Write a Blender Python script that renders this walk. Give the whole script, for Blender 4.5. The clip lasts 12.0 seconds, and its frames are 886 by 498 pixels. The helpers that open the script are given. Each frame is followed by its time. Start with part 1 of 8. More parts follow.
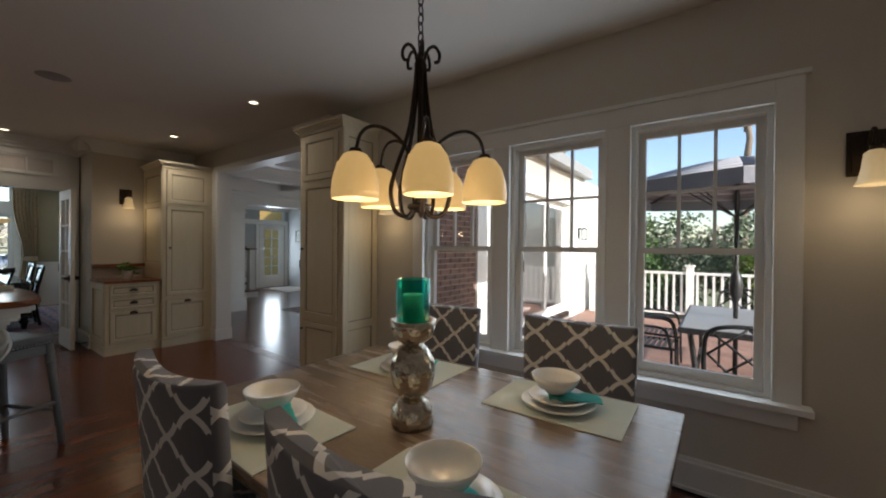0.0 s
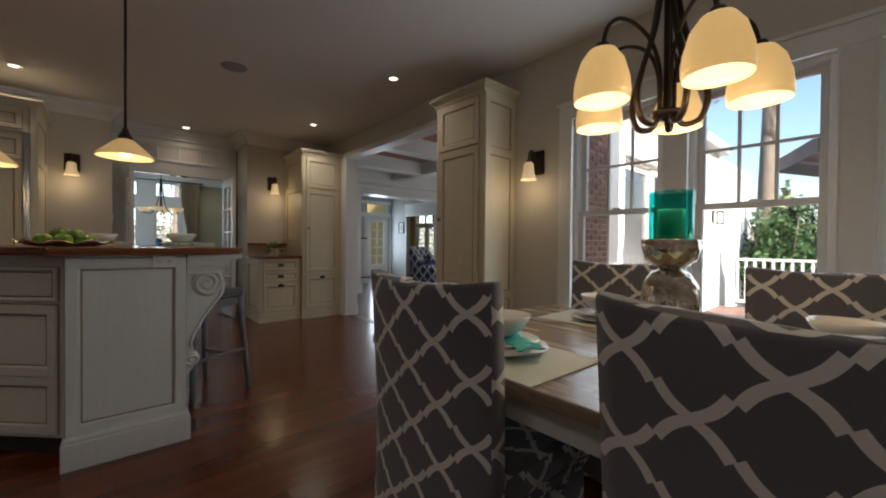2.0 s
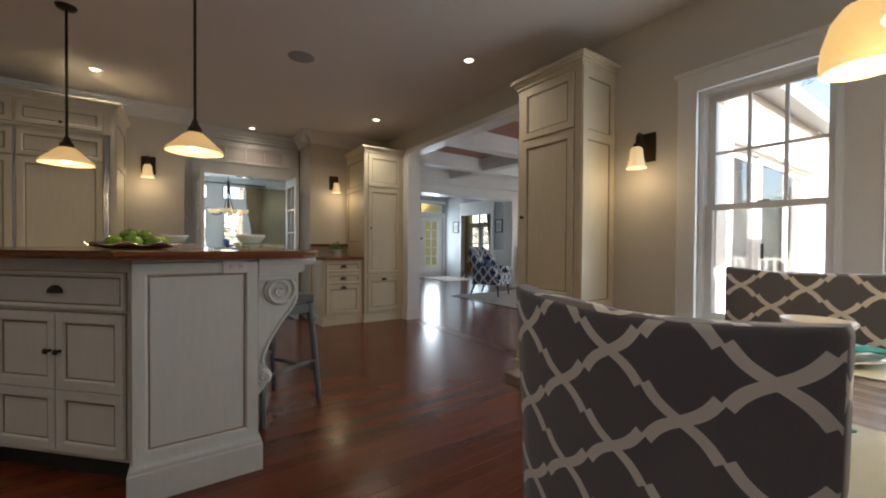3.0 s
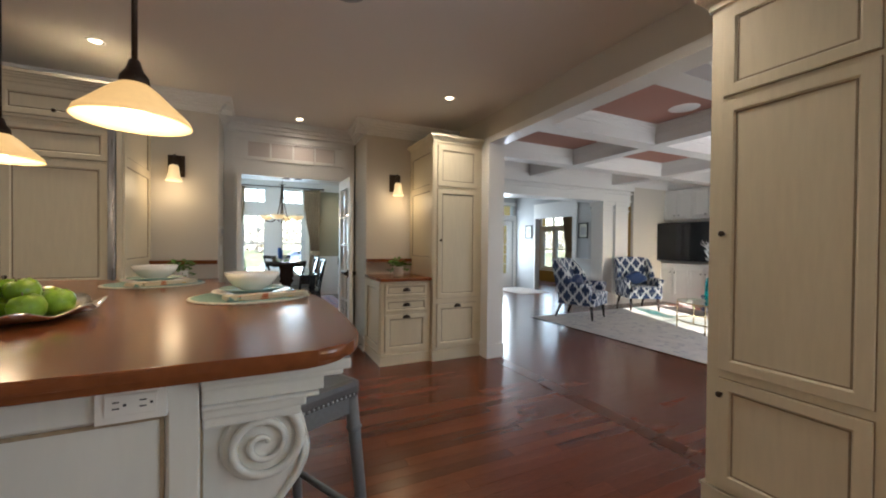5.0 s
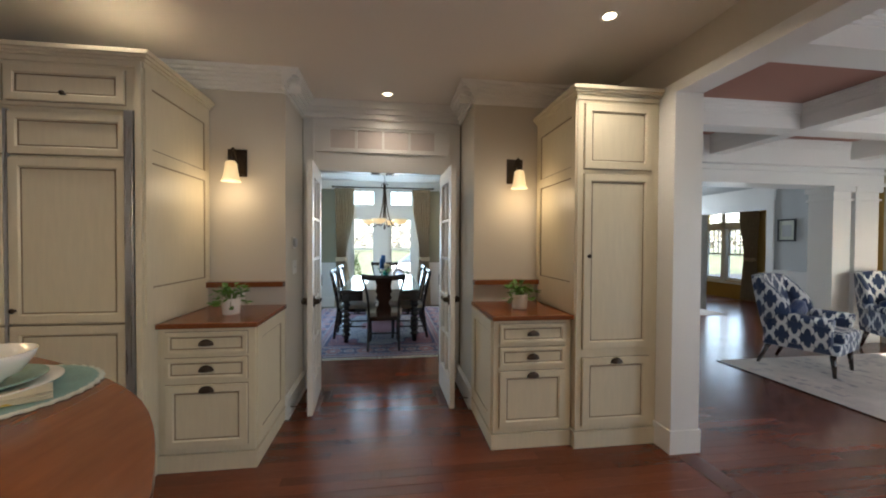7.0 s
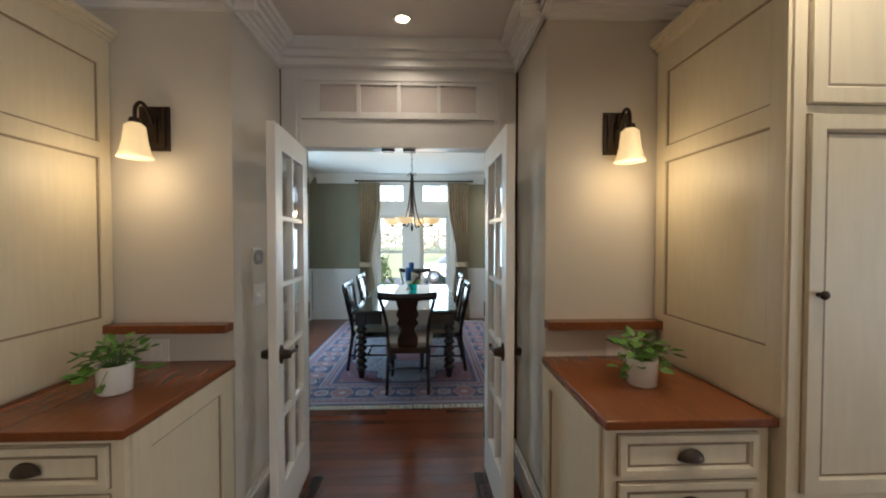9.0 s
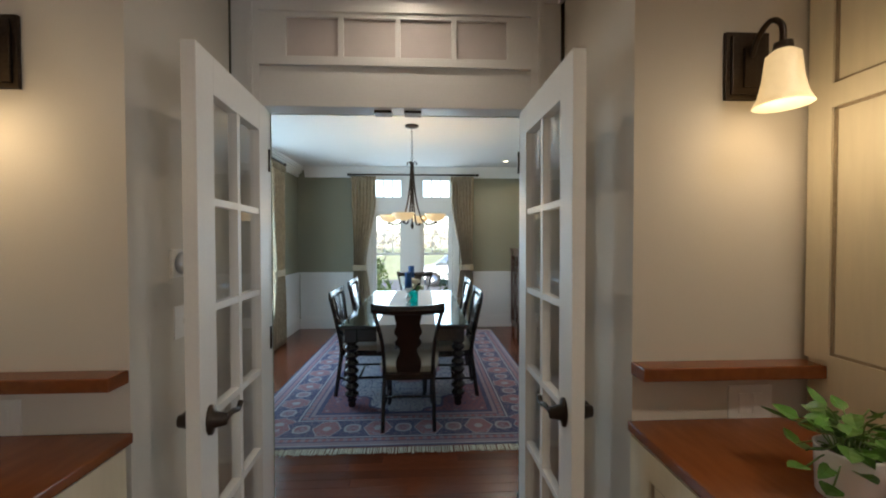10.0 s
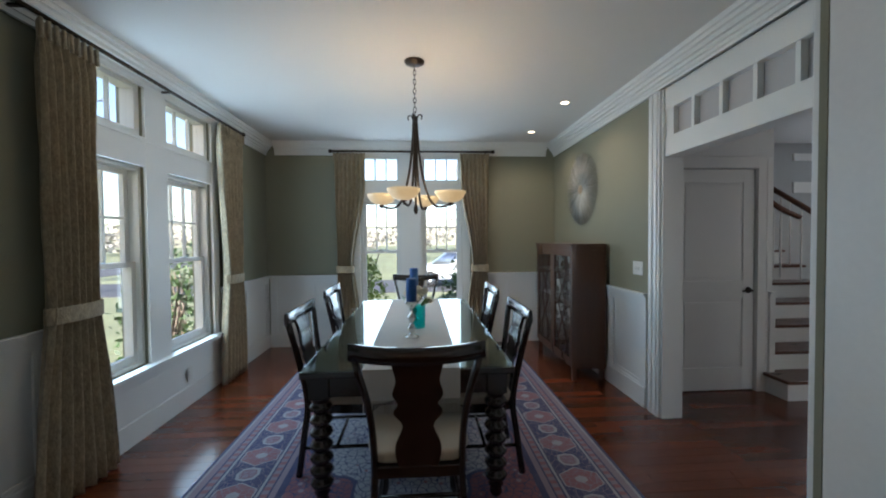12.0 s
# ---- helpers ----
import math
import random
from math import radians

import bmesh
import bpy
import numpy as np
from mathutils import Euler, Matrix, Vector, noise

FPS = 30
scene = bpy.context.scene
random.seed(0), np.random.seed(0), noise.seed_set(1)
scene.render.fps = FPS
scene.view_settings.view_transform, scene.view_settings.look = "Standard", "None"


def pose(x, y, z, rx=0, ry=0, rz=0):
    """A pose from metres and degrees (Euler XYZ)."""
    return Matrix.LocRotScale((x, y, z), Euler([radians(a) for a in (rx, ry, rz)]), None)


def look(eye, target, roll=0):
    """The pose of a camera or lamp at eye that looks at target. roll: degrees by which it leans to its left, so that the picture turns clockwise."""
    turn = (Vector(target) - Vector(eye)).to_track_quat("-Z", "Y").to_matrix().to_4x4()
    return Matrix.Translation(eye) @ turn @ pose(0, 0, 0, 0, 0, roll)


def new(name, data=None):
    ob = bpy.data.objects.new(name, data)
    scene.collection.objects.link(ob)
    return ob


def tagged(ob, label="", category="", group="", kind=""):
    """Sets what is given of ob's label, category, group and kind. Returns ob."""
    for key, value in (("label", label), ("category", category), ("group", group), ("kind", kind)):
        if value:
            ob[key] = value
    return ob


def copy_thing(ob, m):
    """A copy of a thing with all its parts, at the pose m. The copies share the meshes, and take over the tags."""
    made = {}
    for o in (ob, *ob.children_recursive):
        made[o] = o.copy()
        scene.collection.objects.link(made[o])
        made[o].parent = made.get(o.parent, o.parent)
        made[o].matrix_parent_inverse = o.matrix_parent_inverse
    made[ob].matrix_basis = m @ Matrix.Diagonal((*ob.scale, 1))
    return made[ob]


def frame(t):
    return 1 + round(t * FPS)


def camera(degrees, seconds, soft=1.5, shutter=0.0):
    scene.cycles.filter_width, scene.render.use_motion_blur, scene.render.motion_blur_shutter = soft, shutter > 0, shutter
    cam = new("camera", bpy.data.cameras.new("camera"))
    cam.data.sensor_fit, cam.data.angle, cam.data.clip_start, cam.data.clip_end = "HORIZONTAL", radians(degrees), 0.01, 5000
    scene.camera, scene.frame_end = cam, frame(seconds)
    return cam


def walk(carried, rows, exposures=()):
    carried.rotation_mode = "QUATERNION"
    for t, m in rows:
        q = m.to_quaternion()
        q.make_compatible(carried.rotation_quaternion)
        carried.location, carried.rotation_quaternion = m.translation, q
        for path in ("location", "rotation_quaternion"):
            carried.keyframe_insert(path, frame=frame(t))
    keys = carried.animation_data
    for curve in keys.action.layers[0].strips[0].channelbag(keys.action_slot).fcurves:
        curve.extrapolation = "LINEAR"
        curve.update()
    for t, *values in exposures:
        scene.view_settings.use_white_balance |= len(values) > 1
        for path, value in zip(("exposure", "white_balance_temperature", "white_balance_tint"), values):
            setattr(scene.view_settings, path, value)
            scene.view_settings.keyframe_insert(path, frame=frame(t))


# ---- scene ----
cam = camera(98.8, 12.0, soft=2.0)
PATH = [
    (0, (0.049, 0.034, 1.378), (-1.129, 1.65, 1.366), 0.5),
    (0.5, (-0.012, -0.008, 1.295), (-1.231, 1.577, 1.271), 0.2),
    (1, (-0.114, -0.067, 1.206), (-1.42, 1.447, 1.184), 0.3),
    (1.5, (-0.24, -0.154, 1.144), (-1.653, 1.262, 1.12), 0.3),
    (2, (-0.41, -0.208, 1.104), (-1.912, 1.112, 1.082), 0.5),
    (2.5, (-0.646, -0.197, 1.108), (-2.233, 1.02, 1.081), 0.4),
    (3, (-0.906, -0.185, 1.113), (-2.558, 0.942, 1.088), 0.4),
    (5, (-2.144, 0.224, 1.282), (-3.949, 1.085, 1.259), 0.5),
    (5.5, (-2.485, 0.371, 1.347), (-4.341, 1.115, 1.32), 0.4),
    (6, (-2.839, 0.469, 1.385), (-4.755, 1.042, 1.355), 0.4),
    (6.5, (-3.177, 0.562, 1.409), (-5.132, 0.984, 1.374), 0.4),
    (7, (-3.479, 0.647, 1.418), (-5.46, 0.922, 1.384), 0.3),
    (7.2, (-3.611, 0.666, 1.419), (-5.599, 0.878, 1.383), 0.3),
    (8.8, (-4.642, 0.777, 1.489), (-6.64, 0.851, 1.446), -0.1),
    (9, (-4.773, 0.765, 1.5), (-6.771, 0.842, 1.455), 0.0),
    (9.5, (-5.128, 0.747, 1.499), (-7.126, 0.831, 1.456), -0.1),
    (10, (-5.487, 0.698, 1.484), (-7.484, 0.791, 1.445), -0.1),
    (10.5, (-5.847, 0.638, 1.465), (-7.844, 0.743, 1.428), -0.5),
    (11, (-6.185, 0.632, 1.467), (-8.182, 0.739, 1.421), -0.5),
    (11.5, (-6.487, 0.588, 1.463), (-8.483, 0.704, 1.412), -0.4),
    (12, (-6.825, 0.578, 1.433), (-8.821, 0.702, 1.383), -0.5),
]
EXPOSURES = [(0.0, 0.8, 6250, 10), (1.5, 0.88, 6200, 10), (2.5, 1.42, 6200, 10), (3.2, 1.8, 6200, 10), (5.0, 2.22, 6150, 10), (6.5, 2.2, 6150, 10), (9.5, 2.05, 6200, 10), (10.5, 1.88, 6150, 11), (11.0, 1.84, 6100, 12), (12.0, 1.52, 6100, 13)]
walk(cam, [(t, look(eye, target, roll)) for t, eye, target, roll in PATH], EXPOSURES)

# ---- world and sun ----
SUN_WAY = Vector((-0.86, 0.33, -0.39)).normalized()
world = bpy.data.worlds.new("sky")
scene.world = world
world.use_nodes = True
wn = world.node_tree.nodes
sky = wn.new("ShaderNodeTexSky")
sky.sky_type, sky.sun_disc = "NISHITA", False
sky.sun_elevation = math.asin(-SUN_WAY.z)
sky.sun_rotation = math.atan2(-SUN_WAY.x, -SUN_WAY.y)
world.node_tree.links.new(sky.outputs[0], wn["Background"].inputs[0])
wn["Background"].inputs[1].default_value = 0.15
sun = new("sun", bpy.data.lights.new("sun", "SUN"))
sun.data.energy, sun.data.angle, sun.data.color = 4.3, radians(0.5), (1.0, 0.95, 0.87)
sun.matrix_world = look((0, 0, 30), Vector((0, 0, 30)) + SUN_WAY)

# ---- materials ----
WARM = (1.0, 0.74, 0.44)


def mat(name, color, rough=0.5, var=0.12, scale=3.0, fine=60.0, bump=0.05, metal=0.0, stretch=(1, 1, 1), coat=0.0, rand=0.0, sheen=0.0, coords="Object", trans=0.0):
    """Painted or natural surface: colour varied at two scales, with fine relief and uneven gloss."""
    m = bpy.data.materials.new(name)
    m.use_nodes = True
    nt = m.node_tree
    n, l = nt.nodes, nt.links
    b = n["Principled BSDF"]
    tc = n.new("ShaderNodeTexCoord")
    mp = n.new("ShaderNodeMapping")
    mp.inputs["Scale"].default_value = stretch
    l.new(tc.outputs[coords], mp.inputs[0])
    a, c = n.new("ShaderNodeTexNoise"), n.new("ShaderNodeTexNoise")
    a.inputs["Scale"].default_value, a.inputs["Detail"].default_value = scale, 4
    c.inputs["Scale"].default_value, c.inputs["Detail"].default_value = fine, 3
    l.new(mp.outputs[0], a.inputs[0]), l.new(mp.outputs[0], c.inputs[0])
    add = n.new("ShaderNodeMath")
    add.operation = "ADD"
    l.new(a.outputs[0], add.inputs[0]), l.new(c.outputs[0], add.inputs[1])
    rng = n.new("ShaderNodeMapRange")
    rng.inputs[1].default_value, rng.inputs[2].default_value = 0.6, 1.4
    rng.inputs[3].default_value, rng.inputs[4].default_value = 1 - var, 1 + var
    l.new(add.outputs[0], rng.inputs[0])
    val = rng.outputs[0]
    if rand:
        oi, isl = n.new("ShaderNodeObjectInfo"), n.new("ShaderNodeNewGeometry")
        sm = n.new("ShaderNodeMath")
        sm.operation = "ADD"
        l.new(oi.outputs["Random"], sm.inputs[0]), l.new(isl.outputs["Random Per Island"], sm.inputs[1])
        fr = n.new("ShaderNodeMath")
        fr.operation = "FRACT"
        l.new(sm.outputs[0], fr.inputs[0])
        r2 = n.new("ShaderNodeMapRange")
        r2.inputs[3].default_value, r2.inputs[4].default_value = 1 - rand, 1 + rand
        l.new(fr.outputs[0], r2.inputs[0])
        mu = n.new("ShaderNodeMath")
        mu.operation = "MULTIPLY"
        l.new(val, mu.inputs[0]), l.new(r2.outputs[0], mu.inputs[1])
        val = mu.outputs[0]
    vm = n.new("ShaderNodeVectorMath")
    vm.operation = "SCALE"
    vm.inputs[0].default_value = color[:3]
    l.new(val, vm.inputs["Scale"])
    l.new(vm.outputs[0], b.inputs["Base Color"])
    rr = n.new("ShaderNodeMapRange")
    rr.inputs[1].default_value, rr.inputs[2].default_value = 0.3, 0.7
    rr.inputs[3].default_value, rr.inputs[4].default_value = max(0.02, rough * 0.85), min(1, rough * 1.15)
    l.new(a.outputs[0], rr.inputs[0])
    l.new(rr.outputs[0], b.inputs["Roughness"])
    b.inputs["Metallic"].default_value = metal
    b.inputs["Coat Weight"].default_value, b.inputs["Coat Roughness"].default_value = coat, 0.12
    b.inputs["Sheen Weight"].default_value = sheen
    b.inputs["Transmission Weight"].default_value = trans
    if bump:
        bp = n.new("ShaderNodeBump")
        bp.inputs["Strength"].default_value, bp.inputs["Distance"].default_value = bump, 0.01
        l.new(c.outputs[0], bp.inputs["Height"])
        l.new(bp.outputs[0], b.inputs["Normal"])
    return m


def tools(m):
    nt = m.node_tree

    def node(kind, op=None, **values):
        x = nt.nodes.new("ShaderNode" + kind)
        if op:
            x.operation = op
        for k, v in values.items():
            s = x.inputs[int(k[1:])]
            if isinstance(v, bpy.types.NodeSocket):
                nt.links.new(v, s)
            else:
                s.default_value = v
        return x.outputs[0]

    return node, nt.nodes["Principled BSDF"], nt


def base_of(m):
    return m.node_tree.nodes["Principled BSDF"].inputs["Base Color"]


def trellis(name, ground, line, pu, pv, width, wavy):
    """Woven cloth with a printed lattice of curved diagonals, in metres on the UV map."""
    m = mat(name, ground, 0.85, 0.15, 4, 500, 0.25, sheen=0.3)
    node, b, nt = tools(m)
    uv = nt.nodes.new("ShaderNodeTexCoord").outputs["UV"]
    sep = nt.nodes.new("ShaderNodeSeparateXYZ")
    nt.links.new(uv, sep.inputs[0])
    u = node("Math", "DIVIDE", _0=sep.outputs[0], _1=pu)
    v = node("Math", "DIVIDE", _0=sep.outputs[1], _1=pv)
    s, d = node("Math", "ADD", _0=u, _1=v), node("Math", "SUBTRACT", _0=u, _1=v)
    dist = []
    for p, q in ((s, d), (d, s)):
        w = node("Math", "MULTIPLY", _0=node("Math", "SINE", _0=node("Math", "MULTIPLY", _0=q, _1=2 * math.pi)), _1=wavy)
        saw = node("Math", "SUBTRACT", _0=node("Math", "FRACT", _0=q), _1=0.5)
        w = node("Math", "ADD", _0=w, _1=node("Math", "MULTIPLY", _0=saw, _1=wavy * 2.2))
        f = node("Math", "FRACT", _0=node("Math", "ADD", _0=p, _1=w))
        dist.append(node("Math", "ABSOLUTE", _0=node("Math", "SUBTRACT", _0=f, _1=0.5)))
    near = node("Math", "MINIMUM", _0=dist[0], _1=dist[1])
    is_line = node("Math", "LESS_THAN", _0=near, _1=width)
    mix = nt.nodes.new("ShaderNodeMix")
    mix.data_type = "RGBA"
    nt.links.new(is_line, mix.inputs[0])
    nt.links.new(b.inputs["Base Color"].links[0].from_socket, mix.inputs[6])
    mix.inputs[7].default_value = (*line, 1)
    nt.links.new(mix.outputs[2], b.inputs["Base Color"])
    return m


def glass(name, tint=(1, 1, 1), gloss=0.03, rough=0.0):
    m = bpy.data.materials.new(name)
    m.use_nodes = True
    n, l = m.node_tree.nodes, m.node_tree.links
    n.remove(n["Principled BSDF"])
    tr, gl, mx, fr = n.new("ShaderNodeBsdfTransparent"), n.new("ShaderNodeBsdfGlossy"), n.new("ShaderNodeMixShader"), n.new("ShaderNodeLayerWeight")
    tr.inputs[0].default_value = (*tint, 1)
    gl.inputs["Roughness"].default_value = max(rough, gloss)
    fr.inputs[0].default_value = 0.5
    pw = n.new("ShaderNodeMath")
    pw.operation, pw.inputs[1].default_value = "POWER", 4.0
    l.new(fr.outputs["Facing"], pw.inputs[0])
    ad = n.new("ShaderNodeMath")
    ad.operation, ad.inputs[1].default_value, ad.inputs[2].default_value = "MULTIPLY_ADD", 0.8, 0.025
    l.new(pw.outputs[0], ad.inputs[0])
    l.new(ad.outputs[0], mx.inputs[0]), l.new(tr.outputs[0], mx.inputs[1]), l.new(gl.outputs[0], mx.inputs[2])
    l.new(mx.outputs[0], n["Material Output"].inputs[0])
    return m


def glow(name, color, strength, base=(0.8, 0.7, 0.5)):
    """Lit glass of a lamp shade."""
    m = mat(name, base, 0.35, 0.06, 8, 60, 0.02)
    b = m.node_tree.nodes["Principled BSDF"]
    b.inputs["Emission Color"].default_value = (*color, 1)
    b.inputs["Emission Strength"].default_value = strength
    return m


M_WALL = mat("cream_wall_paint", (0.62, 0.575, 0.50), 0.75, 0.03, 1.5, 220, 0.06)
M_CEIL = mat("ceiling_paint", (0.72, 0.675, 0.63), 0.85, 0.03, 1.0, 160, 0.05)
M_CEILW = mat("flat_white_ceiling_paint", (0.74, 0.72, 0.69), 0.9, 0.03, 1.0, 160, 0.05)
M_WHITE = mat("white_trim_paint", (0.80, 0.79, 0.76), 0.35, 0.03, 2, 90, 0.03)
M_OLIVE = mat("olive_wall_paint", (0.245, 0.235, 0.165), 0.7, 0.05, 1.5, 200, 0.06)
M_GREY = mat("grey_wall_paint", (0.44, 0.45, 0.45), 0.7, 0.04, 1.5, 200, 0.05)
M_GOLD = mat("ochre_wall_paint", (0.50, 0.32, 0.09), 0.7, 0.05, 1.5, 200, 0.05)
M_CORAL = mat("coral_ceiling_paint", (0.40, 0.21, 0.165), 0.8, 0.05, 1.5, 150, 0.05)
M_CAB = mat("glazed_cream_cabinet_paint", (0.70, 0.63, 0.47), 0.38, 0.06, 2.5, 50, 0.04, stretch=(1, 1, 0.12))
M_GLAZE = mat("brown_glaze", (0.30, 0.235, 0.155), 0.5, 0.25, 20, 90, 0.05)
M_ISL = mat("white_glazed_island_paint", (0.66, 0.66, 0.62), 0.4, 0.05, 2.5, 50, 0.04, stretch=(1, 1, 0.15))
M_CHERRY = mat("cherry_wood_top", (0.20, 0.062, 0.020), 0.19, 0.2, 1.1, 9, 0.0, stretch=(1, 5, 5), coat=0.0)
M_PLANK = mat("brazilian_cherry_plank", (0.135, 0.034, 0.013), 0.22, 0.24, 1.4, 22, 0.012, stretch=(7, 0.7, 1), coat=0.12, rand=0.27)
M_SUBFLOOR = mat("dark_joint", (0.02, 0.008, 0.004), 0.8)
M_TABLE = mat("grey_washed_oak", (0.235, 0.175, 0.125), 0.27, 0.22, 2.0, 26, 0.05, stretch=(1, 9, 9), coat=0.12)
M_STOOLW = mat("grey_painted_wood", (0.16, 0.165, 0.17), 0.45, 0.15, 6, 60, 0.05)
M_LEATHER = mat("grey_leather", (0.10, 0.098, 0.10), 0.45, 0.15, 8, 160, 0.15)
M_BRONZE = mat("dark_bronze", (0.055, 0.040, 0.030), 0.42, 0.3, 15, 120, 0.08, metal=0.75)
M_EBONY = mat("ebony_stained_wood", (0.022, 0.012, 0.009), 0.2, 0.3, 3, 40, 0.03, stretch=(1, 1, 0.2), coat=0.4)
M_CURIO = mat("walnut_stained_wood", (0.085, 0.032, 0.015), 0.3, 0.3, 2, 30, 0.04, stretch=(6, 6, 0.6), coat=0.2)
M_TREAD = mat("stair_tread_wood", (0.11, 0.035, 0.016), 0.3, 0.25, 2, 30, 0.03, stretch=(6, 1, 1))
M_SEATC = mat("beige_seat_cloth", (0.42, 0.36, 0.27), 0.9, 0.1, 6, 400, 0.2, sheen=0.2)
M_CURT = mat("sage_curtain_cloth", (0.40, 0.32, 0.21), 0.8, 0.34, 30, 90, 0.5, sheen=0.12, stretch=(1, 1, 0.55))
M_LINEN = mat("pale_mint_linen", (0.60, 0.63, 0.54), 0.9, 0.06, 8, 500, 0.3)
M_PORC = mat("white_porcelain", (0.80, 0.79, 0.75), 0.12, 0.02, 4, 40, 0.0)
M_SAGE = mat("sage_green_glaze", (0.27, 0.42, 0.36), 0.2, 0.1, 10, 80, 0.05)
M_TEAL = mat("teal_napkin_cloth", (0.07, 0.43, 0.38), 0.85, 0.2, 12, 300, 0.3)
M_AQUA = mat("aqua_woven_mat", (0.22, 0.36, 0.34), 0.85, 0.2, 18, 260, 0.35)
M_RUNNER = mat("ivory_table_runner", (0.60, 0.56, 0.52), 0.9, 0.06, 8, 420, 0.3)
M_MERC = mat("mercury_glass", (0.62, 0.56, 0.46), 0.14, 0.4, 22, 70, 0.35, metal=1.0)
node, mb, mnt = tools(M_MERC)
mv = mnt.nodes.new("ShaderNodeTexVoronoi")
mv.inputs["Scale"].default_value = 55
mnt.links.new(mnt.nodes.new("ShaderNodeTexCoord").outputs["Object"], mv.inputs[0])
mbp = mnt.nodes.new("ShaderNodeBump")
mbp.inputs["Strength"].default_value, mbp.inputs["Distance"].default_value = 0.6, 0.004
mnt.links.new(mv.outputs["Distance"], mbp.inputs["Height"])
mnt.links.new(mbp.outputs[0], mb.inputs["Normal"])
M_SILVER = mat("silver_metal", (0.72, 0.72, 0.70), 0.15, 0.1, 12, 60, 0.05, metal=1.0)
M_STEEL = mat("brushed_steel", (0.55, 0.57, 0.60), 0.3, 0.08, 4, 120, 0.04, metal=1.0, stretch=(20, 20, 1))
M_BLACK = mat("black_screen", (0.006, 0.006, 0.007), 0.12, 0.1, 3, 40, 0.0)
M_LEAF = mat("green_leaf", (0.10, 0.24, 0.035), 0.45, 0.35, 9, 60, 0.1, rand=0.35)
M_STEM = mat("plant_stem", (0.12, 0.20, 0.05), 0.6, 0.2)
M_SOIL = mat("potting_soil", (0.03, 0.02, 0.012), 0.95, 0.4, 30, 90, 0.4)
M_APPLE = mat("green_apple_skin", (0.19, 0.33, 0.03), 0.28, 0.25, 14, 90, 0.03, rand=0.15)
M_CANDLE = mat("ivory_candle_wax", (0.52, 0.55, 0.38), 0.5, 0.08, 6, 40, 0.03)
M_BLUEC = mat("blue_candle_wax", (0.02, 0.10, 0.32), 0.45, 0.08, 6, 40, 0.03)
M_NAVY = mat("navy_pillow_cloth", (0.008, 0.03, 0.11), 0.85, 0.2, 8, 300, 0.3, sheen=0.4)
M_RUGL = mat("pale_patterned_rug", (0.52, 0.47, 0.42), 0.95, 0.25, 5, 120, 0.4)
M_BRICK = mat("red_brick", (0.17, 0.10, 0.08), 0.85, 0.3, 12, 90, 0.3, rand=0.3)
M_MORTAR = mat("mortar", (0.42, 0.39, 0.35), 0.95, 0.15, 10, 120, 0.3)
M_SOOT = mat("sooty_firebox", (0.02, 0.018, 0.016), 0.9, 0.4, 8, 60, 0.2)
M_GRASS = mat("lawn", (0.26, 0.27, 0.14), 0.95, 0.45, 0.6, 30, 0.4)
M_ROAD = mat("asphalt", (0.09, 0.09, 0.095), 0.9, 0.2, 1, 40, 0.2)
M_DECK = mat("red_brown_deck_board", (0.30, 0.17, 0.125), 0.6, 0.25, 2, 30, 0.1, stretch=(1, 8, 1), rand=0.15)
M_IRON = mat("cast_iron_patio", (0.035, 0.035, 0.036), 0.45, 0.25, 12, 80, 0.1, metal=0.4)
M_STONE = mat("grey_tile_top", (0.30, 0.30, 0.30), 0.4, 0.2, 6, 60, 0.1)
M_BARK = mat("bark", (0.20, 0.155, 0.12), 0.9, 0.4, 8, 40, 0.5, stretch=(1, 1, 0.3))
M_BUSH = mat("evergreen_leaf", (0.055, 0.105, 0.03), 0.6, 0.45, 4, 40, 0.1, rand=0.45)
M_BUSH2 = mat("yellow_green_leaf", (0.19, 0.27, 0.045), 0.6, 0.4, 4, 40, 0.1, rand=0.4)
M_HEDGE = mat("grey_green_hedge_leaf", (0.15, 0.19, 0.11), 0.7, 0.3, 4, 40, 0.1, rand=0.4)
M_WOODS = mat("bare_woods", (0.36, 0.34, 0.30), 0.95, 0.4, 0.4, 4, 0.3)
M_PLASTIC = mat("white_plastic", (0.74, 0.72, 0.68), 0.35, 0.02)
# near-black: shade inside slots, vents and toe kicks put into colour; also wicks
M_HOLE = mat("recess_shade_and_wick_black", (0.02, 0.02, 0.02), 0.6)
M_CARP = mat("car_paint", (0.60, 0.63, 0.66), 0.2, 0.05, coat=0.8)
M_TYRE = mat("rubber", (0.02, 0.02, 0.02), 0.8)
M_FADED = mat("driftwood_grey", (0.45, 0.36, 0.25), 0.8, 0.35, 10, 60, 0.4, rand=0.3)
M_CHAIRC = trellis("charcoal_trellis_cloth", (0.135, 0.130, 0.148), (0.78, 0.76, 0.73), 0.215, 0.17, 0.066, 0.04)
M_NAVYC = trellis("navy_lattice_cloth", (0.018, 0.036, 0.095), (0.62, 0.62, 0.62), 0.22, 0.26, 0.11, 0.095)
M_GLASS = glass("window_glass")
M_TEALG = glass("teal_glass", (0.30, 0.84, 0.82), 0.05)
M_VASEG = glass("teal_bottle_glass", (0.18, 0.76, 0.76), 0.04)
M_CLEAR = glass("clear_table_glass", (0.9, 0.96, 0.94))
M_FROST = mat("frosted_transom_glass", (0.52, 0.50, 0.50), 0.08, 0.03, 2, 20, 0.0)
M_FROSTW = mat("pale_transom_glass", (0.66, 0.60, 0.57), 0.1, 0.03, 2, 20, 0.0)
M_SHADE = glow("amber_alabaster_shade", (1.0, 0.58, 0.20), 0.16, (0.75, 0.6, 0.35))
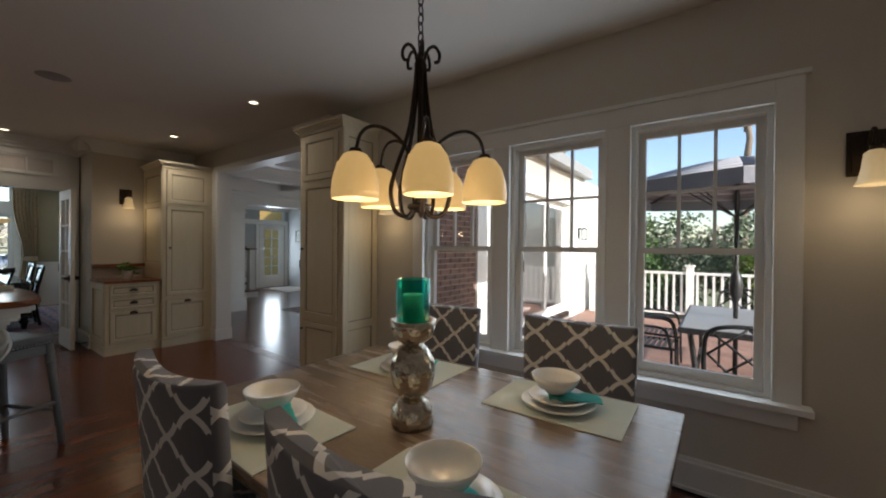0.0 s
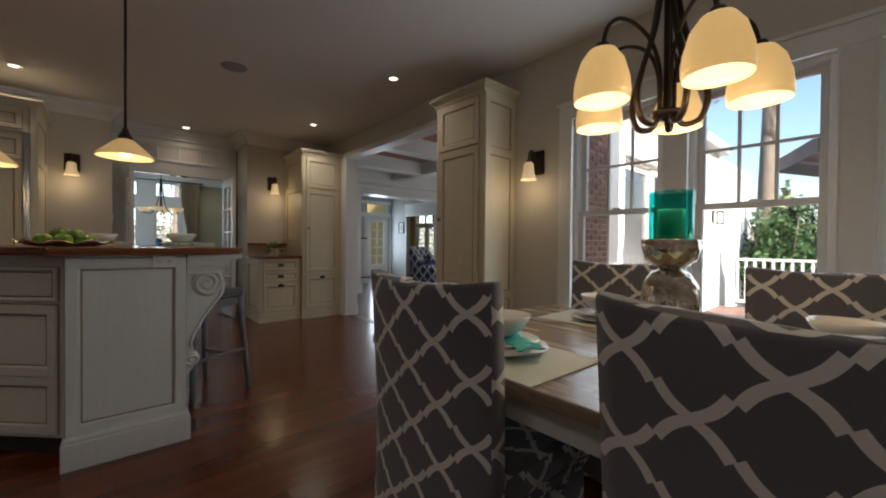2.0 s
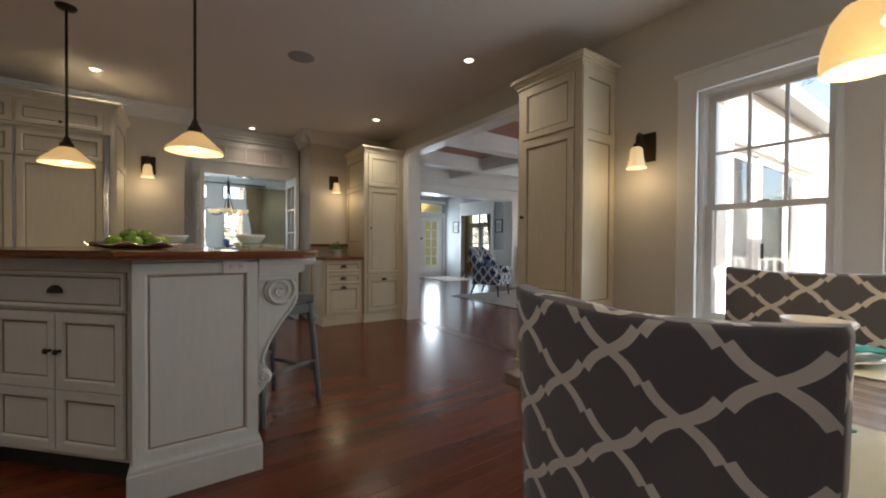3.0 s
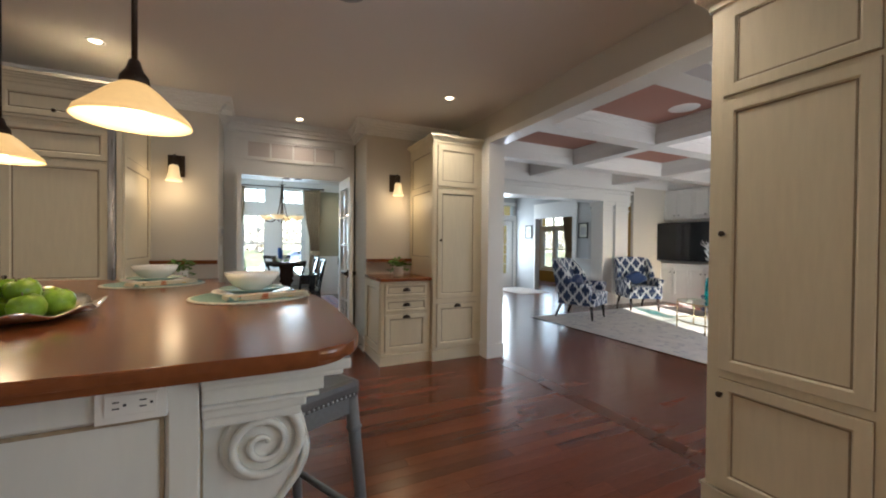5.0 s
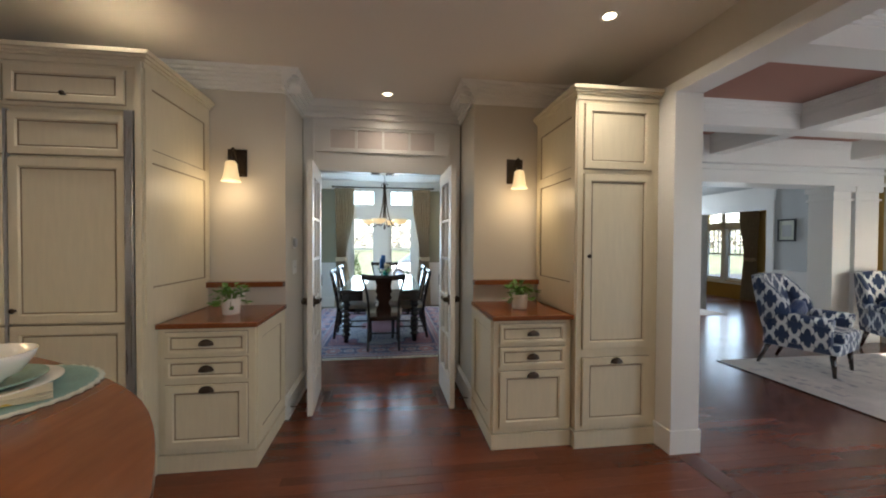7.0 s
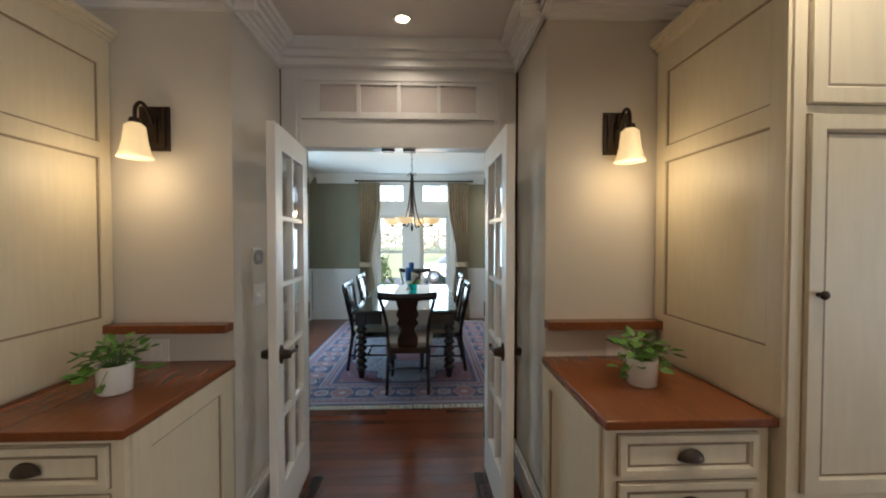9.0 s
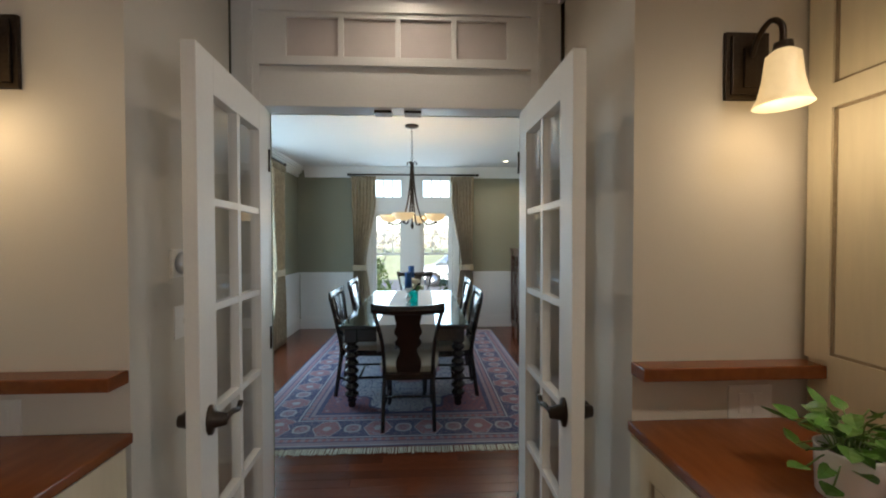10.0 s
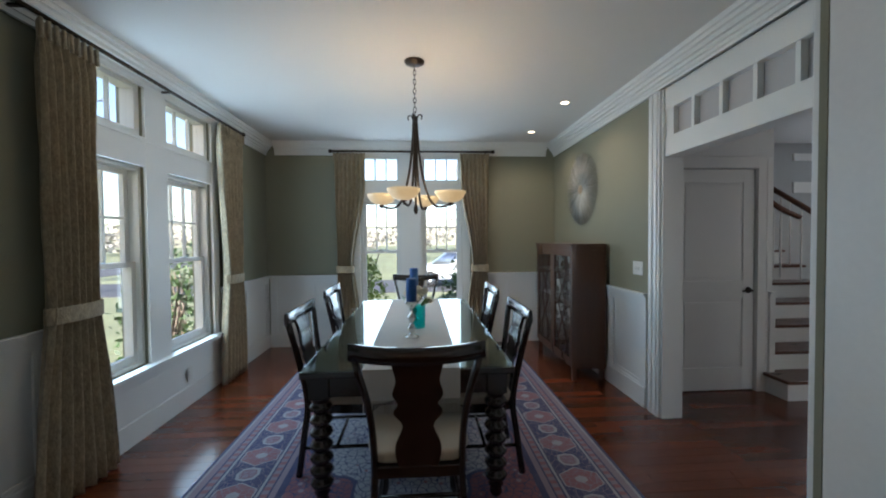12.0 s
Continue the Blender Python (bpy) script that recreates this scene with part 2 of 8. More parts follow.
M_SHADEC = glow("glowing_alabaster_shade", (1.0, 0.60, 0.20), 0.25, (0.75, 0.6, 0.35))
M_SHADEW = glow("cream_glass_shade", (1.0, 0.66, 0.28), 0.16, (0.8, 0.72, 0.55))
M_BULB = glow("lit_bulb", (1.0, 0.80, 0.52), 2.5)
M_UMB = mat("grey_striped_canvas", (0.23, 0.235, 0.27), 0.9, 0.15, 6, 200, 0.2)
M_UMBS = mat("pale_stripe_canvas", (0.50, 0.48, 0.47), 0.9, 0.15, 6, 200, 0.2)
M_PANEL = mat("dining_white_wainscot", (0.74, 0.74, 0.72), 0.4, 0.03, 2, 90, 0.03)

# ---- mesh helpers ----


def bm_new():
    return bmesh.new()


def add_box(bm, x0, y0, z0, x1, y1, z1, bev=0.0):
    vs = [bm.verts.new((x, y, z)) for x in (x0, x1) for y in (y0, y1) for z in (z0, z1)]
    fs = [bm.faces.new([vs[i] for i in q]) for q in ((0, 1, 3, 2), (4, 6, 7, 5), (0, 4, 5, 1), (2, 3, 7, 6), (0, 2, 6, 4), (1, 5, 7, 3))]
    if bev:
        es = list({e for f in fs for e in f.edges})
        bmesh.ops.bevel(bm, geom=es, offset=bev, segments=2, profile=0.6, affect="EDGES")
    return bm


def box(x0, y0, z0, x1, y1, z1, bev=0.0):
    return add_box(bm_new(), x0, y0, z0, x1, y1, z1, bev)


def boxes(rows, bev=0.0):
    bm = bm_new()
    for r in rows:
        add_box(bm, *r, bev)
    return bm


def add_loft(bm, rings, cap=True, closed=True):
    """Rings of points joined in order; closed rings."""
    vr = [[bm.verts.new(p) for p in r] for r in rings]
    n = len(vr[0])
    for a, b in zip(vr, vr[1:]):
        for i in range(n if closed else n - 1):
            j = (i + 1) % n
            bm.faces.new((a[i], a[j], b[j], b[i])).smooth = True
    if cap and closed:
        bm.faces.new(vr[0][::-1]), bm.faces.new(vr[-1])
    return bm


def add_lathe(bm, prof, seg=20, at=(0, 0, 0), cap=False):
    rings = [[(at[0] + r * math.cos(2 * math.pi * i / seg), at[1] + r * math.sin(2 * math.pi * i / seg), at[2] + z) for i in range(seg)] for r, z in prof]
    return add_loft(bm, rings, cap)


def lathe(prof, seg=20, at=(0, 0, 0), cap=True):
    return add_lathe(bm_new(), prof, seg, at, cap)


def smooth_path(pts, n=6):
    """A Catmull-Rom line through the points."""
    pts = [Vector(p) for p in pts]
    q = [2 * pts[0] - pts[1], *pts, 2 * pts[-1] - pts[-2]]
    out = []
    for i in range(1, len(q) - 2):
        for k in range(n):
            t = k / n
            a, b, c, d = q[i - 1 : i + 3]
            out.append(0.5 * (2 * b + (c - a) * t + (2 * a - 5 * b + 4 * c - d) * t * t + (3 * b - a - 3 * c + d) * t**3))
    return out + [pts[-1]]


def add_tube(bm, pts, r, seg=8, flat=1.0, r_end=None):
    pts = [Vector(p) for p in pts]
    up = Vector((0, 0, 1))
    rings = []
    side = None
    for i, p in enumerate(pts):
        d = (pts[min(i + 1, len(pts) - 1)] - pts[max(i - 1, 0)]).normalized()
        if side is None:
            side = d.cross(up if abs(d.z) < 0.95 else Vector((1, 0, 0))).normalized()
        side = (side - d * side.dot(d)).normalized()
        b = d.cross(side)
        rr = r if r_end is None else r + (r_end - r) * i / max(1, len(pts) - 1)
        rings.append([p + side * rr * math.cos(2 * math.pi * k / seg) + b * rr * flat * math.sin(2 * math.pi * k / seg) for k in range(seg)])
    return add_loft(bm, rings)


def tube(pts, r, seg=8, flat=1.0, r_end=None):
    return add_tube(bm_new(), pts, r, seg, flat, r_end)


def add_prism(bm, poly, z0, z1, bev=0.0):
    lo, hi = [bm.verts.new((x, y, z0)) for x, y in poly], [bm.verts.new((x, y, z1)) for x, y in poly]
    fs = [bm.faces.new(lo[::-1]), bm.faces.new(hi)]
    n = len(poly)
    fs += [bm.faces.new((lo[i], lo[(i + 1) % n], hi[(i + 1) % n], hi[i])) for i in range(n)]
    if bev:
        bmesh.ops.bevel(bm, geom=list({e for f in fs[:2] for e in f.edges}), offset=bev, segments=3, profile=0.5, affect="EDGES")
    return bm


def prism(poly, z0, z1, bev=0.0):
    return add_prism(bm_new(), poly, z0, z1, bev)


def turned(bm, m):
    bmesh.ops.transform(bm, matrix=m, verts=bm.verts)
    return bm


def shape(name, bm, material):
    bmesh.ops.recalc_face_normals(bm, faces=bm.faces)
    uv = bm.loops.layers.uv.new("UVMap")
    for f in bm.faces:
        nx, ny, nz = (abs(c) for c in f.normal)
        for lp in f.loops:
            c = lp.vert.co
            lp[uv].uv = (c.x, c.y) if nz >= max(nx, ny) * 1.3 else (c.y, c.z) if nx > ny else (c.x, c.z)
    me = bpy.data.meshes.new(name)
    bm.to_mesh(me)
    bm.free()
    me.materials.append(material)
    return me


def part(name, bm, material, parent=None, label=""):
    ob = new(name, shape(name, bm, material))
    ob.parent = parent
    return tagged(ob, label)


def structure(name, bm, material, label, category="wall"):
    return tagged(part(name, bm, material), label, category, kind="structure")


def thing(name, label, category, group="", m=None):
    ob = new(name)
    ob.empty_display_size = 0.1
    if m is not None:
        ob.matrix_world = m
    return tagged(ob, label, category, group)


def wall_cells(axis, a0, a1, b0, b1, z0, z1, holes=()):
    """A wall along x (axis 'x', from a0 to a1, thick from b0 to b1) or along y, with openings (from, to, low, high)."""
    bm = bm_new()
    cuts = sorted({a0, a1, *(h[0] for h in holes), *(h[1] for h in holes)})
    for u, v in zip(cuts, cuts[1:]):
        zs = [z0, z1]
        for h in holes:
            if h[0] <= u and v <= h[1]:
                zs += [h[2], h[3]]
        zs = sorted(set(zs))
        for lo, hi in zip(zs, zs[1:]):
            mid = (lo + hi) / 2
            if any(h[0] <= u and v <= h[1] and h[2] < mid < h[3] for h in holes):
                continue
            add_box(bm, *((u, b0, lo, v, b1, hi) if axis == "x" else (b0, u, lo, b1, v, hi)))
    return bm


def moulding(axis, a0, a1, face, out, steps, z):
    """Trim along a wall: steps of (depth, low, high), measured from height z, standing out from the face by out's sign."""
    bm = bm_new()
    for k, (d, lo, hi) in enumerate(steps):
        p = sorted((face, face + out * d))
        e = 0.0006 * k
        add_box(bm, *((a0 + e, p[0], z + lo, a1 - e, p[1], z + hi) if axis == "x" else (p[0], a0 + e, z + lo, p[1], a1 - e, z + hi)))
    return bm


CROWN = [(0.022, -0.16, -0.13), (0.035, -0.13, -0.105), (0.055, -0.105, -0.08), (0.08, -0.08, -0.055), (0.105, -0.055, -0.03), (0.125, -0.03, 0)]
BASE = [(0.018, 0, 0.15), (0.026, 0.15, 0.165), (0.016, 0.165, 0.185), (0.03, 0, 0.02)]


def crown(name, axis, a0, a1, face, out, z, parent_label="white painted crown moulding under the ceiling"):
    return structure(name, moulding(axis, a0, a1, face, out, CROWN, z), M_WHITE, parent_label, "trim")


def base(name, axis, a0, a1, face, out, m=None):
    return structure(name, moulding(axis, a0, a1, face, out, BASE, 0), m or M_WHITE, "white painted baseboard along the wall", "trim")


H = 2.75

# ---- ground and large structure ----
structure("ground", box(-140, -140, -0.75, 140, 140, -0.6), M_GRASS, "early spring lawn, pale and patchy green", "ground")
structure("floor", boxes([(-7.3, -3.5, -0.12, 1.8, 2.8, -0.012), (-12.2, -1.64, -0.12, -7.3, 9.6, -0.012), (-7.3, 2.8, -0.12, -2.62, 9.1, -0.012)]), M_SUBFLOOR, "dark subfloor beneath the cherry planks", "floor")
structure("foundation", boxes([(-7.3, -3.5, -0.6, 1.8, 2.8, -0.121), (-12.3, -1.66, -0.6, -7.3, 9.65, -0.121), (-7.3, 2.8, -0.6, -2.6, 9.1, -0.121)]), M_MORTAR, "grey concrete foundation of the house", "wall")
structure("road", box(-70, -24, -0.6, 40, -18, -0.58), M_ROAD, "grey asphalt road past the lawn", "road")
structure("driveway", box(-26, -30, -0.6, -21.5, 30, -0.575), M_ROAD, "pale grey driveway in front of the house", "road")

WINS = [(-0.40, 0.27), (-1.22, -0.55), (-2.04, -1.37)]
WZ0, WZ1 = 0.60, 2.13
structure("wall_north", wall_cells("x", -3.27, 1.6, 2.63, 2.79, 0, H, [(a, b, WZ0, WZ1) for a, b in WINS]), M_WALL, "cream painted breakfast room wall with three windows")
structure("wall_east", box(1.6, -3.3, 0, 1.76, 2.79, H), M_WALL, "plain cream painted wall of the breakfast room")
structure("wall_south", box(-6.65, -3.46, 0, 1.76, -3.3, H), M_WALL, "plain cream painted kitchen wall")
structure("ceiling", box(-7.36, -3.46, H, 1.76, 2.63, H + 0.2), M_CEIL, "flat painted kitchen ceiling with recessed lamps", "ceiling")
structure("wall_west_south", box(-7.25, -3.46, 0, -6.65, -0.18, H), M_WALL, "cream painted kitchen wall beside the glazed doors")
structure("wall_west_north", box(-7.25, 1.35, 0, -6.65, 2.54, H), M_WALL, "cream painted kitchen wall beside the glazed doors")
structure("wall_header", wall_cells("x", -7.45, -3.27, 2.54, 2.70, 0, H, [(-5.80, -3.2701, -1, 2.43), (-3.2701, -3.27, -1, 2.43)]), M_WALL, "cream painted header over the wide opening")
structure("wall_living_south", box(-8.05, 2.704, 0, -5.93, 2.76, 2.8), M_WHITE, "white living room wall beside the opening")
structure("roof", boxes([(-7.2, -3.7, 2.97, 2.0, 2.95, 3.2), (-12.4, -1.8, 2.97, -7.2, 2.95, 3.2)]), M_STONE, "flat grey roof slab over the rooms", "roof")

# added block, never in view: keeps the sun off the brick wing wall
structure("unseen_shade_block", box(-7.2, -3.7, 3.201, 2.0, 2.95, 5.8), M_WALL, "unseen block added over the roof to shade the brick wing wall")

# opening trim between kitchen and living room
structure("opening_post", boxes([(-5.93, 2.515, 0, -5.775, 2.725, 2.43), (-5.945, 2.505, 0, -5.765, 2.735, 0.16)], 0.004), M_WHITE, "white square post at the wide opening", "post")
structure("opening_lintel", boxes([(-5.93, 2.525, 2.425, -3.27, 2.715, 2.445), (-5.93, 2.53, 2.445, -3.27, 2.5395, 2.50)]), M_WHITE, "white painted lining under the opening header", "trim")
structure("threshold", box(-5.77, 2.55, -0.011, -3.27, 2.69, 0.002), M_TREAD, "darker border strip in the wood floor", "floor")

# crown and base of the kitchen
crown("crown_west_south", "y", -3.3, -0.055, -6.65, 1, H), crown("crown_west_north", "y", 1.215, 2.54, -6.65, 1, H)
crown("crown_passage_south", "x", -7.25, -6.525, -0.18, 1, H), crown("crown_passage_north", "x", -7.25, -6.525, 1.34, -1, H)
base("baseboard_north", "x", -2.62, 1.6, 2.63, -1), base("baseboard_east", "y", -3.3, 2.6, 1.6, -1), base("baseboard_south", "x", -6.6, 1.57, -3.3, 1)
base("baseboard_passage_south", "x", -7.25, -6.62, -0.18, 1), base("baseboard_passage_north", "x", -7.25, -6.62, 1.34, -1)

# door wall between kitchen and dining room
D0, D1, DZ = -0.045, 1.19, 2.10
structure("wall_doorway", wall_cells("y", -0.18, 1.34, -7.36, -7.27, 0, H, [(D0, D1, 0, DZ)]), M_WHITE, "white panelled wall over the glazed double doors")
structure("doorway_trim", boxes([(-7.27, -0.10, 0, -7.25, D0 + 0.0, 2.62), (-7.27, D1, 0, -7.25, 1.25, 2.62), (-7.27, D0, DZ, -7.252, D1, 2.28), (-7.27, D0, 2.28, -7.235, D1, 2.305), (-7.27, D0, 2.52, -7.235, D1, 2.545), (-7.27, D0, 2.545, -7.245, D1, 2.63),
    (-7.27, -0.17, 2.60, -7.20, 1.33, 2.64), (-7.27, -0.17, 2.64, -7.17, 1.33, 2.68), (-7.27, -0.17, 2.68, -7.14, 1.33, 2.75), (-7.27, -0.085, 0, -7.245, -0.075, 2.6), (-7.27, 1.225, 0, -7.245, 1.235, 2.6)], 0.002), M_WHITE, "white stepped door casing and cornice", "trim")
tr = thing("transom_window", "white transom with four frosted panes above the doors", "window")
part("frame", boxes([(-7.268, D0, 2.306, -7.246, D1, 2.325), (-7.268, D0, 2.50, -7.246, D1, 2.519)] + [(-7.268, y - 0.012, 2.325, -7.245, y + 0.012, 2.50) for y in (0.06, 0.3175, 0.575, 0.8325, 1.09)] + [(-7.268, D0, 2.325, -7.247, 0.048, 2.5), (-7.268, 1.102, 2.325, -7.247, D1, 2.5)]), M_WHITE, tr)
for k in range(4):
    part("pane", box(-7.266, 0.072 + k * 0.2575, 2.325, -7.262, 0.3055 + k * 0.2575, 2.50), M_FROSTW, tr)
structure("door_stop", boxes([(-7.35, 0.46, DZ - 0.012, -7.29, 0.54, DZ), (-7.35, 0.60, DZ - 0.012, -7.29, 0.68, DZ)]), M_BRONZE, "dark metal door catches under the lintel", "fitting")


def pane_grid(x0, z0, x1, z1, nx, nz, bar, y0, y1):
    rows = [(x0 + (x1 - x0) * i / nx - bar / 2, y0, z0, x0 + (x1 - x0) * i / nx + bar / 2, y1, z1) for i in range(1, nx)]
    return rows + [(x0, y0 + 0.001, z0 + (z1 - z0) * i / nz - bar / 2, x1, y1 - 0.001, z0 + (z1 - z0) * i / nz + bar / 2) for i in range(1, nz)]


def glazed_leaf(flip):
    """A door leaf with ten panes, hinged at the origin, reaching along x; z from the floor."""
    w, h, t = 0.60, 2.075, 0.042
    d = thing("glazed_door", "white wooden glazed door standing open, with dark lever handles", "door", "double glazed doors")
    part("frame", boxes([(0, -t / 2, 0.01, 0.105, t / 2, h), (w - 0.105, -t / 2, 0.01, w, t / 2, h), (0.105, -t / 2, 0.01, w - 0.105, t / 2, 0.25), (0.105, -t / 2, h - 0.12, w - 0.105, t / 2, h)], 0.002), M_WHITE, d)
    part("glazing_bars", boxes(pane_grid(0.105, 0.25, w - 0.105, h - 0.12, 2, 5, 0.024, -0.016, 0.016)), M_WHITE, d)
    for i in range(2):
        for j in range(5):
            x, z, dz = 0.105 + i * (w - 0.21) / 2, 0.25 + j * (h - 0.37) / 5, (h - 0.37) / 5
            p = part("pane", box(x + 0.012, -0.002, z + 0.012, x + (w - 0.21) / 2 - 0.012, 0.002, z + dz - 0.012), M_GLASS, d)
            p.visible_shadow = False
    for s in (-1, 1):
        hb = part("door_handle", lathe([(0.0, 0), (0.028, 0), (0.028, 0.008), (0.016, 0.013), (0.011, 0.05), (0.0, 0.052)], 16), M_BRONZE, d, "dark bronze lever handle")
        hb.matrix_local = pose(w - 0.055, s * t / 2, 0.93, -90 * s, 0, 0) @ Matrix.Diagonal((1, 1.7, 1, 1))
        lv = part("lever", tube(smooth_path([(w - 0.055, s * 0.066, 0.93), (w - 0.10, s * 0.07, 0.935), (w - 0.14, s * 0.07, 0.925), (w - 0.165, s * 0.068, 0.94)]), 0.009, 8), M_BRONZE, d)
    for z in (0.25, 1.05, 1.85):
        part("hinge", lathe([(0.007, -0.05), (0.007, 0.05)], 10, (-0.005, flip * t / 2, z)), M_BRONZE, d)
    return d


g = glazed_leaf(1)
g.matrix_world = pose(-7.235, -0.027, 0, 0, 0, 3.4)
g2 = glazed_leaf(-1)
g2.matrix_world = pose(-7.235, 1.155, 0, 0, 0, 1.5)

# ---- double-hung windows ----


def sash_window(w, h, name="window", label="white double-hung window with six panes over one", upper=(3, 2), split=0.5, mat_=None, lower=(1, 1)):
    """Local: opening from x 0 to w, z 0 to h; the room at -y, glass near y 0.06."""
    m = mat_ or M_WHITE
    d = thing(name, label, "window")
    part("frame", boxes([(0, 0.0, 0, 0.028, 0.13, h), (w - 0.028, 0.0, 0, w, 0.13, h), (0.028, 0, h - 0.028, w - 0.028, 0.13, h), (0.028, 0, 0, w - 0.028, 0.13, 0.022)], 0.002), m, d)
    zm = h * split
    for nm, z0, z1, y, grid in (("lower_sash", 0.022, zm + 0.018, 0.035, lower), ("upper_sash", zm - 0.018, h - 0.028, 0.075, upper)):
        s = part(nm, boxes([(0.028, y, z0, 0.068, y + 0.035, z1), (w - 0.068, y, z0, w - 0.028, y + 0.035, z1), (0.068, y, z0, w - 0.068, y + 0.035, z0 + (0.055 if nm == "lower_sash" else 0.036)), (0.068, y, z1 - 0.036, w - 0.068, y + 0.035, z1)]
            + pane_grid(0.068, z0 + 0.036, w - 0.068, z1 - 0.036, *grid, 0.018, y + 0.006, y + 0.029), 0), m, d)
        p = part("pane", box(0.066, y + 0.016, z0 + 0.034, w - 0.066, y + 0.02, z1 - 0.034), M_GLASS, s)
        p.visible_shadow = False
    part("sash_lock", boxes([(w / 2 - 0.03, 0.03, zm + 0.018, w / 2 + 0.03, 0.06, zm + 0.03)], 0.003), M_STEEL, d)
    return d


for k, (a, b) in enumerate(WINS):
    wd = sash_window(b - a, WZ1 - WZ0, "window_%d" % (k + 1))
    wd.matrix_world = pose(a, 2.64, WZ0)
casing = [(-2.16, 2.605, WZ0 - 0.02, -2.04, 2.63, 2.25), (0.27, 2.605, WZ0 - 0.02, 0.385, 2.63, 2.25), (-1.37, 2.605, WZ0, -1.22, 2.63, 2.13), (-0.55, 2.605, WZ0, -0.40, 2.63, 2.13), (-2.04, 2.605, 2.13, 0.27, 2.63, 2.25),
    (-2.18, 2.59, 2.25, 0.405, 2.63, 2.275)]
structure("window_casing", boxes(casing, 0.003), M_WHITE, "white flat casing round the three windows", "trim")
structure("window_casing_bead", boxes([(x - 0.012, 2.597, WZ0, x + 0.0, 2.605, 2.142) for a, b in WINS for x in (a, b + 0.012)] + [(a - 0.012, 2.597, 2.13, b + 0.012, 2.605, 2.142) for a, b in WINS], 0.002), M_WHITE, "white bead at the window casings", "trim")
structure("window_sill", boxes([(-2.2, 2.545, 0.565, 0.425, 2.64, 0.60), (-2.15, 2.605, 0.47, 0.375, 2.63, 0.565)], 0.006), M_WHITE, "white window stool and apron", "trim")

# ---- kitchen cabinets ----


def framed(x0, z0, x1, z1, y, r):
    """One connected door front: a flat frame sloping into a recessed panel."""
    bm = bm_new()
    rings = []
    for d, yy in ((0, y), (0, y - 0.0165), (0.0015, y - 0.018), (r - 0.009, y - 0.018), (r - 0.004, y - 0.014), (r, y - 0.008), (r + 0.02, y - 0.0078)):
        rings.append([(x0 + d, yy, z0 + d), (x1 - d, yy, z0 + d), (x1 - d, yy, z1 - d), (x0 + d, yy, z1 - d)])
    add_loft(bm, rings)
    for f in bm.faces:
        f.smooth = False
    return bm


def ring(x0, z0, x1, z1, w, y0, y1):
    bm = bm_new()
    vs = [[bm.verts.new(p) for p in [(x0 + d, yy, z0 + d), (x1 - d, yy, z0 + d), (x1 - d, yy, z1 - d), (x0 + d, yy, z1 - d)]] for d, yy in ((0, y0), (w, y0), (w, y1), (0, y1))]
    for a, b in zip(vs, vs[1:] + vs[:1]):
        for i in range(4):
            bm.faces.new((a[i], a[(i + 1) % 4], b[(i + 1) % 4], b[i]))
    return bm


def panel_front(name, w, h, parent, at, material, handle=None, rail=0.055, glaze=True, label=""):
    """A framed door or drawer front; local x across, z up, its face towards -y, 18 mm thick."""
    x0, y, z0 = at
    r = min(rail, h * 0.28)
    ob = part(name, framed(x0, z0, x0 + w, z0 + h, y, r), material, parent, label)
    if glaze:
        part("glaze_line", ring(x0 + r, z0 + r, x0 + w - r, z0 + h - r, 0.007, y - 0.0105, y - 0.007), M_GLAZE, ob)
        part("gap_line", ring(x0 - 0.004, z0 - 0.004, x0 + w + 0.004, z0 + h + 0.004, 0.0045, y - 0.003, y + 0.001), M_GLAZE, ob)
    if handle:
        kind, hx, hz = handle
        if kind == "cup":
            bm = bm_new()
            rings = []
            for i in range(9):
                a = math.pi * i / 8
                rings.append([(hx - 0.045 * math.cos(a), y - 0.018 - 0.024 * math.sin(a) * math.cos(t), hz - 0.012 + (0.036 * math.sin(a) + 0.002) * math.sin(t)) for t in [math.pi / 2 * q / 5 for q in range(6)]])
            add_loft(bm, rings, False, False)
            part("cup_handle", bm, M_BRONZE, ob, "dark bronze cup pull")
        else:
            k = part("knob", lathe([(0.0, 0), (0.008, 0), (0.006, 0.012), (0.014, 0.018), (0.014, 0.024), (0.006, 0.029), (0.0, 0.029)], 14), M_BRONZE, ob, "dark bronze knob")
            k.matrix_local = pose(hx, y - 0.018, hz, 90)
    return ob


def cabinet_crown(w, d, z, parent, material, left=True, right=True):
    rows = []
    for k, (o, lo, hi) in enumerate([(0.012, 0, 0.03), (0.025, 0.03, 0.045), (0.04, 0.045, 0.06), (0.055, 0.06, 0.085)]):
        rows.append((-o * left, -o, z + lo, w + o * right, d, z + hi))
    part("crown", boxes(rows, 0.002), material, parent)


def cabinet_base(w, d, parent, material, h=0.11, left=True, right=True):
    part("plinth", boxes([(-0.012 * left, -0.014, 0, w + 0.012 * right, d, h), (-0.018 * left, -0.02, h - 0.012, w + 0.018 * right, d, h)], 0.003), material, parent)


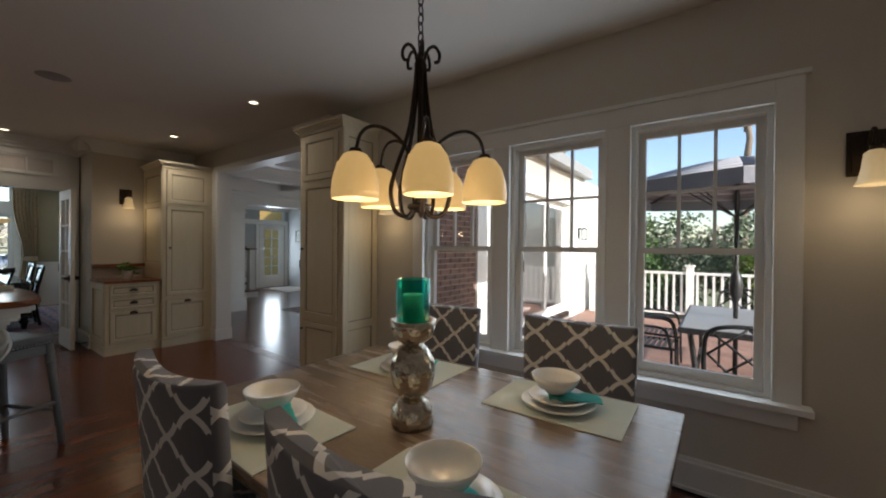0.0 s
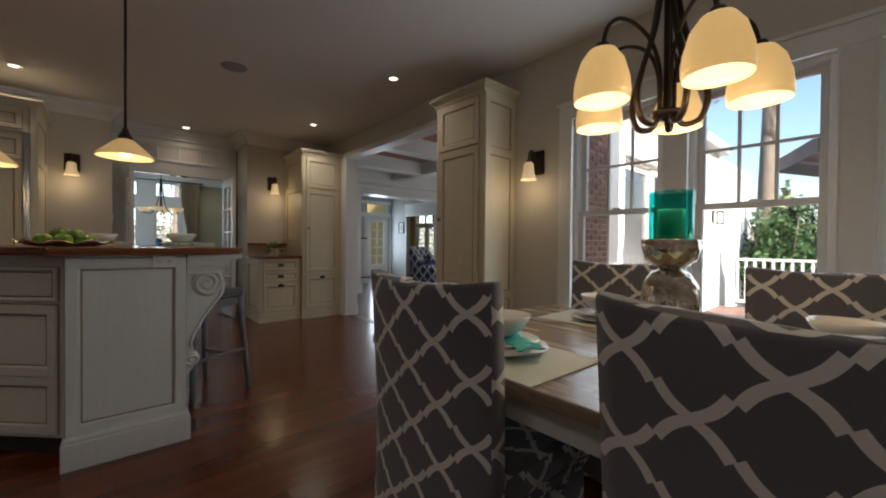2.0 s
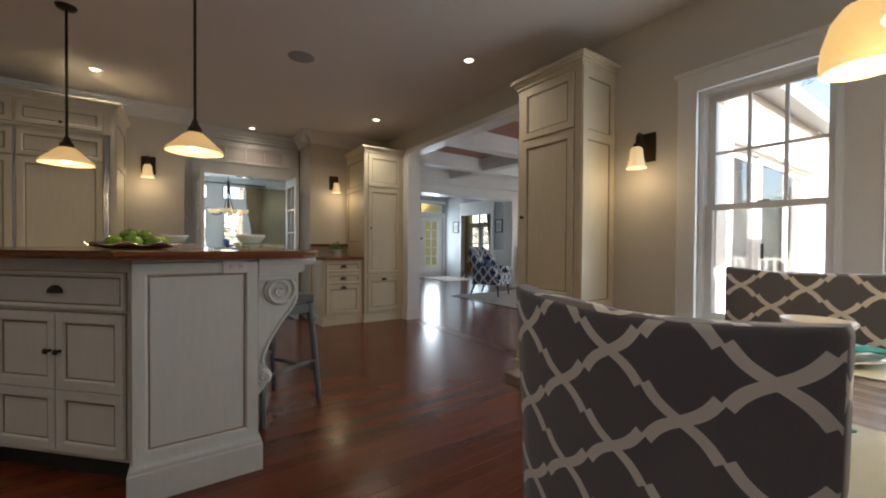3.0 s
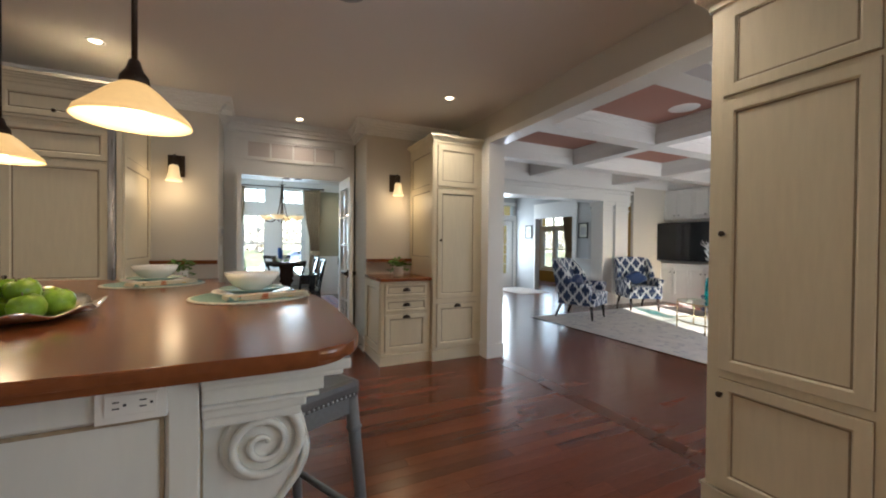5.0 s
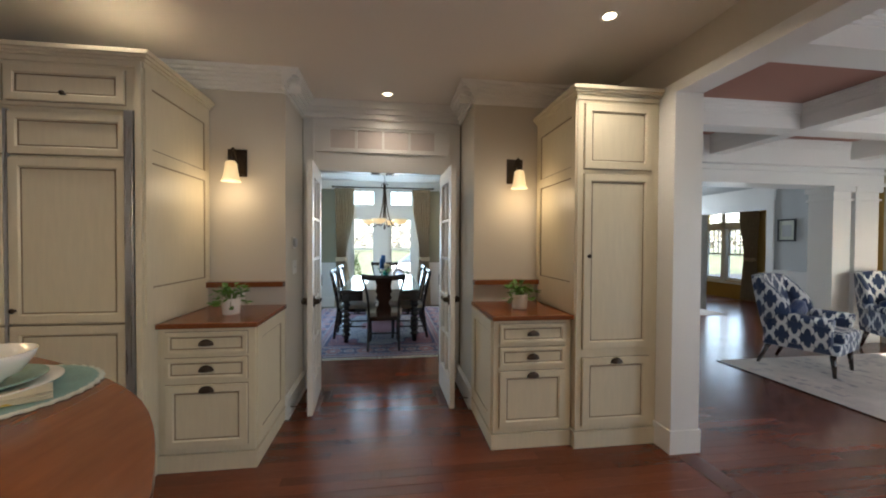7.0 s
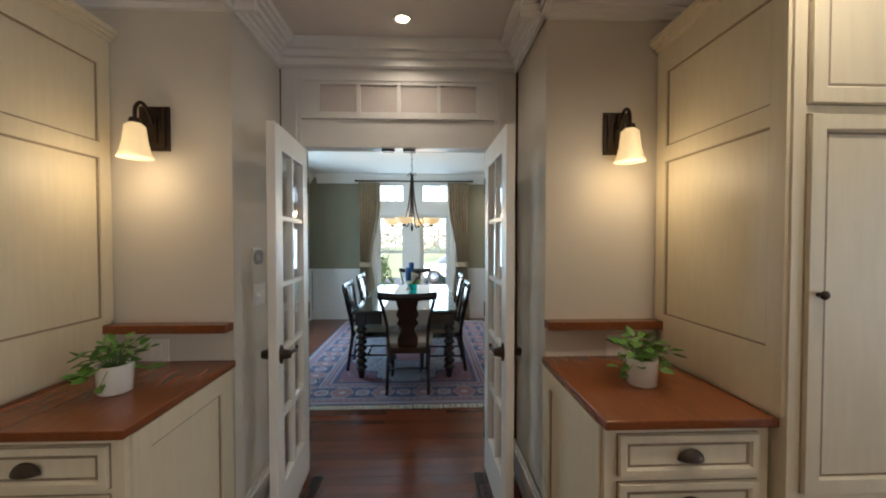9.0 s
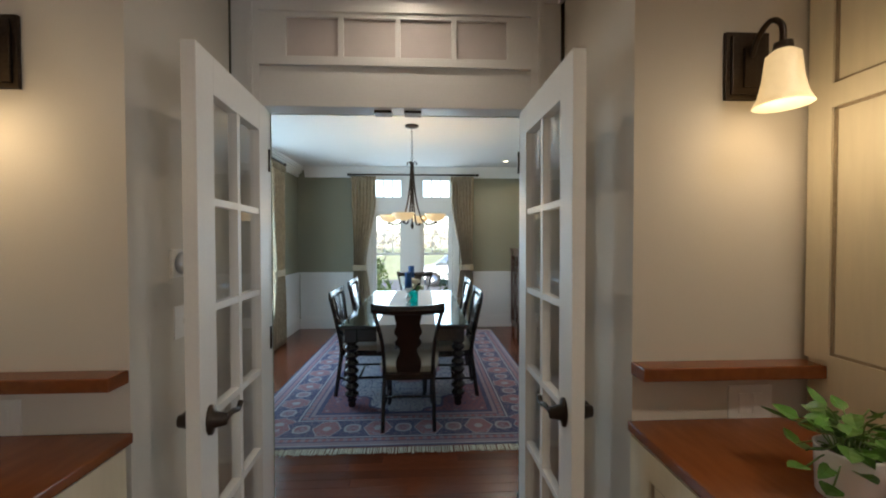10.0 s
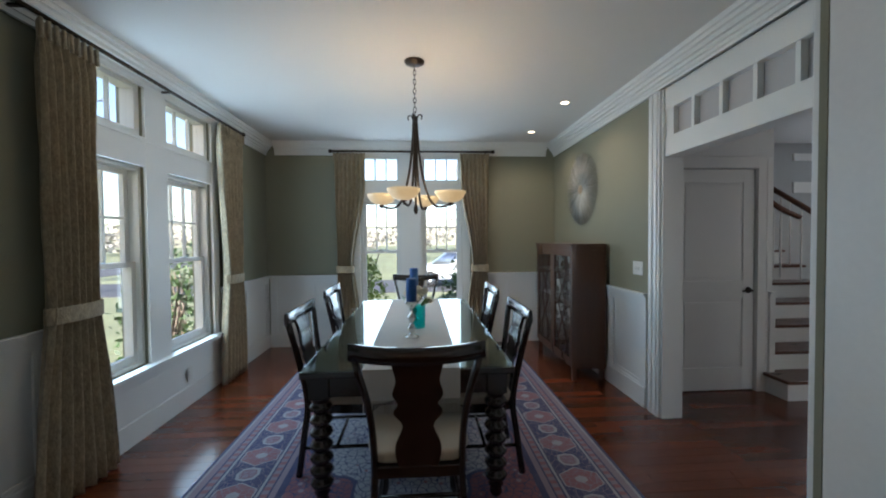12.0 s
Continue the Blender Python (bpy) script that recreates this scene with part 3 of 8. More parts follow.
def small_base(label, mirrored):
    """Base cabinet with three drawers, local front at y 0, width 0.57, depth 0.62."""
    w, d = 0.56, 0.64
    c = thing("base_cabinet", label, "cabinet", "drawer cabinets")
    part("body", box(0, 0, 0.10, w, d, 0.885, 0.002), M_CAB, c)
    cabinet_base(w, d, c, M_CAB)
    for z0, h in ((0.725, 0.135), (0.565, 0.135), (0.15, 0.385)):
        panel_front("drawer", w - 0.09, h, c, (0.045, 0, z0), M_CAB, ("cup", w / 2, z0 + (h / 2 if h < 0.2 else h - 0.03)), 0.03 if h < 0.2 else 0.05)
    sx = 0 if not mirrored else w
    s = -1 if not mirrored else 1
    bm = boxes([(min(sx, sx + s * 0.01), 0.02, 0.12, max(sx, sx + s * 0.01), 0.10, 0.88), (min(sx, sx + s * 0.01), d - 0.1, 0.12, max(sx, sx + s * 0.01), d, 0.88), (min(sx, sx + s * 0.01), 0.1, 0.8, max(sx, sx + s * 0.01), d - 0.1, 0.88), (min(sx, sx + s * 0.01), 0.1, 0.12, max(sx, sx + s * 0.01), d - 0.1, 0.2)])
    part("side_frame", bm, M_CAB, c)
    for q in [(min(sx, sx + s * 0.004), y - 0.004, 0.2, max(sx, sx + s * 0.004), y + 0.004, 0.8) for y in (0.104, d - 0.104)] + [(min(sx, sx + s * 0.004), 0.1, z - 0.004, max(sx, sx + s * 0.004), d - 0.1, z + 0.004) for z in (0.204, 0.796)]:
        part("glaze_line", box(*q), M_GLAZE, c)
    return c


bR = small_base("cream glazed drawer cabinet with dark cup pulls beside the tall cabinet", False)
bR.matrix_world = pose(-5.99, 1.345, 0, 0, 0, 90)
bL = small_base("cream glazed drawer cabinet with dark cup pulls beside the panelled refrigerator", True)
bL.matrix_world = pose(-5.99, -0.75, 0, 0, 0, 90)
for y0, y1, s in ((1.335, 1.915, 1), (-0.75, -0.172, -1)):
    t = thing("wooden_worktop", "polished cherry wood worktop on the drawer cabinet", "worktop", "small worktops")
    part("board", box(-6.65, y0, 0.886, -5.96, y1, 0.918, 0.006), M_CHERRY, t)
    sh = thing("wall_shelf", "narrow cherry wood ledge on the wall", "shelf", "wall ledges")
    part("board", box(-6.65, y0 + (0.01 if s > 0 else 0), 1.065, -6.575, y1 + (0 if s > 0 else -0.01), 1.105, 0.004), M_CHERRY, sh)

# tall cabinet at the post
tc = thing("tall_cabinet", "tall cream glazed pantry cabinet beside the wide opening", "cabinet", "tall cabinets", pose(-5.935, 1.915, 0, 0, 0, 90))
tw, td = 0.605, 0.70
part("body", box(0, 0, 0.10, tw, td, 2.43, 0.002), M_CAB, tc)
cabinet_base(tw, td, tc, M_CAB, 0.12)
cabinet_crown(tw, td, 2.40, tc, M_CAB, True, False)
panel_front("drawer", 0.50, 0.47, tc, (0.045, 0, 0.155), M_CAB, ("cup", 0.295, 0.60))
panel_front("door", 0.50, 1.205, tc, (0.045, 0, 0.69), M_CAB, ("knob", 0.075, 1.33))
panel_front("upper_door", 0.50, 0.44, tc, (0.045, 0, 1.93), M_CAB)
part("side_frame", boxes([(-0.012, 0.01, 0.93, 0, 0.07, 2.40), (-0.012, td - 0.07, 1.12, 0, td, 2.40), (-0.012, 0.07, 2.31, 0, td - 0.07, 2.40), (-0.012, 0.07, 1.88, 0, td - 0.07, 1.95), (-0.012, 0.07, 0.93, 0, td - 0.07, 1.14)]), M_CAB, tc)
for q in [(-0.005, y - 0.004, z0, 0, y + 0.004, z1) for y in (0.074, td - 0.074) for z0, z1 in ((1.14, 1.88), (1.95, 2.31))] + [(-0.005, 0.07, z - 0.004, 0, td - 0.07, z + 0.004) for z in (1.144, 1.876, 1.954, 2.306)]:
    part("glaze_line", box(*q), M_GLAZE, tc)

# tall pantry by the breakfast windows
pn = thing("pantry_cabinet", "tall cream glazed pantry cabinet beside the breakfast windows", "cabinet", "tall cabinets", pose(-3.27, 2.215, 0))
pw, pd = 0.63, 0.41
part("body", box(0, 0, 0.10, pw, pd, 2.45, 0.002), M_CAB, pn)
cabinet_base(pw, pd, pn, M_CAB, 0.12)
cabinet_crown(pw, pd, 2.43, pn, M_CAB)
panel_front("lower_door", 0.51, 0.50, pn, (0.06, 0, 0.155), M_CAB, ("knob", 0.075, 0.585))
panel_front("door", 0.51, 1.265, pn, (0.06, 0, 0.70), M_CAB, ("knob", 0.075, 1.345))
panel_front("upper_door", 0.51, 0.405, pn, (0.06, 0, 1.995), M_CAB)
sx = pw
part("side_frame", boxes([(sx, 0.005, 0.12, sx + 0.012, 0.06, 2.43), (sx, pd - 0.06, 0.12, sx + 0.012, pd, 2.43), (sx, 0.06, 2.36, sx + 0.012, pd - 0.06, 2.43), (sx, 0.06, 1.90, sx + 0.012, pd - 0.06, 1.97), (sx, 0.06, 0.62, sx + 0.012, pd - 0.06, 0.69), (sx, 0.06, 0.12, sx + 0.012, pd - 0.06, 0.2)]), M_CAB, pn)
for q in [(sx, y - 0.004, z0, sx + 0.005, y + 0.004, z1) for y in (0.064, pd - 0.064) for z0, z1 in ((0.2, 0.62), (0.69, 1.9), (1.97, 2.36))] + [(sx, 0.06, z - 0.004, sx + 0.005, pd - 0.06, z + 0.004) for z in (0.204, 0.616, 0.694, 1.896, 1.974, 2.356)]:
    part("glaze_line", box(*q), M_GLAZE, pn)

# panelled refrigerator with its surround
fr = thing("panelled_refrigerator", "built-in refrigerator behind cream panels with a steel edge", "refrigerator", "", pose(-5.87, -2.05, 0, 0, 0, 90))
fw, fd = 1.30, 0.77
part("body", box(0, 0.02, 0.0, fw - 0.04, fd, 2.16, 0.002), M_CAB, fr)
part("surround", boxes([(fw - 0.035, -0.02, 0, fw, fd, 2.43), (0, 0.0, 2.16, fw - 0.035, fd, 2.43)], 0.002), M_CAB, fr)
cabinet_crown(fw, fd, 2.40, fr, M_CAB, False, True)
part("steel_edge", boxes([(fw - 0.085, -0.03, 0.10, fw - 0.04, 0.02, 2.15), (0.60, -0.004, 0.12, 0.62, 0.02, 2.14)], 0.004), M_STEEL, fr, "brushed steel trim")
for x0, w in ((0.01, 0.59), (0.625, 0.585)):
    panel_front("lower_panel", w, 0.80, fr, (x0, 0.012, 0.14), M_CAB)
    panel_front("door_panel", w, 0.92, fr, (x0, 0.012, 0.955), M_CAB, ("knob", x0 + 0.03, 1.03))
    panel_front("grille_panel", w, 0.23, fr, (x0, 0.012, 1.895), M_CAB, None, 0.045)
    panel_front("top_door", w, 0.19, fr, (x0, 0.0, 2.185), M_CAB, ("knob", x0 + w / 2, 2.225), 0.045)
# toe kick coloured near-black for the shade under the refrigerator panels
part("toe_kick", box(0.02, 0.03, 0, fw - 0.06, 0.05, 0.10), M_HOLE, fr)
part("side_frame", boxes([(fw, 0.0, 0.93, fw + 0.012, 0.06, 2.40), (fw, fd - 0.06, 1.12, fw + 0.012, fd, 2.40), (fw, 0.06, 2.31, fw + 0.012, fd - 0.06, 2.40), (fw, 0.06, 1.88, fw + 0.012, fd - 0.06, 1.95), (fw, 0.06, 0.93, fw + 0.012, fd - 0.06, 1.14)]), M_CAB, fr)
for q in [(fw, y - 0.004, z0, fw + 0.005, y + 0.004, z1) for y in (0.064, fd - 0.064) for z0, z1 in ((1.14, 1.88), (1.95, 2.31))] + [(fw, 0.06, z - 0.004, fw + 0.005, fd - 0.06, z + 0.004) for z in (1.144, 1.876, 1.954, 2.306)]:
    part("glaze_line", box(*q), M_GLAZE, fr)

# ---- island ----
isl = thing("kitchen_island", "white glazed kitchen island with carved scroll brackets", "kitchen island")
BODY = [(-3.0, -0.37), (-3.0, 0.115), (-3.25, 0.115), (-4.35, -0.28), (-4.62, -0.72), (-4.62, -1.75), (-3.85, -1.75), (-3.70, -0.96), (-3.12, -0.375)]
part("body", prism(BODY, 0.10, 1.035), M_ISL, isl)
# set-back base painted near-black, standing in for shade below the island
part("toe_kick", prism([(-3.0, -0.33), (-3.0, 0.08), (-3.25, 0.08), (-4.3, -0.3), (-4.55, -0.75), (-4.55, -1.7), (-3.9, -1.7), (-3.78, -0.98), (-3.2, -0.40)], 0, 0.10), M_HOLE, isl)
part("plinth", boxes([(-3.10, -0.385, 0, -2.935, 0.135, 0.13), (-3.10, -0.38, 0.13, -2.942, 0.13, 0.15)], 0.004), M_ISL, isl)
for q in [(-3.35, 0.121, 1.012, -2.968, 0.40, 1.036), (-3.31, 0.121, 1.000, -2.976, 0.385, 1.012), (-3.30, 0.121, 0.972, -2.982, 0.345, 1.000), (-3.28, 0.121, 0.962, -2.974, 0.335, 0.972), (-3.27, 0.121, 0.942, -2.986, 0.31, 0.962), (-3.26, 0.121, 0.922, -2.992, 0.30, 0.942)]:
    part("moulding", box(*q, 0.005), M_ISL, isl)
pf = panel_front("end_panel", 0.488, 0.87, isl, (0, 0, 0), M_ISL, None, 0.055)
pf.matrix_local = pose(-3.0, -0.37, 0.15, 0, 0, 90)
dl = math.hypot(0.58, 0.58)
dm = pose(-3.70, -0.96, 0, 0, 0, 45)
o = panel_front("drawer", dl - 0.05, 0.17, isl, (0.02, 0, 0.80), M_ISL, ("cup", dl / 2, 0.885), 0.02)
o.matrix_local = dm
for x0, kx in ((0.02, dl / 2 - 0.035), (dl / 2 - 0.003, dl / 2 + 0.025)):
    o = panel_front("door", dl / 2 - 0.03, 0.36, isl, (x0, 0, 0.42), M_ISL, ("knob", kx, 0.60), 0.05)
    o.matrix_local = dm
    o = panel_front("door_foot_panel", dl / 2 - 0.03, 0.29, isl, (x0, 0, 0.125), M_ISL, None, 0.05)
    o.matrix_local = dm
ou = part("outlet_plate", boxes([(-2.982, -0.032, 0.968, -2.974, 0.070, 1.030), (-2.974, -0.018, 0.981, -2.9705, 0.056, 1.017)], 0.0015), M_PLASTIC, isl, "ivory double socket plate")
for y in (0.0, 0.038):
    part("slot", box(-2.9712, y - 0.007, 1.004, -2.9702, y + 0.003, 1.0065), M_HOLE, ou)
    part("slot", box(-2.9712, y - 0.007, 0.993, -2.9702, y + 0.003, 0.9955), M_HOLE, ou)
    part("ground_hole", box(-2.9712, y + 0.008, 0.997, -2.9702, y + 0.0125, 1.0015), M_HOLE, ou)
TOP = smooth_path([(-2.915, 0.26, 0), (-2.925, 0.36, 0), (-2.99, 0.415, 0), (-3.10, 0.435, 0), (-3.45, 0.44, 0), (-3.75, 0.415, 0), (-4.05, 0.32, 0), (-4.37, 0.12, 0), (-4.62, -0.18, 0), (-4.80, -0.52, 0), (-4.86, -0.95, 0)], 5)
top_poly = [(p.x, p.y) for p in TOP] + [(-4.86, -1.9), (-3.75, -1.9), (-3.65, -1.03), (-3.06, -0.45), (-2.915, -0.42)]
it = thing("island_worktop", "polished cherry wood island top with rounded edge", "worktop")
part("board", prism(top_poly, 1.048, 1.074, 0.010), M_CHERRY, it)
inner = [(x + 0.012 * (-3.7 - x), y + 0.02 * (-0.5 - y)) for x, y in top_poly]
part("edge_mould", prism(inner, 1.0365, 1.049, 0.004), M_CHERRY, it)


def scroll_bracket():
    """S-shaped carved bracket in the y-z plane, 0.07 m thick along x."""
    b = part("scroll_bracket", bm_new(), M_ISL, isl, "carved white scroll bracket")
    prof = smooth_path([(0, 0.121, 0.922), (0, 0.27, 0.922), (0, 0.318, 0.86), (0, 0.308, 0.79), (0, 0.25, 0.71), (0, 0.19, 0.61), (0, 0.158, 0.53), (0, 0.165, 0.48), (0, 0.19, 0.43), (0, 0.17, 0.395), (0, 0.15, 0.365), (0, 0.118, 0.33)], 5)
    bm = bm_new()
    lo = [bm.verts.new((-3.11, p.y, p.z)) for p in prof]
    hi = [bm.verts.new((-3.02, p.y, p.z)) for p in prof]
    bm.faces.new(lo), bm.faces.new(hi[::-1])
    for i in range(len(lo)):
        j = (i + 1) % len(lo)
        bm.faces.new((lo[i], hi[i], hi[j], lo[j]))
    b.data = shape("scroll_bracket", bm, M_ISL)
    for cy, cz, r0, turns, s in ((0.228, 0.868, 0.080, 2.2, 1), (0.152, 0.43, 0.038, 1.8, -1)):
        pts = []
        for i in range(48):
            f = i / 47
            a = (math.pi * 0.5 - f * turns * 2 * math.pi) * s + (0 if s > 0 else math.pi)
            r = r0 * (1 - 0.88 * f)
            pts.append((-3.006 + 0.004 * f, cy + r * math.cos(a), cz + r * math.sin(a)))
        part("volute", tube(pts, 0.0105 if r0 > 0.06 else 0.007, 8, r_end=0.005), M_ISL, b)
        part("volute_disc", turned(lathe([(0, 0), (r0, 0), (r0, 0.05), (r0 * 0.9, 0.056), (0, 0.056)], 28), pose(-3.066, cy, cz, 0, 90, 0)), M_ISL, b)
    part("edge_bead", tube([(-3.018, p.y - 0.012, p.z) for p in prof[10:34]], 0.008, 6), M_ISL, b)


scroll_bracket()

# ---- dining room structure ----
XE, YS, YN, XW = -12.07, -1.47, 2.48, -7.362
LW = [(-9.80, -9.14), (-10.70, -10.04)]
EW = [(-0.22, 0.33), (0.61, 1.17)]
GZ = [(0.52, 1.99), (2.21, 2.60)]
structure("dining_wall_south", wall_cells("x", XE - 0.16, XW, YS - 0.18, YS, 0, H, [(a, b, z0, z1) for a, b in LW for z0, z1 in GZ]), M_OLIVE, "olive green dining room wall with two tall windows")
structure("dining_wall_west", wall_cells("y", YS, YN, XE - 0.18, XE, 0, H, [(a, b, z0, z1) for a, b in EW for z0, z1 in GZ]), M_OLIVE, "olive green dining room wall with a pair of windows")
structure("dining_wall_north", wall_cells("x", XE - 0.16, XW, YN, YN + 0.16, 0, H, [(-9.70, -8.10, 0, 2.62)]), M_OLIVE, "olive green dining room wall with a cased opening")
structure("dining_wall_east", wall_cells("y", YS, YN, XW - 0.012, XW, 0, H, [(D0 - 0.0, D1, 0, DZ)]), M_OLIVE, "olive green dining room wall round the glazed doors")
structure("dining_ceiling", box(XE - 0.18, YS - 0.18, H, -7.3605, YN + 0.16, H + 0.2), M_CEILW, "flat white dining room ceiling", "ceiling")
CR2 = [(0.02, -0.17, -0.14), (0.03, -0.14, -0.115), (0.05, -0.115, -0.09), (0.075, -0.09, -0.06), (0.10, -0.06, -0.035), (0.12, -0.035, 0)]
for nm, ax, a0, a1, f, o in (("s", "x", XE, XW, YS, 1), ("n", "x", XE, XW, YN, -1), ("w", "y", YS + 0.13, YN - 0.13, XE, 1), ("e", "y", YS + 0.13, YN - 0.13, XW - 0.012, -1)):
    structure("dining_crown_" + nm, moulding(ax, a0, a1, f, o, CR2, H), M_WHITE, "white painted crown moulding of the dining room", "trim")


def wainscot(name, axis, a0, a1, face, out, gaps=()):
    """White panelled dado with stiles, rails, cap and baseboard."""
    w = structure(name, bm_new(), M_PANEL, "white panelled wainscot below a chair rail", "wainscot")
    bm = bm_new()

    def b(u0, u1, d0, d1, z0, z1):
        p = sorted((face + out * d0, face + out * d1))
        add_box(bm, *((u0, p[0], z0, u1, p[1], z1) if axis == "x" else (p[0], u0, z0, p[1], u1, z1)))

    b(a0, a1, 0, 0.008, 0, 0.95)
    b(a0, a1, 0.008, 0.030, 0, 0.17), b(a0, a1, 0.008, 0.022, 0.17, 0.19)
    b(a0, a1, 0.008, 0.022, 0.86, 0.94), b(a0, a1, 0.008, 0.045, 0.94, 0.965), b(a0, a1, 0.008, 0.03, 0.925, 0.94)
    n = max(1, round((a1 - a0) / 0.62))
    for i in range(n + 1):
        c = a0 + 0.045 + (a1 - a0 - 0.09) * i / n
        b(c - 0.045, c + 0.045, 0.008, 0.0215, 0.19, 0.86)
    for i in range(n):
        u0, u1 = a0 + 0.09 + (a1 - a0 - 0.09) * i / n, a0 + (a1 - a0 - 0.09) * (i + 1) / n
        b(u0, u1, 0.008, 0.014, 0.83, 0.86), b(u0, u1, 0.008, 0.014, 0.19, 0.215)
    w.data = shape(name, bm, M_PANEL)


wainscot("wainscot_s1", "x", XE, -10.82, YS, 1), wainscot("wainscot_s2", "x", -9.02, XW - 0.02, YS, 1)
wainscot("wainscot_w1", "y", YS + 0.04, -0.34, XE, 1), wainscot("wainscot_w2", "y", 1.29, YN - 0.04, XE, 1)
wainscot("wainscot_n1", "x", XE, -9.87, YN, -1), wainscot("wainscot_n2", "x", -7.95, XW - 0.02, YN, -1)
wainscot("wainscot_e1", "y", YS + 0.04, -0.14, XW - 0.012, -1), wainscot("wainscot_e2", "y", 1.29, YN - 0.04, XW - 0.012, -1)
structure("dining_door_casing", boxes([(XW - 0.027, -0.15, 0, XW - 0.012, -0.05, 2.2), (XW - 0.027, 1.195, 0, XW - 0.012, 1.30, 2.2), (XW - 0.027, -0.05, 2.105, XW - 0.012, 1.195, 2.2)], 0.003), M_WHITE, "white casing round the double doors", "trim")


def tall_windows(name, pairs, place, label):
    """Sash windows with transoms above, set in white casing; local x along the wall, room at -y."""
    for k, (a, b) in enumerate(pairs):
        w = sash_window(b - a, GZ[0][1] - GZ[0][0], "window", "white double-hung window with small panes above", (3, 2), 0.51)
        w.matrix_world = place @ pose(a, 0.02, GZ[0][0])
        t = thing("transom_window", "white fixed transom window with three panes", "window")
        ww, hh = b - a, GZ[1][1] - GZ[1][0]
        part("frame", boxes([(0, 0, 0, 0.05, 0.10, hh), (ww - 0.05, 0, 0, ww, 0.10, hh), (0.05, 0, 0, ww - 0.05, 0.10, 0.045), (0.05, 0, hh - 0.045, ww - 0.05, 0.1, hh)] + pane_grid(0.05, 0.045, ww - 0.05, hh - 0.045, 3, 1, 0.018, 0.03, 0.055)), M_WHITE, t)
        p = part("pane", box(0.05, 0.042, 0.045, ww - 0.05, 0.046, hh - 0.045), M_GLASS, t)
        p.visible_shadow = False
        t.matrix_world = place @ pose(a, 0.02, GZ[1][0])
    lo, hi = min(a for a, b in pairs), max(b for a, b in pairs)
    ps = sorted(pairs)
    rows = [(lo - 0.11, -0.022, 0.50, lo, 0, 2.62), (hi, -0.022, 0.50, hi + 0.11, 0, 2.62), (ps[0][1], -0.022, 0.50, ps[1][0], 0, 2.62), (lo - 0.11, -0.0225, 2.6, hi + 0.11, 0, 2.70)]
    rows += [(a, -0.021, GZ[0][1], b, 0, GZ[1][0]) for a, b in pairs] + [(lo - 0.13, -0.028, GZ[0][1] + 0.19, hi + 0.13, -0.0226, GZ[0][1] + 0.205)]
    c = structure(name + "_casing", boxes(rows, 0.002), M_WHITE, label, "trim")
    c.matrix_world = place
    s = structure(name + "_sill", boxes([(lo - 0.14, -0.08, 0.485, hi + 0.14, 0.02, 0.518), (lo - 0.11, -0.022, 0.40, hi + 0.11, 0, 0.485), (lo - 0.11, -0.02, 0.02, hi + 0.11, 0, 0.40), (lo - 0.11, -0.03, 0, hi + 0.11, 0, 0.17)], 0.003), M_WHITE, "white window stool with panelled apron", "trim")
    s.matrix_world = place


# south windows look to -y: the local x axis runs to -x there
south = pose(0, YS, 0, 0, 0, 180)
tall_windows("south_window", [(-b, -a) for a, b in LW], south, "white casing round two tall windows")
west = pose(XE, 0, 0, 0, 0, 90)
tall_windows("west_window", EW, west, "white casing round a pair of tall windows")

# cased opening from dining room to hall
OX0, OX1 = -9.70, -8.10
structure("hall_opening_casing", boxes([(OX0 - 0.14, YN - 0.022, 0, OX0, YN, 2.60), (OX1, YN - 0.022, 0, OX1 + 0.14, YN, 2.60), (OX0, YN - 0.004, 0, OX0 + 0.02, YN + 0.165, 2.60), (OX1 - 0.02, YN - 0.004, 0, OX1, YN + 0.165, 2.60),
    (OX0 + 0.02, YN + 0.01, 2.06, OX1 - 0.02, YN + 0.15, 2.21), (OX0 + 0.02, YN + 0.01, 2.42, OX1 - 0.02, YN + 0.15, 2.62), (OX0 - 0.14, YN - 0.035, 2.58, OX1 + 0.14, YN, 2.60), (OX0 - 0.10, YN - 0.03, 0, OX0 - 0.085, YN - 0.022, 2.58), (OX0 - 0.04, YN - 0.03, 0, OX0 - 0.025, YN - 0.022, 2.58)], 0.002), M_WHITE, "white cased opening with a transom towards the hall", "trim")
tr = thing("hall_transom", "white transom with grey panes over the hall opening", "window")
nb = 6
for k in range(nb + 1):
    x = OX0 + 0.06 + (OX1 - OX0 - 0.12) * k / nb
    part("bar", box(x - 0.014 - (0.03 if k in (0, nb) else 0), YN + 0.02, 2.21, x + 0.014 + (0.03 if k in (0, nb) else 0), YN + 0.14, 2.42), M_WHITE, tr)
for k in range(nb):
    x, dx = OX0 + 0.06 + (OX1 - OX0 - 0.12) * k / nb, (OX1 - OX0 - 0.12) / nb
    part("pane", box(x + 0.014, YN + 0.06, 2.21, x + dx - 0.014, YN + 0.064, 2.42), M_FROST, tr)

# ---- hall, stairs and far room ----
FX, FY = -11.9, 7.4
structure("hall_ceiling", boxes([(FX - 0.2, YN + 0.161, H, -8.05, 7.4, H + 0.2), (-14.2, 7.4, H, -8.05, 9.7, H + 0.2)]), M_WHITE, "flat white hall ceiling", "ceiling")
structure("hall_wall_dining", box(FX, YN + 0.161, 0, OX0 - 0.001, YN + 0.175, H), M_GREY, "grey painted hall wall")
structure("hall_wall_dining_east", box(OX1, YN + 0.161, 0, -7.9, YN + 0.26, H), M_GREY, "grey painted hall wall beside the opening")
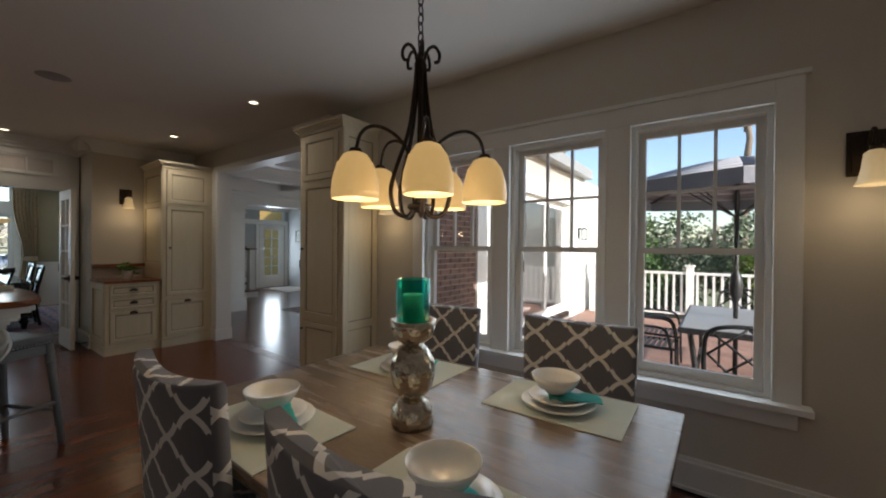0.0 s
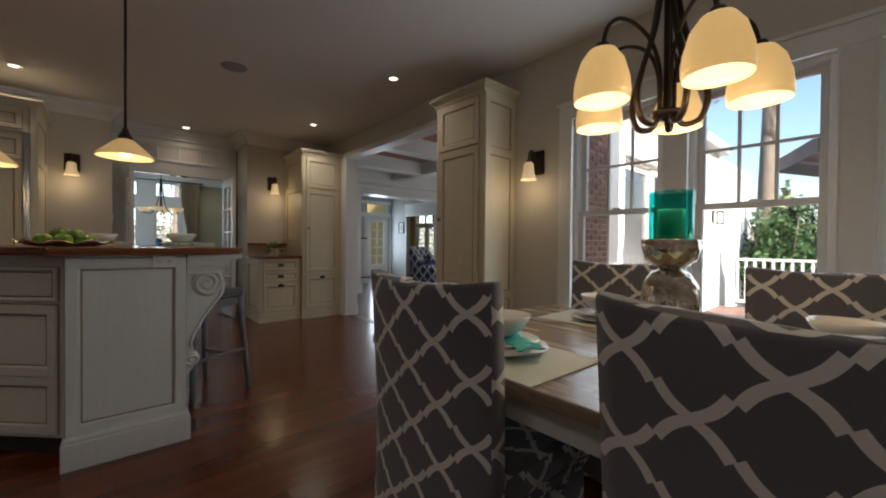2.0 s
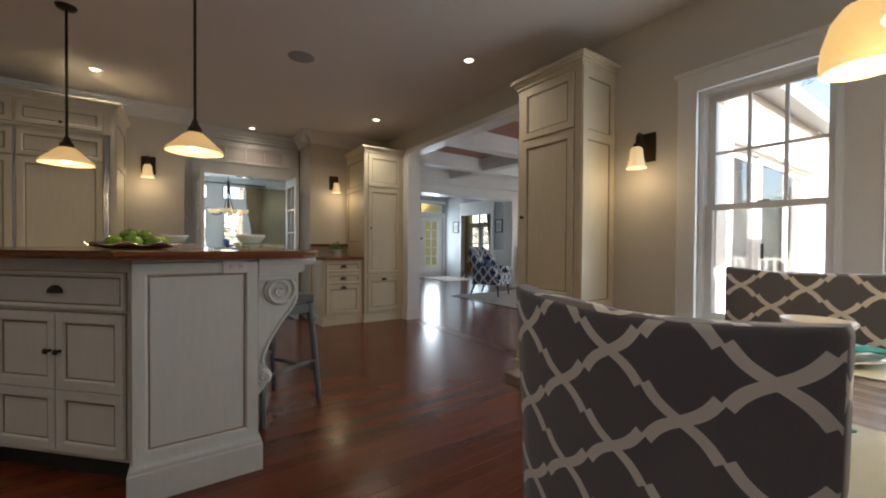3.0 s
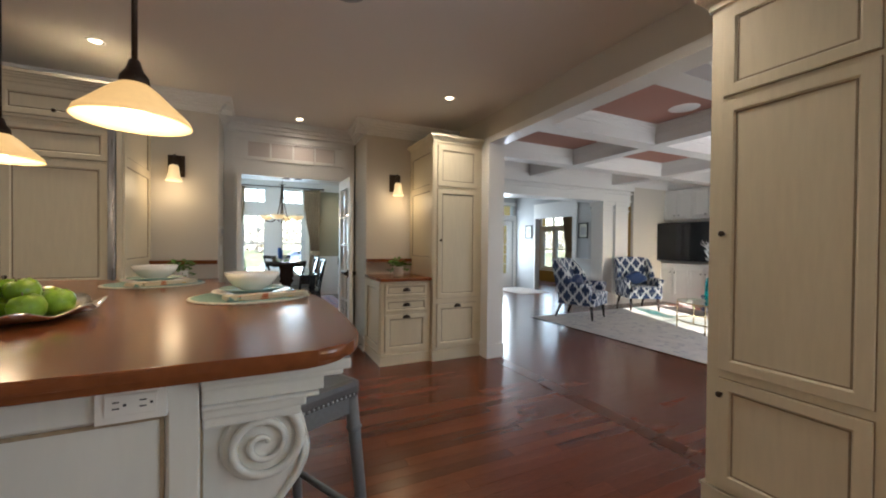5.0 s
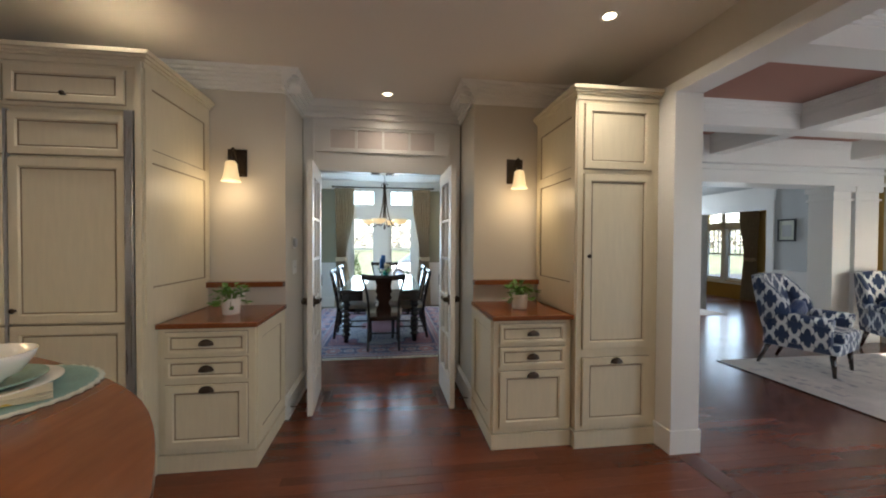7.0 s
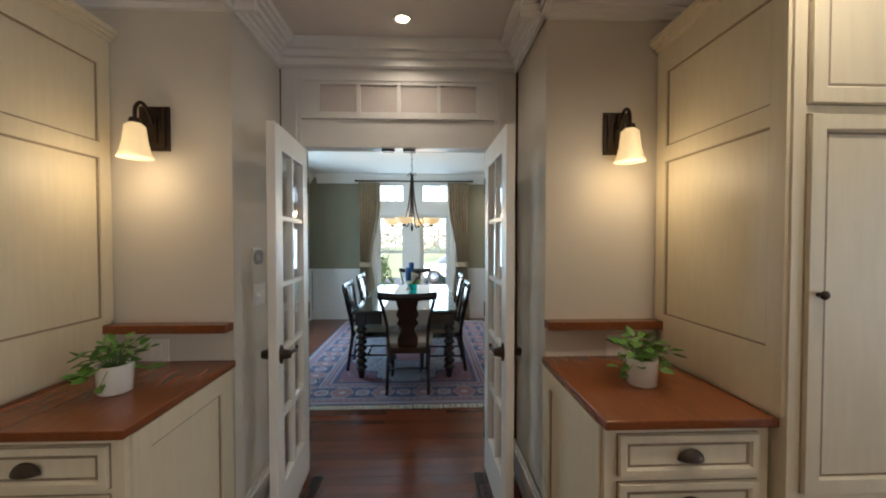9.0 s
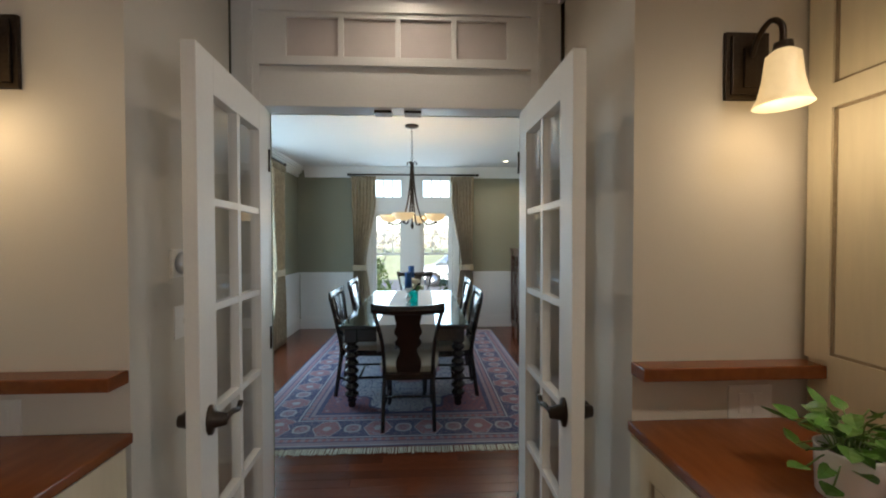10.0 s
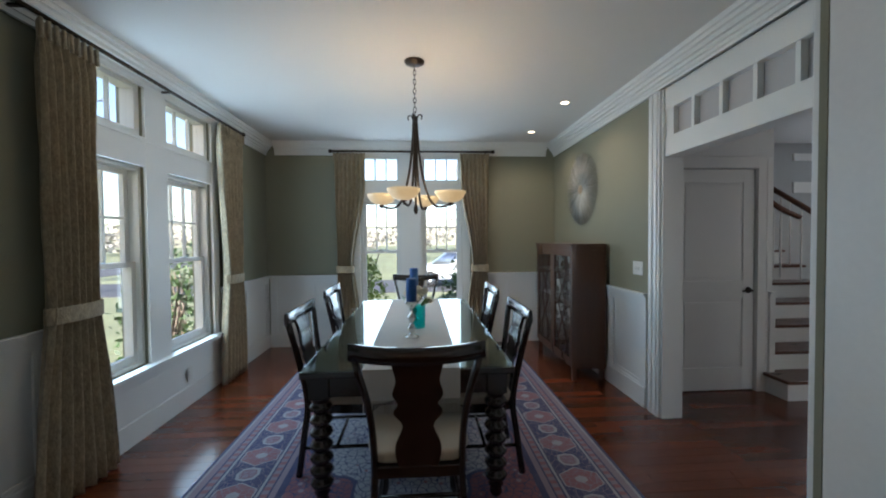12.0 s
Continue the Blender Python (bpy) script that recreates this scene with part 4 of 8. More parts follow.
structure("closet_wall", wall_cells("y", YN + 0.175, 3.84, -10.26, -10.14, 0, H, [(2.87, 3.68, 0, 2.06)]), M_WHITE, "white hall wall with the closet door")
structure("closet_side", box(FX, 3.72, 0, -10.26, 3.84, H), M_GREY, "grey wall beside the stairs")
structure("closet_back", box(-10.9, YN + 0.175, 0, -10.88, 3.72, H), M_GREY, "grey closet back wall")
structure("closet_casing", boxes([(-10.14, 2.77, 0, -10.12, 2.87, 2.16), (-10.14, 3.68, 0, -10.12, 3.78, 2.16), (-10.14, 2.87, 2.06, -10.12, 3.68, 2.16), (-10.14, 2.74, 2.16, -10.105, 3.81, 2.185), (-10.12, 2.775, 0, -10.115, 2.79, 2.15), (-10.12, 3.76, 0, -10.115, 3.775, 2.15)], 0.002), M_WHITE, "white casing round the closet door", "trim")
cd = thing("closet_door", "closed white two-panel door with a dark lever", "door")
part("leaf", boxes([(-10.20, 2.872, 0.008, -10.16, 2.98, 2.055), (-10.20, 3.57, 0.008, -10.16, 3.678, 2.055), (-10.20, 2.98, 0.008, -10.16, 3.57, 0.22), (-10.20, 2.98, 0.86, -10.16, 3.57, 1.03), (-10.20, 2.98, 1.93, -10.16, 3.57, 2.055), (-10.195, 2.98, 0.22, -10.172, 3.57, 0.86), (-10.195, 2.98, 1.03, -10.172, 3.57, 1.93)], 0.004), M_WHITE, cd)
part("raised_panel", boxes([(-10.175, 3.01, 0.25, -10.166, 3.54, 0.83), (-10.175, 3.01, 1.06, -10.166, 3.54, 1.90)], 0.004), M_WHITE, cd)
part("door_handle", turned(lathe([(0, 0), (0.03, 0), (0.03, 0.006), (0.012, 0.012), (0.010, 0.05), (0, 0.05)], 16), pose(-10.16, 3.62, 0.94, 0, 90, 0)), M_BRONZE, cd, "dark bronze lever")
part("lever", tube(smooth_path([(-10.115, 3.62, 0.94), (-10.11, 3.58, 0.945), (-10.112, 3.53, 0.935)]), 0.009, 8), M_BRONZE, cd)
for z in (0.25, 1.05, 1.85):
    part("hinge", box(-10.163, 2.868, z - 0.045, -10.152, 2.88, z + 0.045, 0.002), M_BRONZE, cd)

st = thing("staircase", "white staircase with dark wood treads, iron balusters and a dark handrail", "stairs")
for k in range(7):
    x0, z = -9.9 - 0.27 * k, 0.18 * (k + 1)
    y0 = 3.76 if k == 0 else 3.86
    part("riser", box(x0 - 0.30, y0, z - 0.18, x0, 5.32, z - 0.031), M_WHITE, st)
    part("tread", box(x0 - 0.29, y0 - (0.02 if k == 0 else 0), z - 0.03, x0 + 0.025, 5.35, z, 0.006), M_TREAD, st)
nw = part("newel_post", boxes([(-10.17, 5.16, 0.18, -10.03, 5.30, 1.22), (-10.19, 5.14, 1.22, -10.01, 5.32, 1.25), (-10.18, 5.15, 0.18, -10.02, 5.31, 0.42)], 0.005), M_WHITE, st, "white square newel post")
part("newel_cap", box(-10.20, 5.13, 1.25, -10.0, 5.33, 1.29, 0.008), M_TREAD, nw)
part("handrail", tube(smooth_path([(-10.15, 5.23, 1.15), (-10.6, 5.23, 1.42), (-11.2, 5.23, 1.82), (-11.88, 5.23, 2.27)]), 0.032, 10), M_TREAD, st, "dark wood handrail")
for k in range(1, 7):
    for dx in (0.07, 0.2):
        x = -9.9 - 0.27 * k - dx
        part("baluster", lathe([(0.009, 0), (0.009, 0.85)], 8, (x, 5.23, 0.18 * (k + 1))), M_WHITE, st)
part("wall_rail", tube(smooth_path([(-10.42, 3.98, 2.12), (-10.44, 3.98, 2.0), (-10.5, 4.02, 1.9), (-10.46, 4.10, 1.80), (-10.40, 4.2, 1.70), (-10.36, 4.34, 1.62)]), 0.026, 10), M_TREAD, st, "dark curving handrail")
part("rail_post", boxes([(-10.45, 3.95, 2.1, -10.38, 4.02, 2.14)], 0.006), M_TREAD, st)
for k in range(4):
    part("rail_baluster", lathe([(0.008, 0), (0.008, 0.75)], 8, (-10.46 + 0.01 * k, 4.0 + 0.07 * k, 1.02)), M_WHITE, st)
structure("stair_dado", boxes([(-10.13, 3.785, 0, -10.105, 3.84, 0.9), (-10.14, 3.78, 0.9, -10.09, 3.85, 0.925)]), M_WHITE, "white dado end beside the stairs", "trim")

structure("hall_wall_front", wall_cells("y", YN + 0.175, FY + 0.1, FX - 0.15, FX, 0, H, [(6.42, 7.28, 0, 2.05), (6.42, 7.28, 2.2, 2.5)]), M_GREY, "grey painted entrance hall wall")
fd_ = thing("front_door", "white entrance door with a grid of glass panes", "door")
part("frame", boxes([(FX - 0.07, 6.405, 0, FX - 0.02, 6.600, 2.045), (FX - 0.07, 7.100, 0, FX - 0.02, 7.295, 2.045), (FX - 0.07, 6.600, 0, FX - 0.02, 7.100, 0.4), (FX - 0.07, 6.600, 1.9, FX - 0.02, 7.100, 2.045)]), M_WHITE, fd_)
part("glazing_bars", boxes([(FX - 0.06, 6.840, 0.4, FX - 0.03, 6.860, 1.9)] + [(FX - 0.06, 6.600, 0.7 + 0.3 * k - 0.01, FX - 0.03, 7.100, 0.7 + 0.3 * k + 0.01) for k in range(4)]), M_WHITE, fd_)
p = part("pane", box(FX - 0.046, 6.600, 0.4, FX - 0.044, 7.100, 1.9), M_GLASS, fd_)
p.visible_shadow = False
structure("front_casing", boxes([(FX, 6.300, 0, FX + 0.02, 6.400, 2.15), (FX, 7.300, 0, FX + 0.02, 7.400, 2.15), (FX, 5.850, 2.05, FX + 0.022, 7.400, 2.2), (FX, 5.850, 2.5, FX + 0.022, 7.400, 2.6)]), M_WHITE, "white casing round the entrance door", "trim")
structure("hall_wall_north", wall_cells("x", -12.05, -8.12, 7.4, 7.55, 0, H, [(-10.95, -9.48, 0, 2.05)]), M_GREY, "grey painted hall wall with a cased opening")
structure("hall_opening_north_casing", boxes([(-9.48, 7.375, 0, -9.35, 7.40, 2.42), (-11.0, 7.375, 2.05, -9.48, 7.40, 2.2), (-11.0, 7.37, 2.2, -9.33, 7.40, 2.42), (-11.0, 7.355, 2.42, -9.3, 7.40, 2.46), (-11.0, 7.375, 0, -10.95, 7.40, 2.05)], 0.002), M_WHITE, "white casing round the far opening", "trim")
wainscot("wainscot_hall", "x", -9.34, -8.46, 7.4, -1)
structure("far_room_wall", wall_cells("x", -14.2, -8.05, 9.5, 9.65, 0, H, [(-13.15, -12.58, 0.45, 1.85), (-12.48, -11.92, 0.45, 1.85), (-13.15, -11.92, 1.98, 2.35)]), M_GOLD, "ochre wall of the far room with windows")
structure("far_room_wall_west", box(-14.2, 7.4, 0, -14.05, 9.5, H), M_GOLD, "ochre wall of the far room")
structure("far_room_wall_south", box(-14.2, 7.4, 0, -12.05, 7.55, H), M_GOLD, "ochre wall of the far room")
structure("far_room_floor", box(-14.2, 7.4, -0.1, -11.9, 9.6, -0.001), M_TREAD, "dark wood floor of the far room", "floor")
structure("far_room_wall_east", box(-8.20, 7.72, 0, -8.05, 9.65, H), M_GOLD, "ochre wall of the far room")
for a, b in ((-13.15, -12.58), (-12.48, -11.92)):
    w = sash_window(b - a, 1.40, "window", "white double-hung window in the far room")
    w.matrix_world = pose(a, 9.5, 0.45)
structure("far_window_casing", boxes([(-13.25, 9.475, 0.4, -13.15, 9.5, 2.45), (-12.58, 9.475, 0.4, -12.48, 9.5, 2.35), (-11.92, 9.475, 0.4, -11.82, 9.5, 2.45), (-13.15, 9.475, 1.85, -11.92, 9.5, 1.98), (-13.3, 9.43, 0.38, -11.8, 9.5, 0.43)]), M_WHITE, "white casing round the far windows", "trim")
for x, z in ((-9.13, 1.66), (-11.25, 1.68)):
    fy = 7.4
    pf = thing("picture_frame", "small framed print with a wide mat on the grey hall wall", "picture", "hall pictures", pose(x, fy - 0.001, z))
    part("frame", boxes([(-0.15, -0.025, -0.19, -0.125, 0, 0.19), (0.125, -0.025, -0.19, 0.15, 0, 0.19), (-0.125, -0.025, -0.19, 0.125, 0, -0.165), (-0.125, -0.025, 0.165, 0.125, 0, 0.19)], 0.002), M_IRON, pf)
    part("mat_board", box(-0.125, -0.010, -0.165, 0.125, -0.004, 0.165), M_LINEN, pf)
    part("print", box(-0.08, -0.012, -0.11, 0.08, -0.0101, 0.09), M_GREY, pf)

# ---- living room ----
LY, LX = 9.0, -2.8
structure("living_wall_north", box(-8.2, LY, 0, -2.6, LY + 0.15, 2.9), M_WHITE, "white living room wall with built-in cabinets")
structure("living_wall_east", wall_cells("y", 2.79, LY, -2.8, -2.68, 0, 2.9, [(4.9, 8.4, 0.02, 2.3)]), M_WHITE, "white living room wall with sliding glass doors")
structure("living_wall_west", box(-8.049, 7.72, 0, -7.98, LY, 2.6), M_WALL, "cream living room wall beside the columns")
structure("living_ceiling", box(-8.3, 2.70, 2.84, -2.68, LY + 0.15, 2.965), M_CORAL, "coral painted coffered ceiling", "ceiling")
structure("living_roof", box(-8.3, 2.9, 3.0, -2.4, 9.4, 3.2), M_STONE, "flat grey roof slab over the living room", "roof")
XS = [(-7.98, -7.08), (-6.86, -5.65), (-5.42, -4.21), (-3.98, -2.95)]
YR = [(3.0, 4.82), (5.02, 7.02), (7.25, 8.88)]
bm = bm_new()
edge = [2.70] + [v for r in YR for v in r] + [LY]
for i in range(0, len(edge), 2):
    add_box(bm, -8.2, edge[i], 2.60, -2.8, edge[i + 1], 2.8395)
xe = sorted([-8.2, -2.8] + [v for r in XS for v in r])
for i in range(0, len(xe), 2):
    for y0, y1 in YR:
        add_box(bm, xe[i], y0, 2.602, xe[i + 1], y1, 2.8395)
structure("ceiling_beams", bm, M_WHITE, "white painted coffer beams of the ceiling", "ceiling")
bm = bm_new()
for x0, x1 in XS:
    for y0, y1 in YR:
        for k, (d, z0, z1) in enumerate([(0.016, 2.735, 2.76), (0.03, 2.76, 2.785), (0.05, 2.785, 2.81), (0.068, 2.81, 2.8385)]):
            add_box(bm, x0, y0, z0, x1, y0 + d, z1), add_box(bm, x0, y1 - d, z0, x1, y1, z1)
            add_box(bm, x0, y0 + d, z0, x0 + d, y1 - d, z1), add_box(bm, x1 - d, y0 + d, z0, x1, y1 - d, z1)
structure("coffer_moulding", bm, M_WHITE, "white crown moulding inside the coffers", "trim")
structure("hall_beam", boxes([(-8.42, 2.765, 2.254, -8.052, 7.715, 2.75), (-8.44, 2.76, 2.25, -8.03, 7.72, 2.30), (-8.45, 2.76, 2.42, -8.0, 7.72, 2.46), (-8.05, 2.76, 2.50, -7.96, 7.72, 2.60)], 0.003), M_WHITE, "white beam with mouldings above the columns", "trim")
for nm, y0, y1 in (("column_a", 3.74, 4.06), ("column_b", 6.88, 7.18), ("column_c", 7.26, 7.66)):
    structure(nm, boxes([(-8.40, y0, 0, -8.07, y1, 2.25), (-8.43, y0 - 0.03, 0, -8.04, y1 + 0.03, 0.22), (-8.42, y0 - 0.02, 0.22, -8.05, y1 + 0.02, 0.26), (-8.43, y0 - 0.03, 2.17, -8.04, y1 + 0.03, 2.25), (-8.42, y0 - 0.02, 2.05, -8.05, y1 + 0.02, 2.08)], 0.004), M_WHITE, "white square column with a moulded cap", "column")
# built-in cabinets and fireplace
bc = thing("built_in_cabinet", "white built-in cabinet along the television wall", "cabinet", "", pose(-8.05, 8.70, 0))
part("body", box(0, 0, 0, 1.37, 0.30, 0.86, 0.003), M_WHITE, bc)
part("top", box(-0.0, -0.03, 0.86, 1.37, 0.30, 0.90, 0.005), M_WHITE, bc)
for k in range(4):
    panel_front("door", 0.315, 0.66, bc, (0.025 + 0.335 * k, 0, 0.14), M_WHITE, ("knob", 0.025 + 0.335 * k + (0.28 if k % 2 == 0 else 0.04), 0.70), 0.06, False)
uc = thing("wall_cabinet", "white built-in cupboards above the television", "cabinet", "", pose(-8.05, 8.80, 1.9))
part("body", box(0, 0, 0, 1.40, 0.20, 0.68, 0.003), M_WHITE, uc)
for k in range(4):
    panel_front("door", 0.32, 0.58, uc, (0.03 + 0.34 * k, 0, 0.05), M_WHITE, ("knob", 0.03 + 0.34 * k + (0.28 if k % 2 == 0 else 0.04), 0.09), 0.06, False)
tv = thing("television", "large flat black television on the wall", "television", "", pose(-7.28, 8.60, 1.39, 0, 0, 3))
part("screen", box(-0.70, -0.03, -0.41, 0.70, 0.0, 0.41, 0.004), M_BLACK, tv)
part("bezel", boxes([(-0.715, -0.034, -0.425, 0.715, 0.03, -0.41), (-0.715, -0.034, 0.41, 0.715, 0.03, 0.425), (-0.715, -0.034, -0.41, -0.70, 0.03, 0.41), (0.70, -0.034, -0.41, 0.715, 0.03, 0.41)], 0.002), M_IRON, tv)
part("wall_bracket", box(-0.15, 0.03, -0.15, 0.15, 0.24, 0.15), M_IRON, tv)
fp = thing("fireplace", "white fireplace with mantel shelf and brick surround", "fireplace", "", pose(-6.68, 8.45, 0))
part("surround", boxes([(0.06, 0, 0, 0.36, 0.55, 1.56), (1.74, 0, 0, 2.04, 0.55, 1.56), (0.36, 0, 1.36, 1.74, 0.55, 1.56), (0.04, -0.02, 0, 0.38, 0.1, 0.2), (1.72, -0.02, 0, 2.06, 0.1, 0.2)], 0.004), M_WHITE, fp)
part("mantel", boxes([(0, -0.10, 1.68, 2.1, 0.55, 1.74), (0.02, -0.06, 1.62, 2.08, 0.55, 1.68), (0.04, -0.03, 1.56, 2.06, 0.55, 1.62)], 0.006), M_WHITE, fp)
part("chimney_breast", box(0.05, 0.06, 1.74, 2.05, 0.55, 2.6), M_WALL, fp)
part("firebox", boxes([(0.36, 0.06, 0, 0.56, 0.55, 1.36), (1.54, 0.06, 0, 1.74, 0.55, 1.36), (0.56, 0.06, 1.05, 1.54, 0.55, 1.36)]), M_MORTAR, fp)
part("firebox_back", box(0.56, 0.48, 0, 1.54, 0.55, 1.05), M_SOOT, fp)
part("fire_screen", boxes([(0.60, 0.05, 0.02, 1.50, 0.07, 0.04), (0.60, 0.05, 0.85, 1.50, 0.07, 0.88), (0.60, 0.05, 0.02, 0.62, 0.07, 0.88), (1.48, 0.05, 0.02, 1.50, 0.07, 0.88), (1.04, 0.05, 0.02, 1.06, 0.07, 0.88)]), M_IRON, fp)
part("hearth", box(0.1, -0.45, 0, 2.0, 0.0, 0.03, 0.006), M_BRICK, fp)
bmesh_brick = shape("brick", box(-0.098, -0.008, -0.029, 0.098, 0.008, 0.029, 0.003), M_BRICK)
for r in range(20):
    for x in ((0.46, 1.64) if r < 16 else [0.46 + 0.206 * i + (0.1 if r % 2 else 0) for i in range(6)]):
        b = new("brick", bmesh_brick)
        b.parent, b.matrix_local = fp, pose(x, 0.052, 0.04 + r * 0.067)
art = thing("wall_art", "weathered wood relief panel above the mantel", "wall art", "", pose(-6.27, 8.49, 2.1))
part("panel", box(-0.27, -0.0, -0.24, 1.4, 0.018, 0.24, 0.004), M_FADED, art)
random.seed(4)
for k in range(26):
    x, z = random.uniform(-0.2, 1.3), random.uniform(-0.18, 0.18)
    part("chip", turned(box(-0.09, -0.02, -0.05, 0.09, 0, 0.05, 0.012), pose(x, 0, z, 0, random.uniform(-40, 40), 0)), M_FADED, art)

# sliding doors of the living room
sl = thing("sliding_glass_door", "white framed sliding glass doors to the deck", "door")
for y0, y1, dx in ((4.9, 6.1, 0.0), (6.06, 7.26, 0.045), (7.22, 8.4, 0.0)):
    f = part("leaf", boxes([(-2.78 + dx, y0, 0.02, -2.74 + dx, y0 + 0.10, 2.3), (-2.78 + dx, y1 - 0.10, 0.02, -2.74 + dx, y1, 2.3), (-2.78 + dx, y0 + 0.1, 0.02, -2.74 + dx, y1 - 0.1, 0.16), (-2.78 + dx, y0 + 0.1, 2.2, -2.74 + dx, y1 - 0.1, 2.3)]), M_WHITE, sl)
    p = part("pane", box(-2.762 + dx, y0 + 0.1, 0.16, -2.758 + dx, y1 - 0.1, 2.2), M_GLASS, f)
    p.visible_shadow = False
    part("handle", boxes([(-2.73 + dx, y0 + 0.04, 0.95, -2.70 + dx, y0 + 0.06, 1.15)]), M_BRONZE, f)

# ---- breakfast corner ----
def turned_leg(h, r, seg=20):
    p = [(0.55, 0), (0.62, 0.03), (0.75, 0.06), (0.6, 0.10), (0.7, 0.13), (0.95, 0.22), (1.0, 0.30), (0.8, 0.40), (0.62, 0.47), (0.85, 0.50), (0.9, 0.53), (0.65, 0.56), (0.85, 0.66), (1.0, 0.74), (0.75, 0.80), (0.95, 0.82), (0.95, 0.84)]
    return lathe([(r * a, h * b) for a, b in p], seg)


bt = thing("breakfast_table", "grey-washed oak breakfast table on pale turned legs", "table", "", pose(0, 0, 0))
TX0, TX1, TY0, TY1 = -1.68, -0.05, 0.55, 1.72
part("tabletop", box(TX0, TY0, 0.725, TX1, TY1, 0.76, 0.006), M_TABLE, bt)
part("apron", boxes([(TX0 + 0.08, TY0 + 0.08, 0.62, TX1 - 0.08, TY0 + 0.105, 0.724), (TX0 + 0.08, TY1 - 0.105, 0.62, TX1 - 0.08, TY1 - 0.08, 0.724), (TX0 + 0.08, TY0 + 0.105, 0.62, TX0 + 0.105, TY1 - 0.105, 0.724), (TX1 - 0.105, TY0 + 0.105, 0.62, TX1 - 0.08, TY1 - 0.105, 0.724)], 0.003), M_ISL, bt)
for x in (TX0 + 0.11, TX1 - 0.11):
    for y in (TY0 + 0.11, TY1 - 0.11):
        lg = part("leg", turned_leg(0.724, 0.062), M_ISL, bt, "pale turned leg")
        lg.location = (x, y, 0)
        part("leg_block", box(x - 0.05, y - 0.05, 0.60, x + 0.05, y + 0.05, 0.7235, 0.004), M_ISL, bt)


def parsons_chair():
    """Slipcovered chair; local: faces +y, back at y 0, centre x 0."""
    c = thing("dining_chair", "charcoal slipcovered chair with a cream trellis print", "chair", "chairs round the breakfast table")
    bm = bm_new()
    rings = []
    n = 14
    for j in range(10):
        f = j / 9
        z = 0.02 + 0.985 * f
        lean = -0.055 * max(0, (z - 0.45) / 0.55) ** 1.2
        th = 0.10 - 0.035 * f
        wd = 0.248 + 0.026 * f
        ring = []
        for side in (1, -1):
            for i in range(n):
                u = -1 + 2 * i / (n - 1)
                u *= side
                curve = 0.05 * u * u * f
                zz = z - (0.02 * (1 - u * u) if j == 9 else 0)
                soft = th * (1 - 0.35 * abs(u) ** 6)
                ring.append((wd * u, lean + curve + (soft / 2 if side < 0 else -soft / 2), zz))
        rings.append(ring)
    last = rings[-1]
    cx = [(p[0] * 0.985, p[1] * 0.9 + rings[-1][i][1] * 0.0 - 0.004, p[2] + 0.012) for i, p in enumerate(last)]
    add_loft(bm, rings + [cx])
    part("backrest", bm, M_CHAIRC, c)
    part("seat", box(-0.245, 0.04, 0.40, 0.245, 0.50, 0.49, 0.03), M_CHAIRC, c)
    part("skirt", boxes([(-0.24, 0.05, 0.03, 0.24, 0.49, 0.40)], 0.008), M_CHAIRC, c)
    part("piping", tube(smooth_path([(-0.25, 0.06, 0.405), (-0.25, 0.49, 0.405), (0.25, 0.49, 0.405), (0.25, 0.06, 0.405)], 2), 0.006, 6), M_CHAIRC, c)
    for x in (-0.20, 0.20):
        part("leg", box(x - 0.02, 0.42, 0, x + 0.02, 0.46, 0.04), M_EBONY, c)
    return c


ch = parsons_chair()
ch.matrix_world = pose(-1.28, 0.495, 0)
copy_thing(ch, pose(-0.48, 0.505, 0, 0, 0, 1))
copy_thing(ch, pose(-0.52, 1.95, 0, 0, 0, 179))
copy_thing(ch, pose(-1.36, 1.95, 0, 0, 0, 181))


def bowl(name, label, r, h, at, flare=1.0):
    b = tagged(part(name, lathe([(0.0, 0), (r * 0.42, 0), (r * 0.44, 0.006), (r * 0.72, h * 0.30), (r * 0.92, h * 0.7), (r, h), (r * 0.965, h), (r * 0.88, h * 0.7), (r * 0.66, h * 0.32), (r * 0.3, 0.014), (0, 0.012)], 36, cap=False), M_PORC), label, "bowl", "bowls")
    b.location = at
    return b


def plate(label, r, at, m):
    p = tagged(part("plate", lathe([(0, 0), (r * 0.6, 0), (r * 0.68, 0.006), (r, 0.018), (r * 0.99, 0.021), (r * 0.66, 0.010), (0, 0.006)], 40, cap=False), m), label, "plate", "plates")
    p.location = at
    return p


def cloth(name, label, cx, cy, z, w, d, rz, m, bumps=0.006, cat="napkin", amp=0.0):
    bm = bm_new()
    nx, ny = 16, 10
    g = [[bm.verts.new((w * (i / nx - 0.5) + amp * math.sin(j * 1.7 + i), d * (j / ny - 0.5), bumps * (math.sin(i * 1.1 + j * 0.7) + 1) * 0.5 + bumps * 0.6 * noise.noise((i * 0.4, j * 0.5, cx)))) for j in range(ny + 1)] for i in range(nx + 1)]
    for i in range(nx):
        for j in range(ny):
            bm.faces.new((g[i][j], g[i + 1][j], g[i + 1][j + 1], g[i][j + 1])).smooth = True
    ext = bmesh.ops.extrude_face_region(bm, geom=bm.faces[:])
    for v in ext["geom"]:
        if isinstance(v, bmesh.types.BMVert):
            v.co.z += 0.004
    ob = tagged(part(name, bm, m), label, cat, cat + "s")
    ob.matrix_world = pose(cx, cy, z, 0, 0, rz)
    return ob


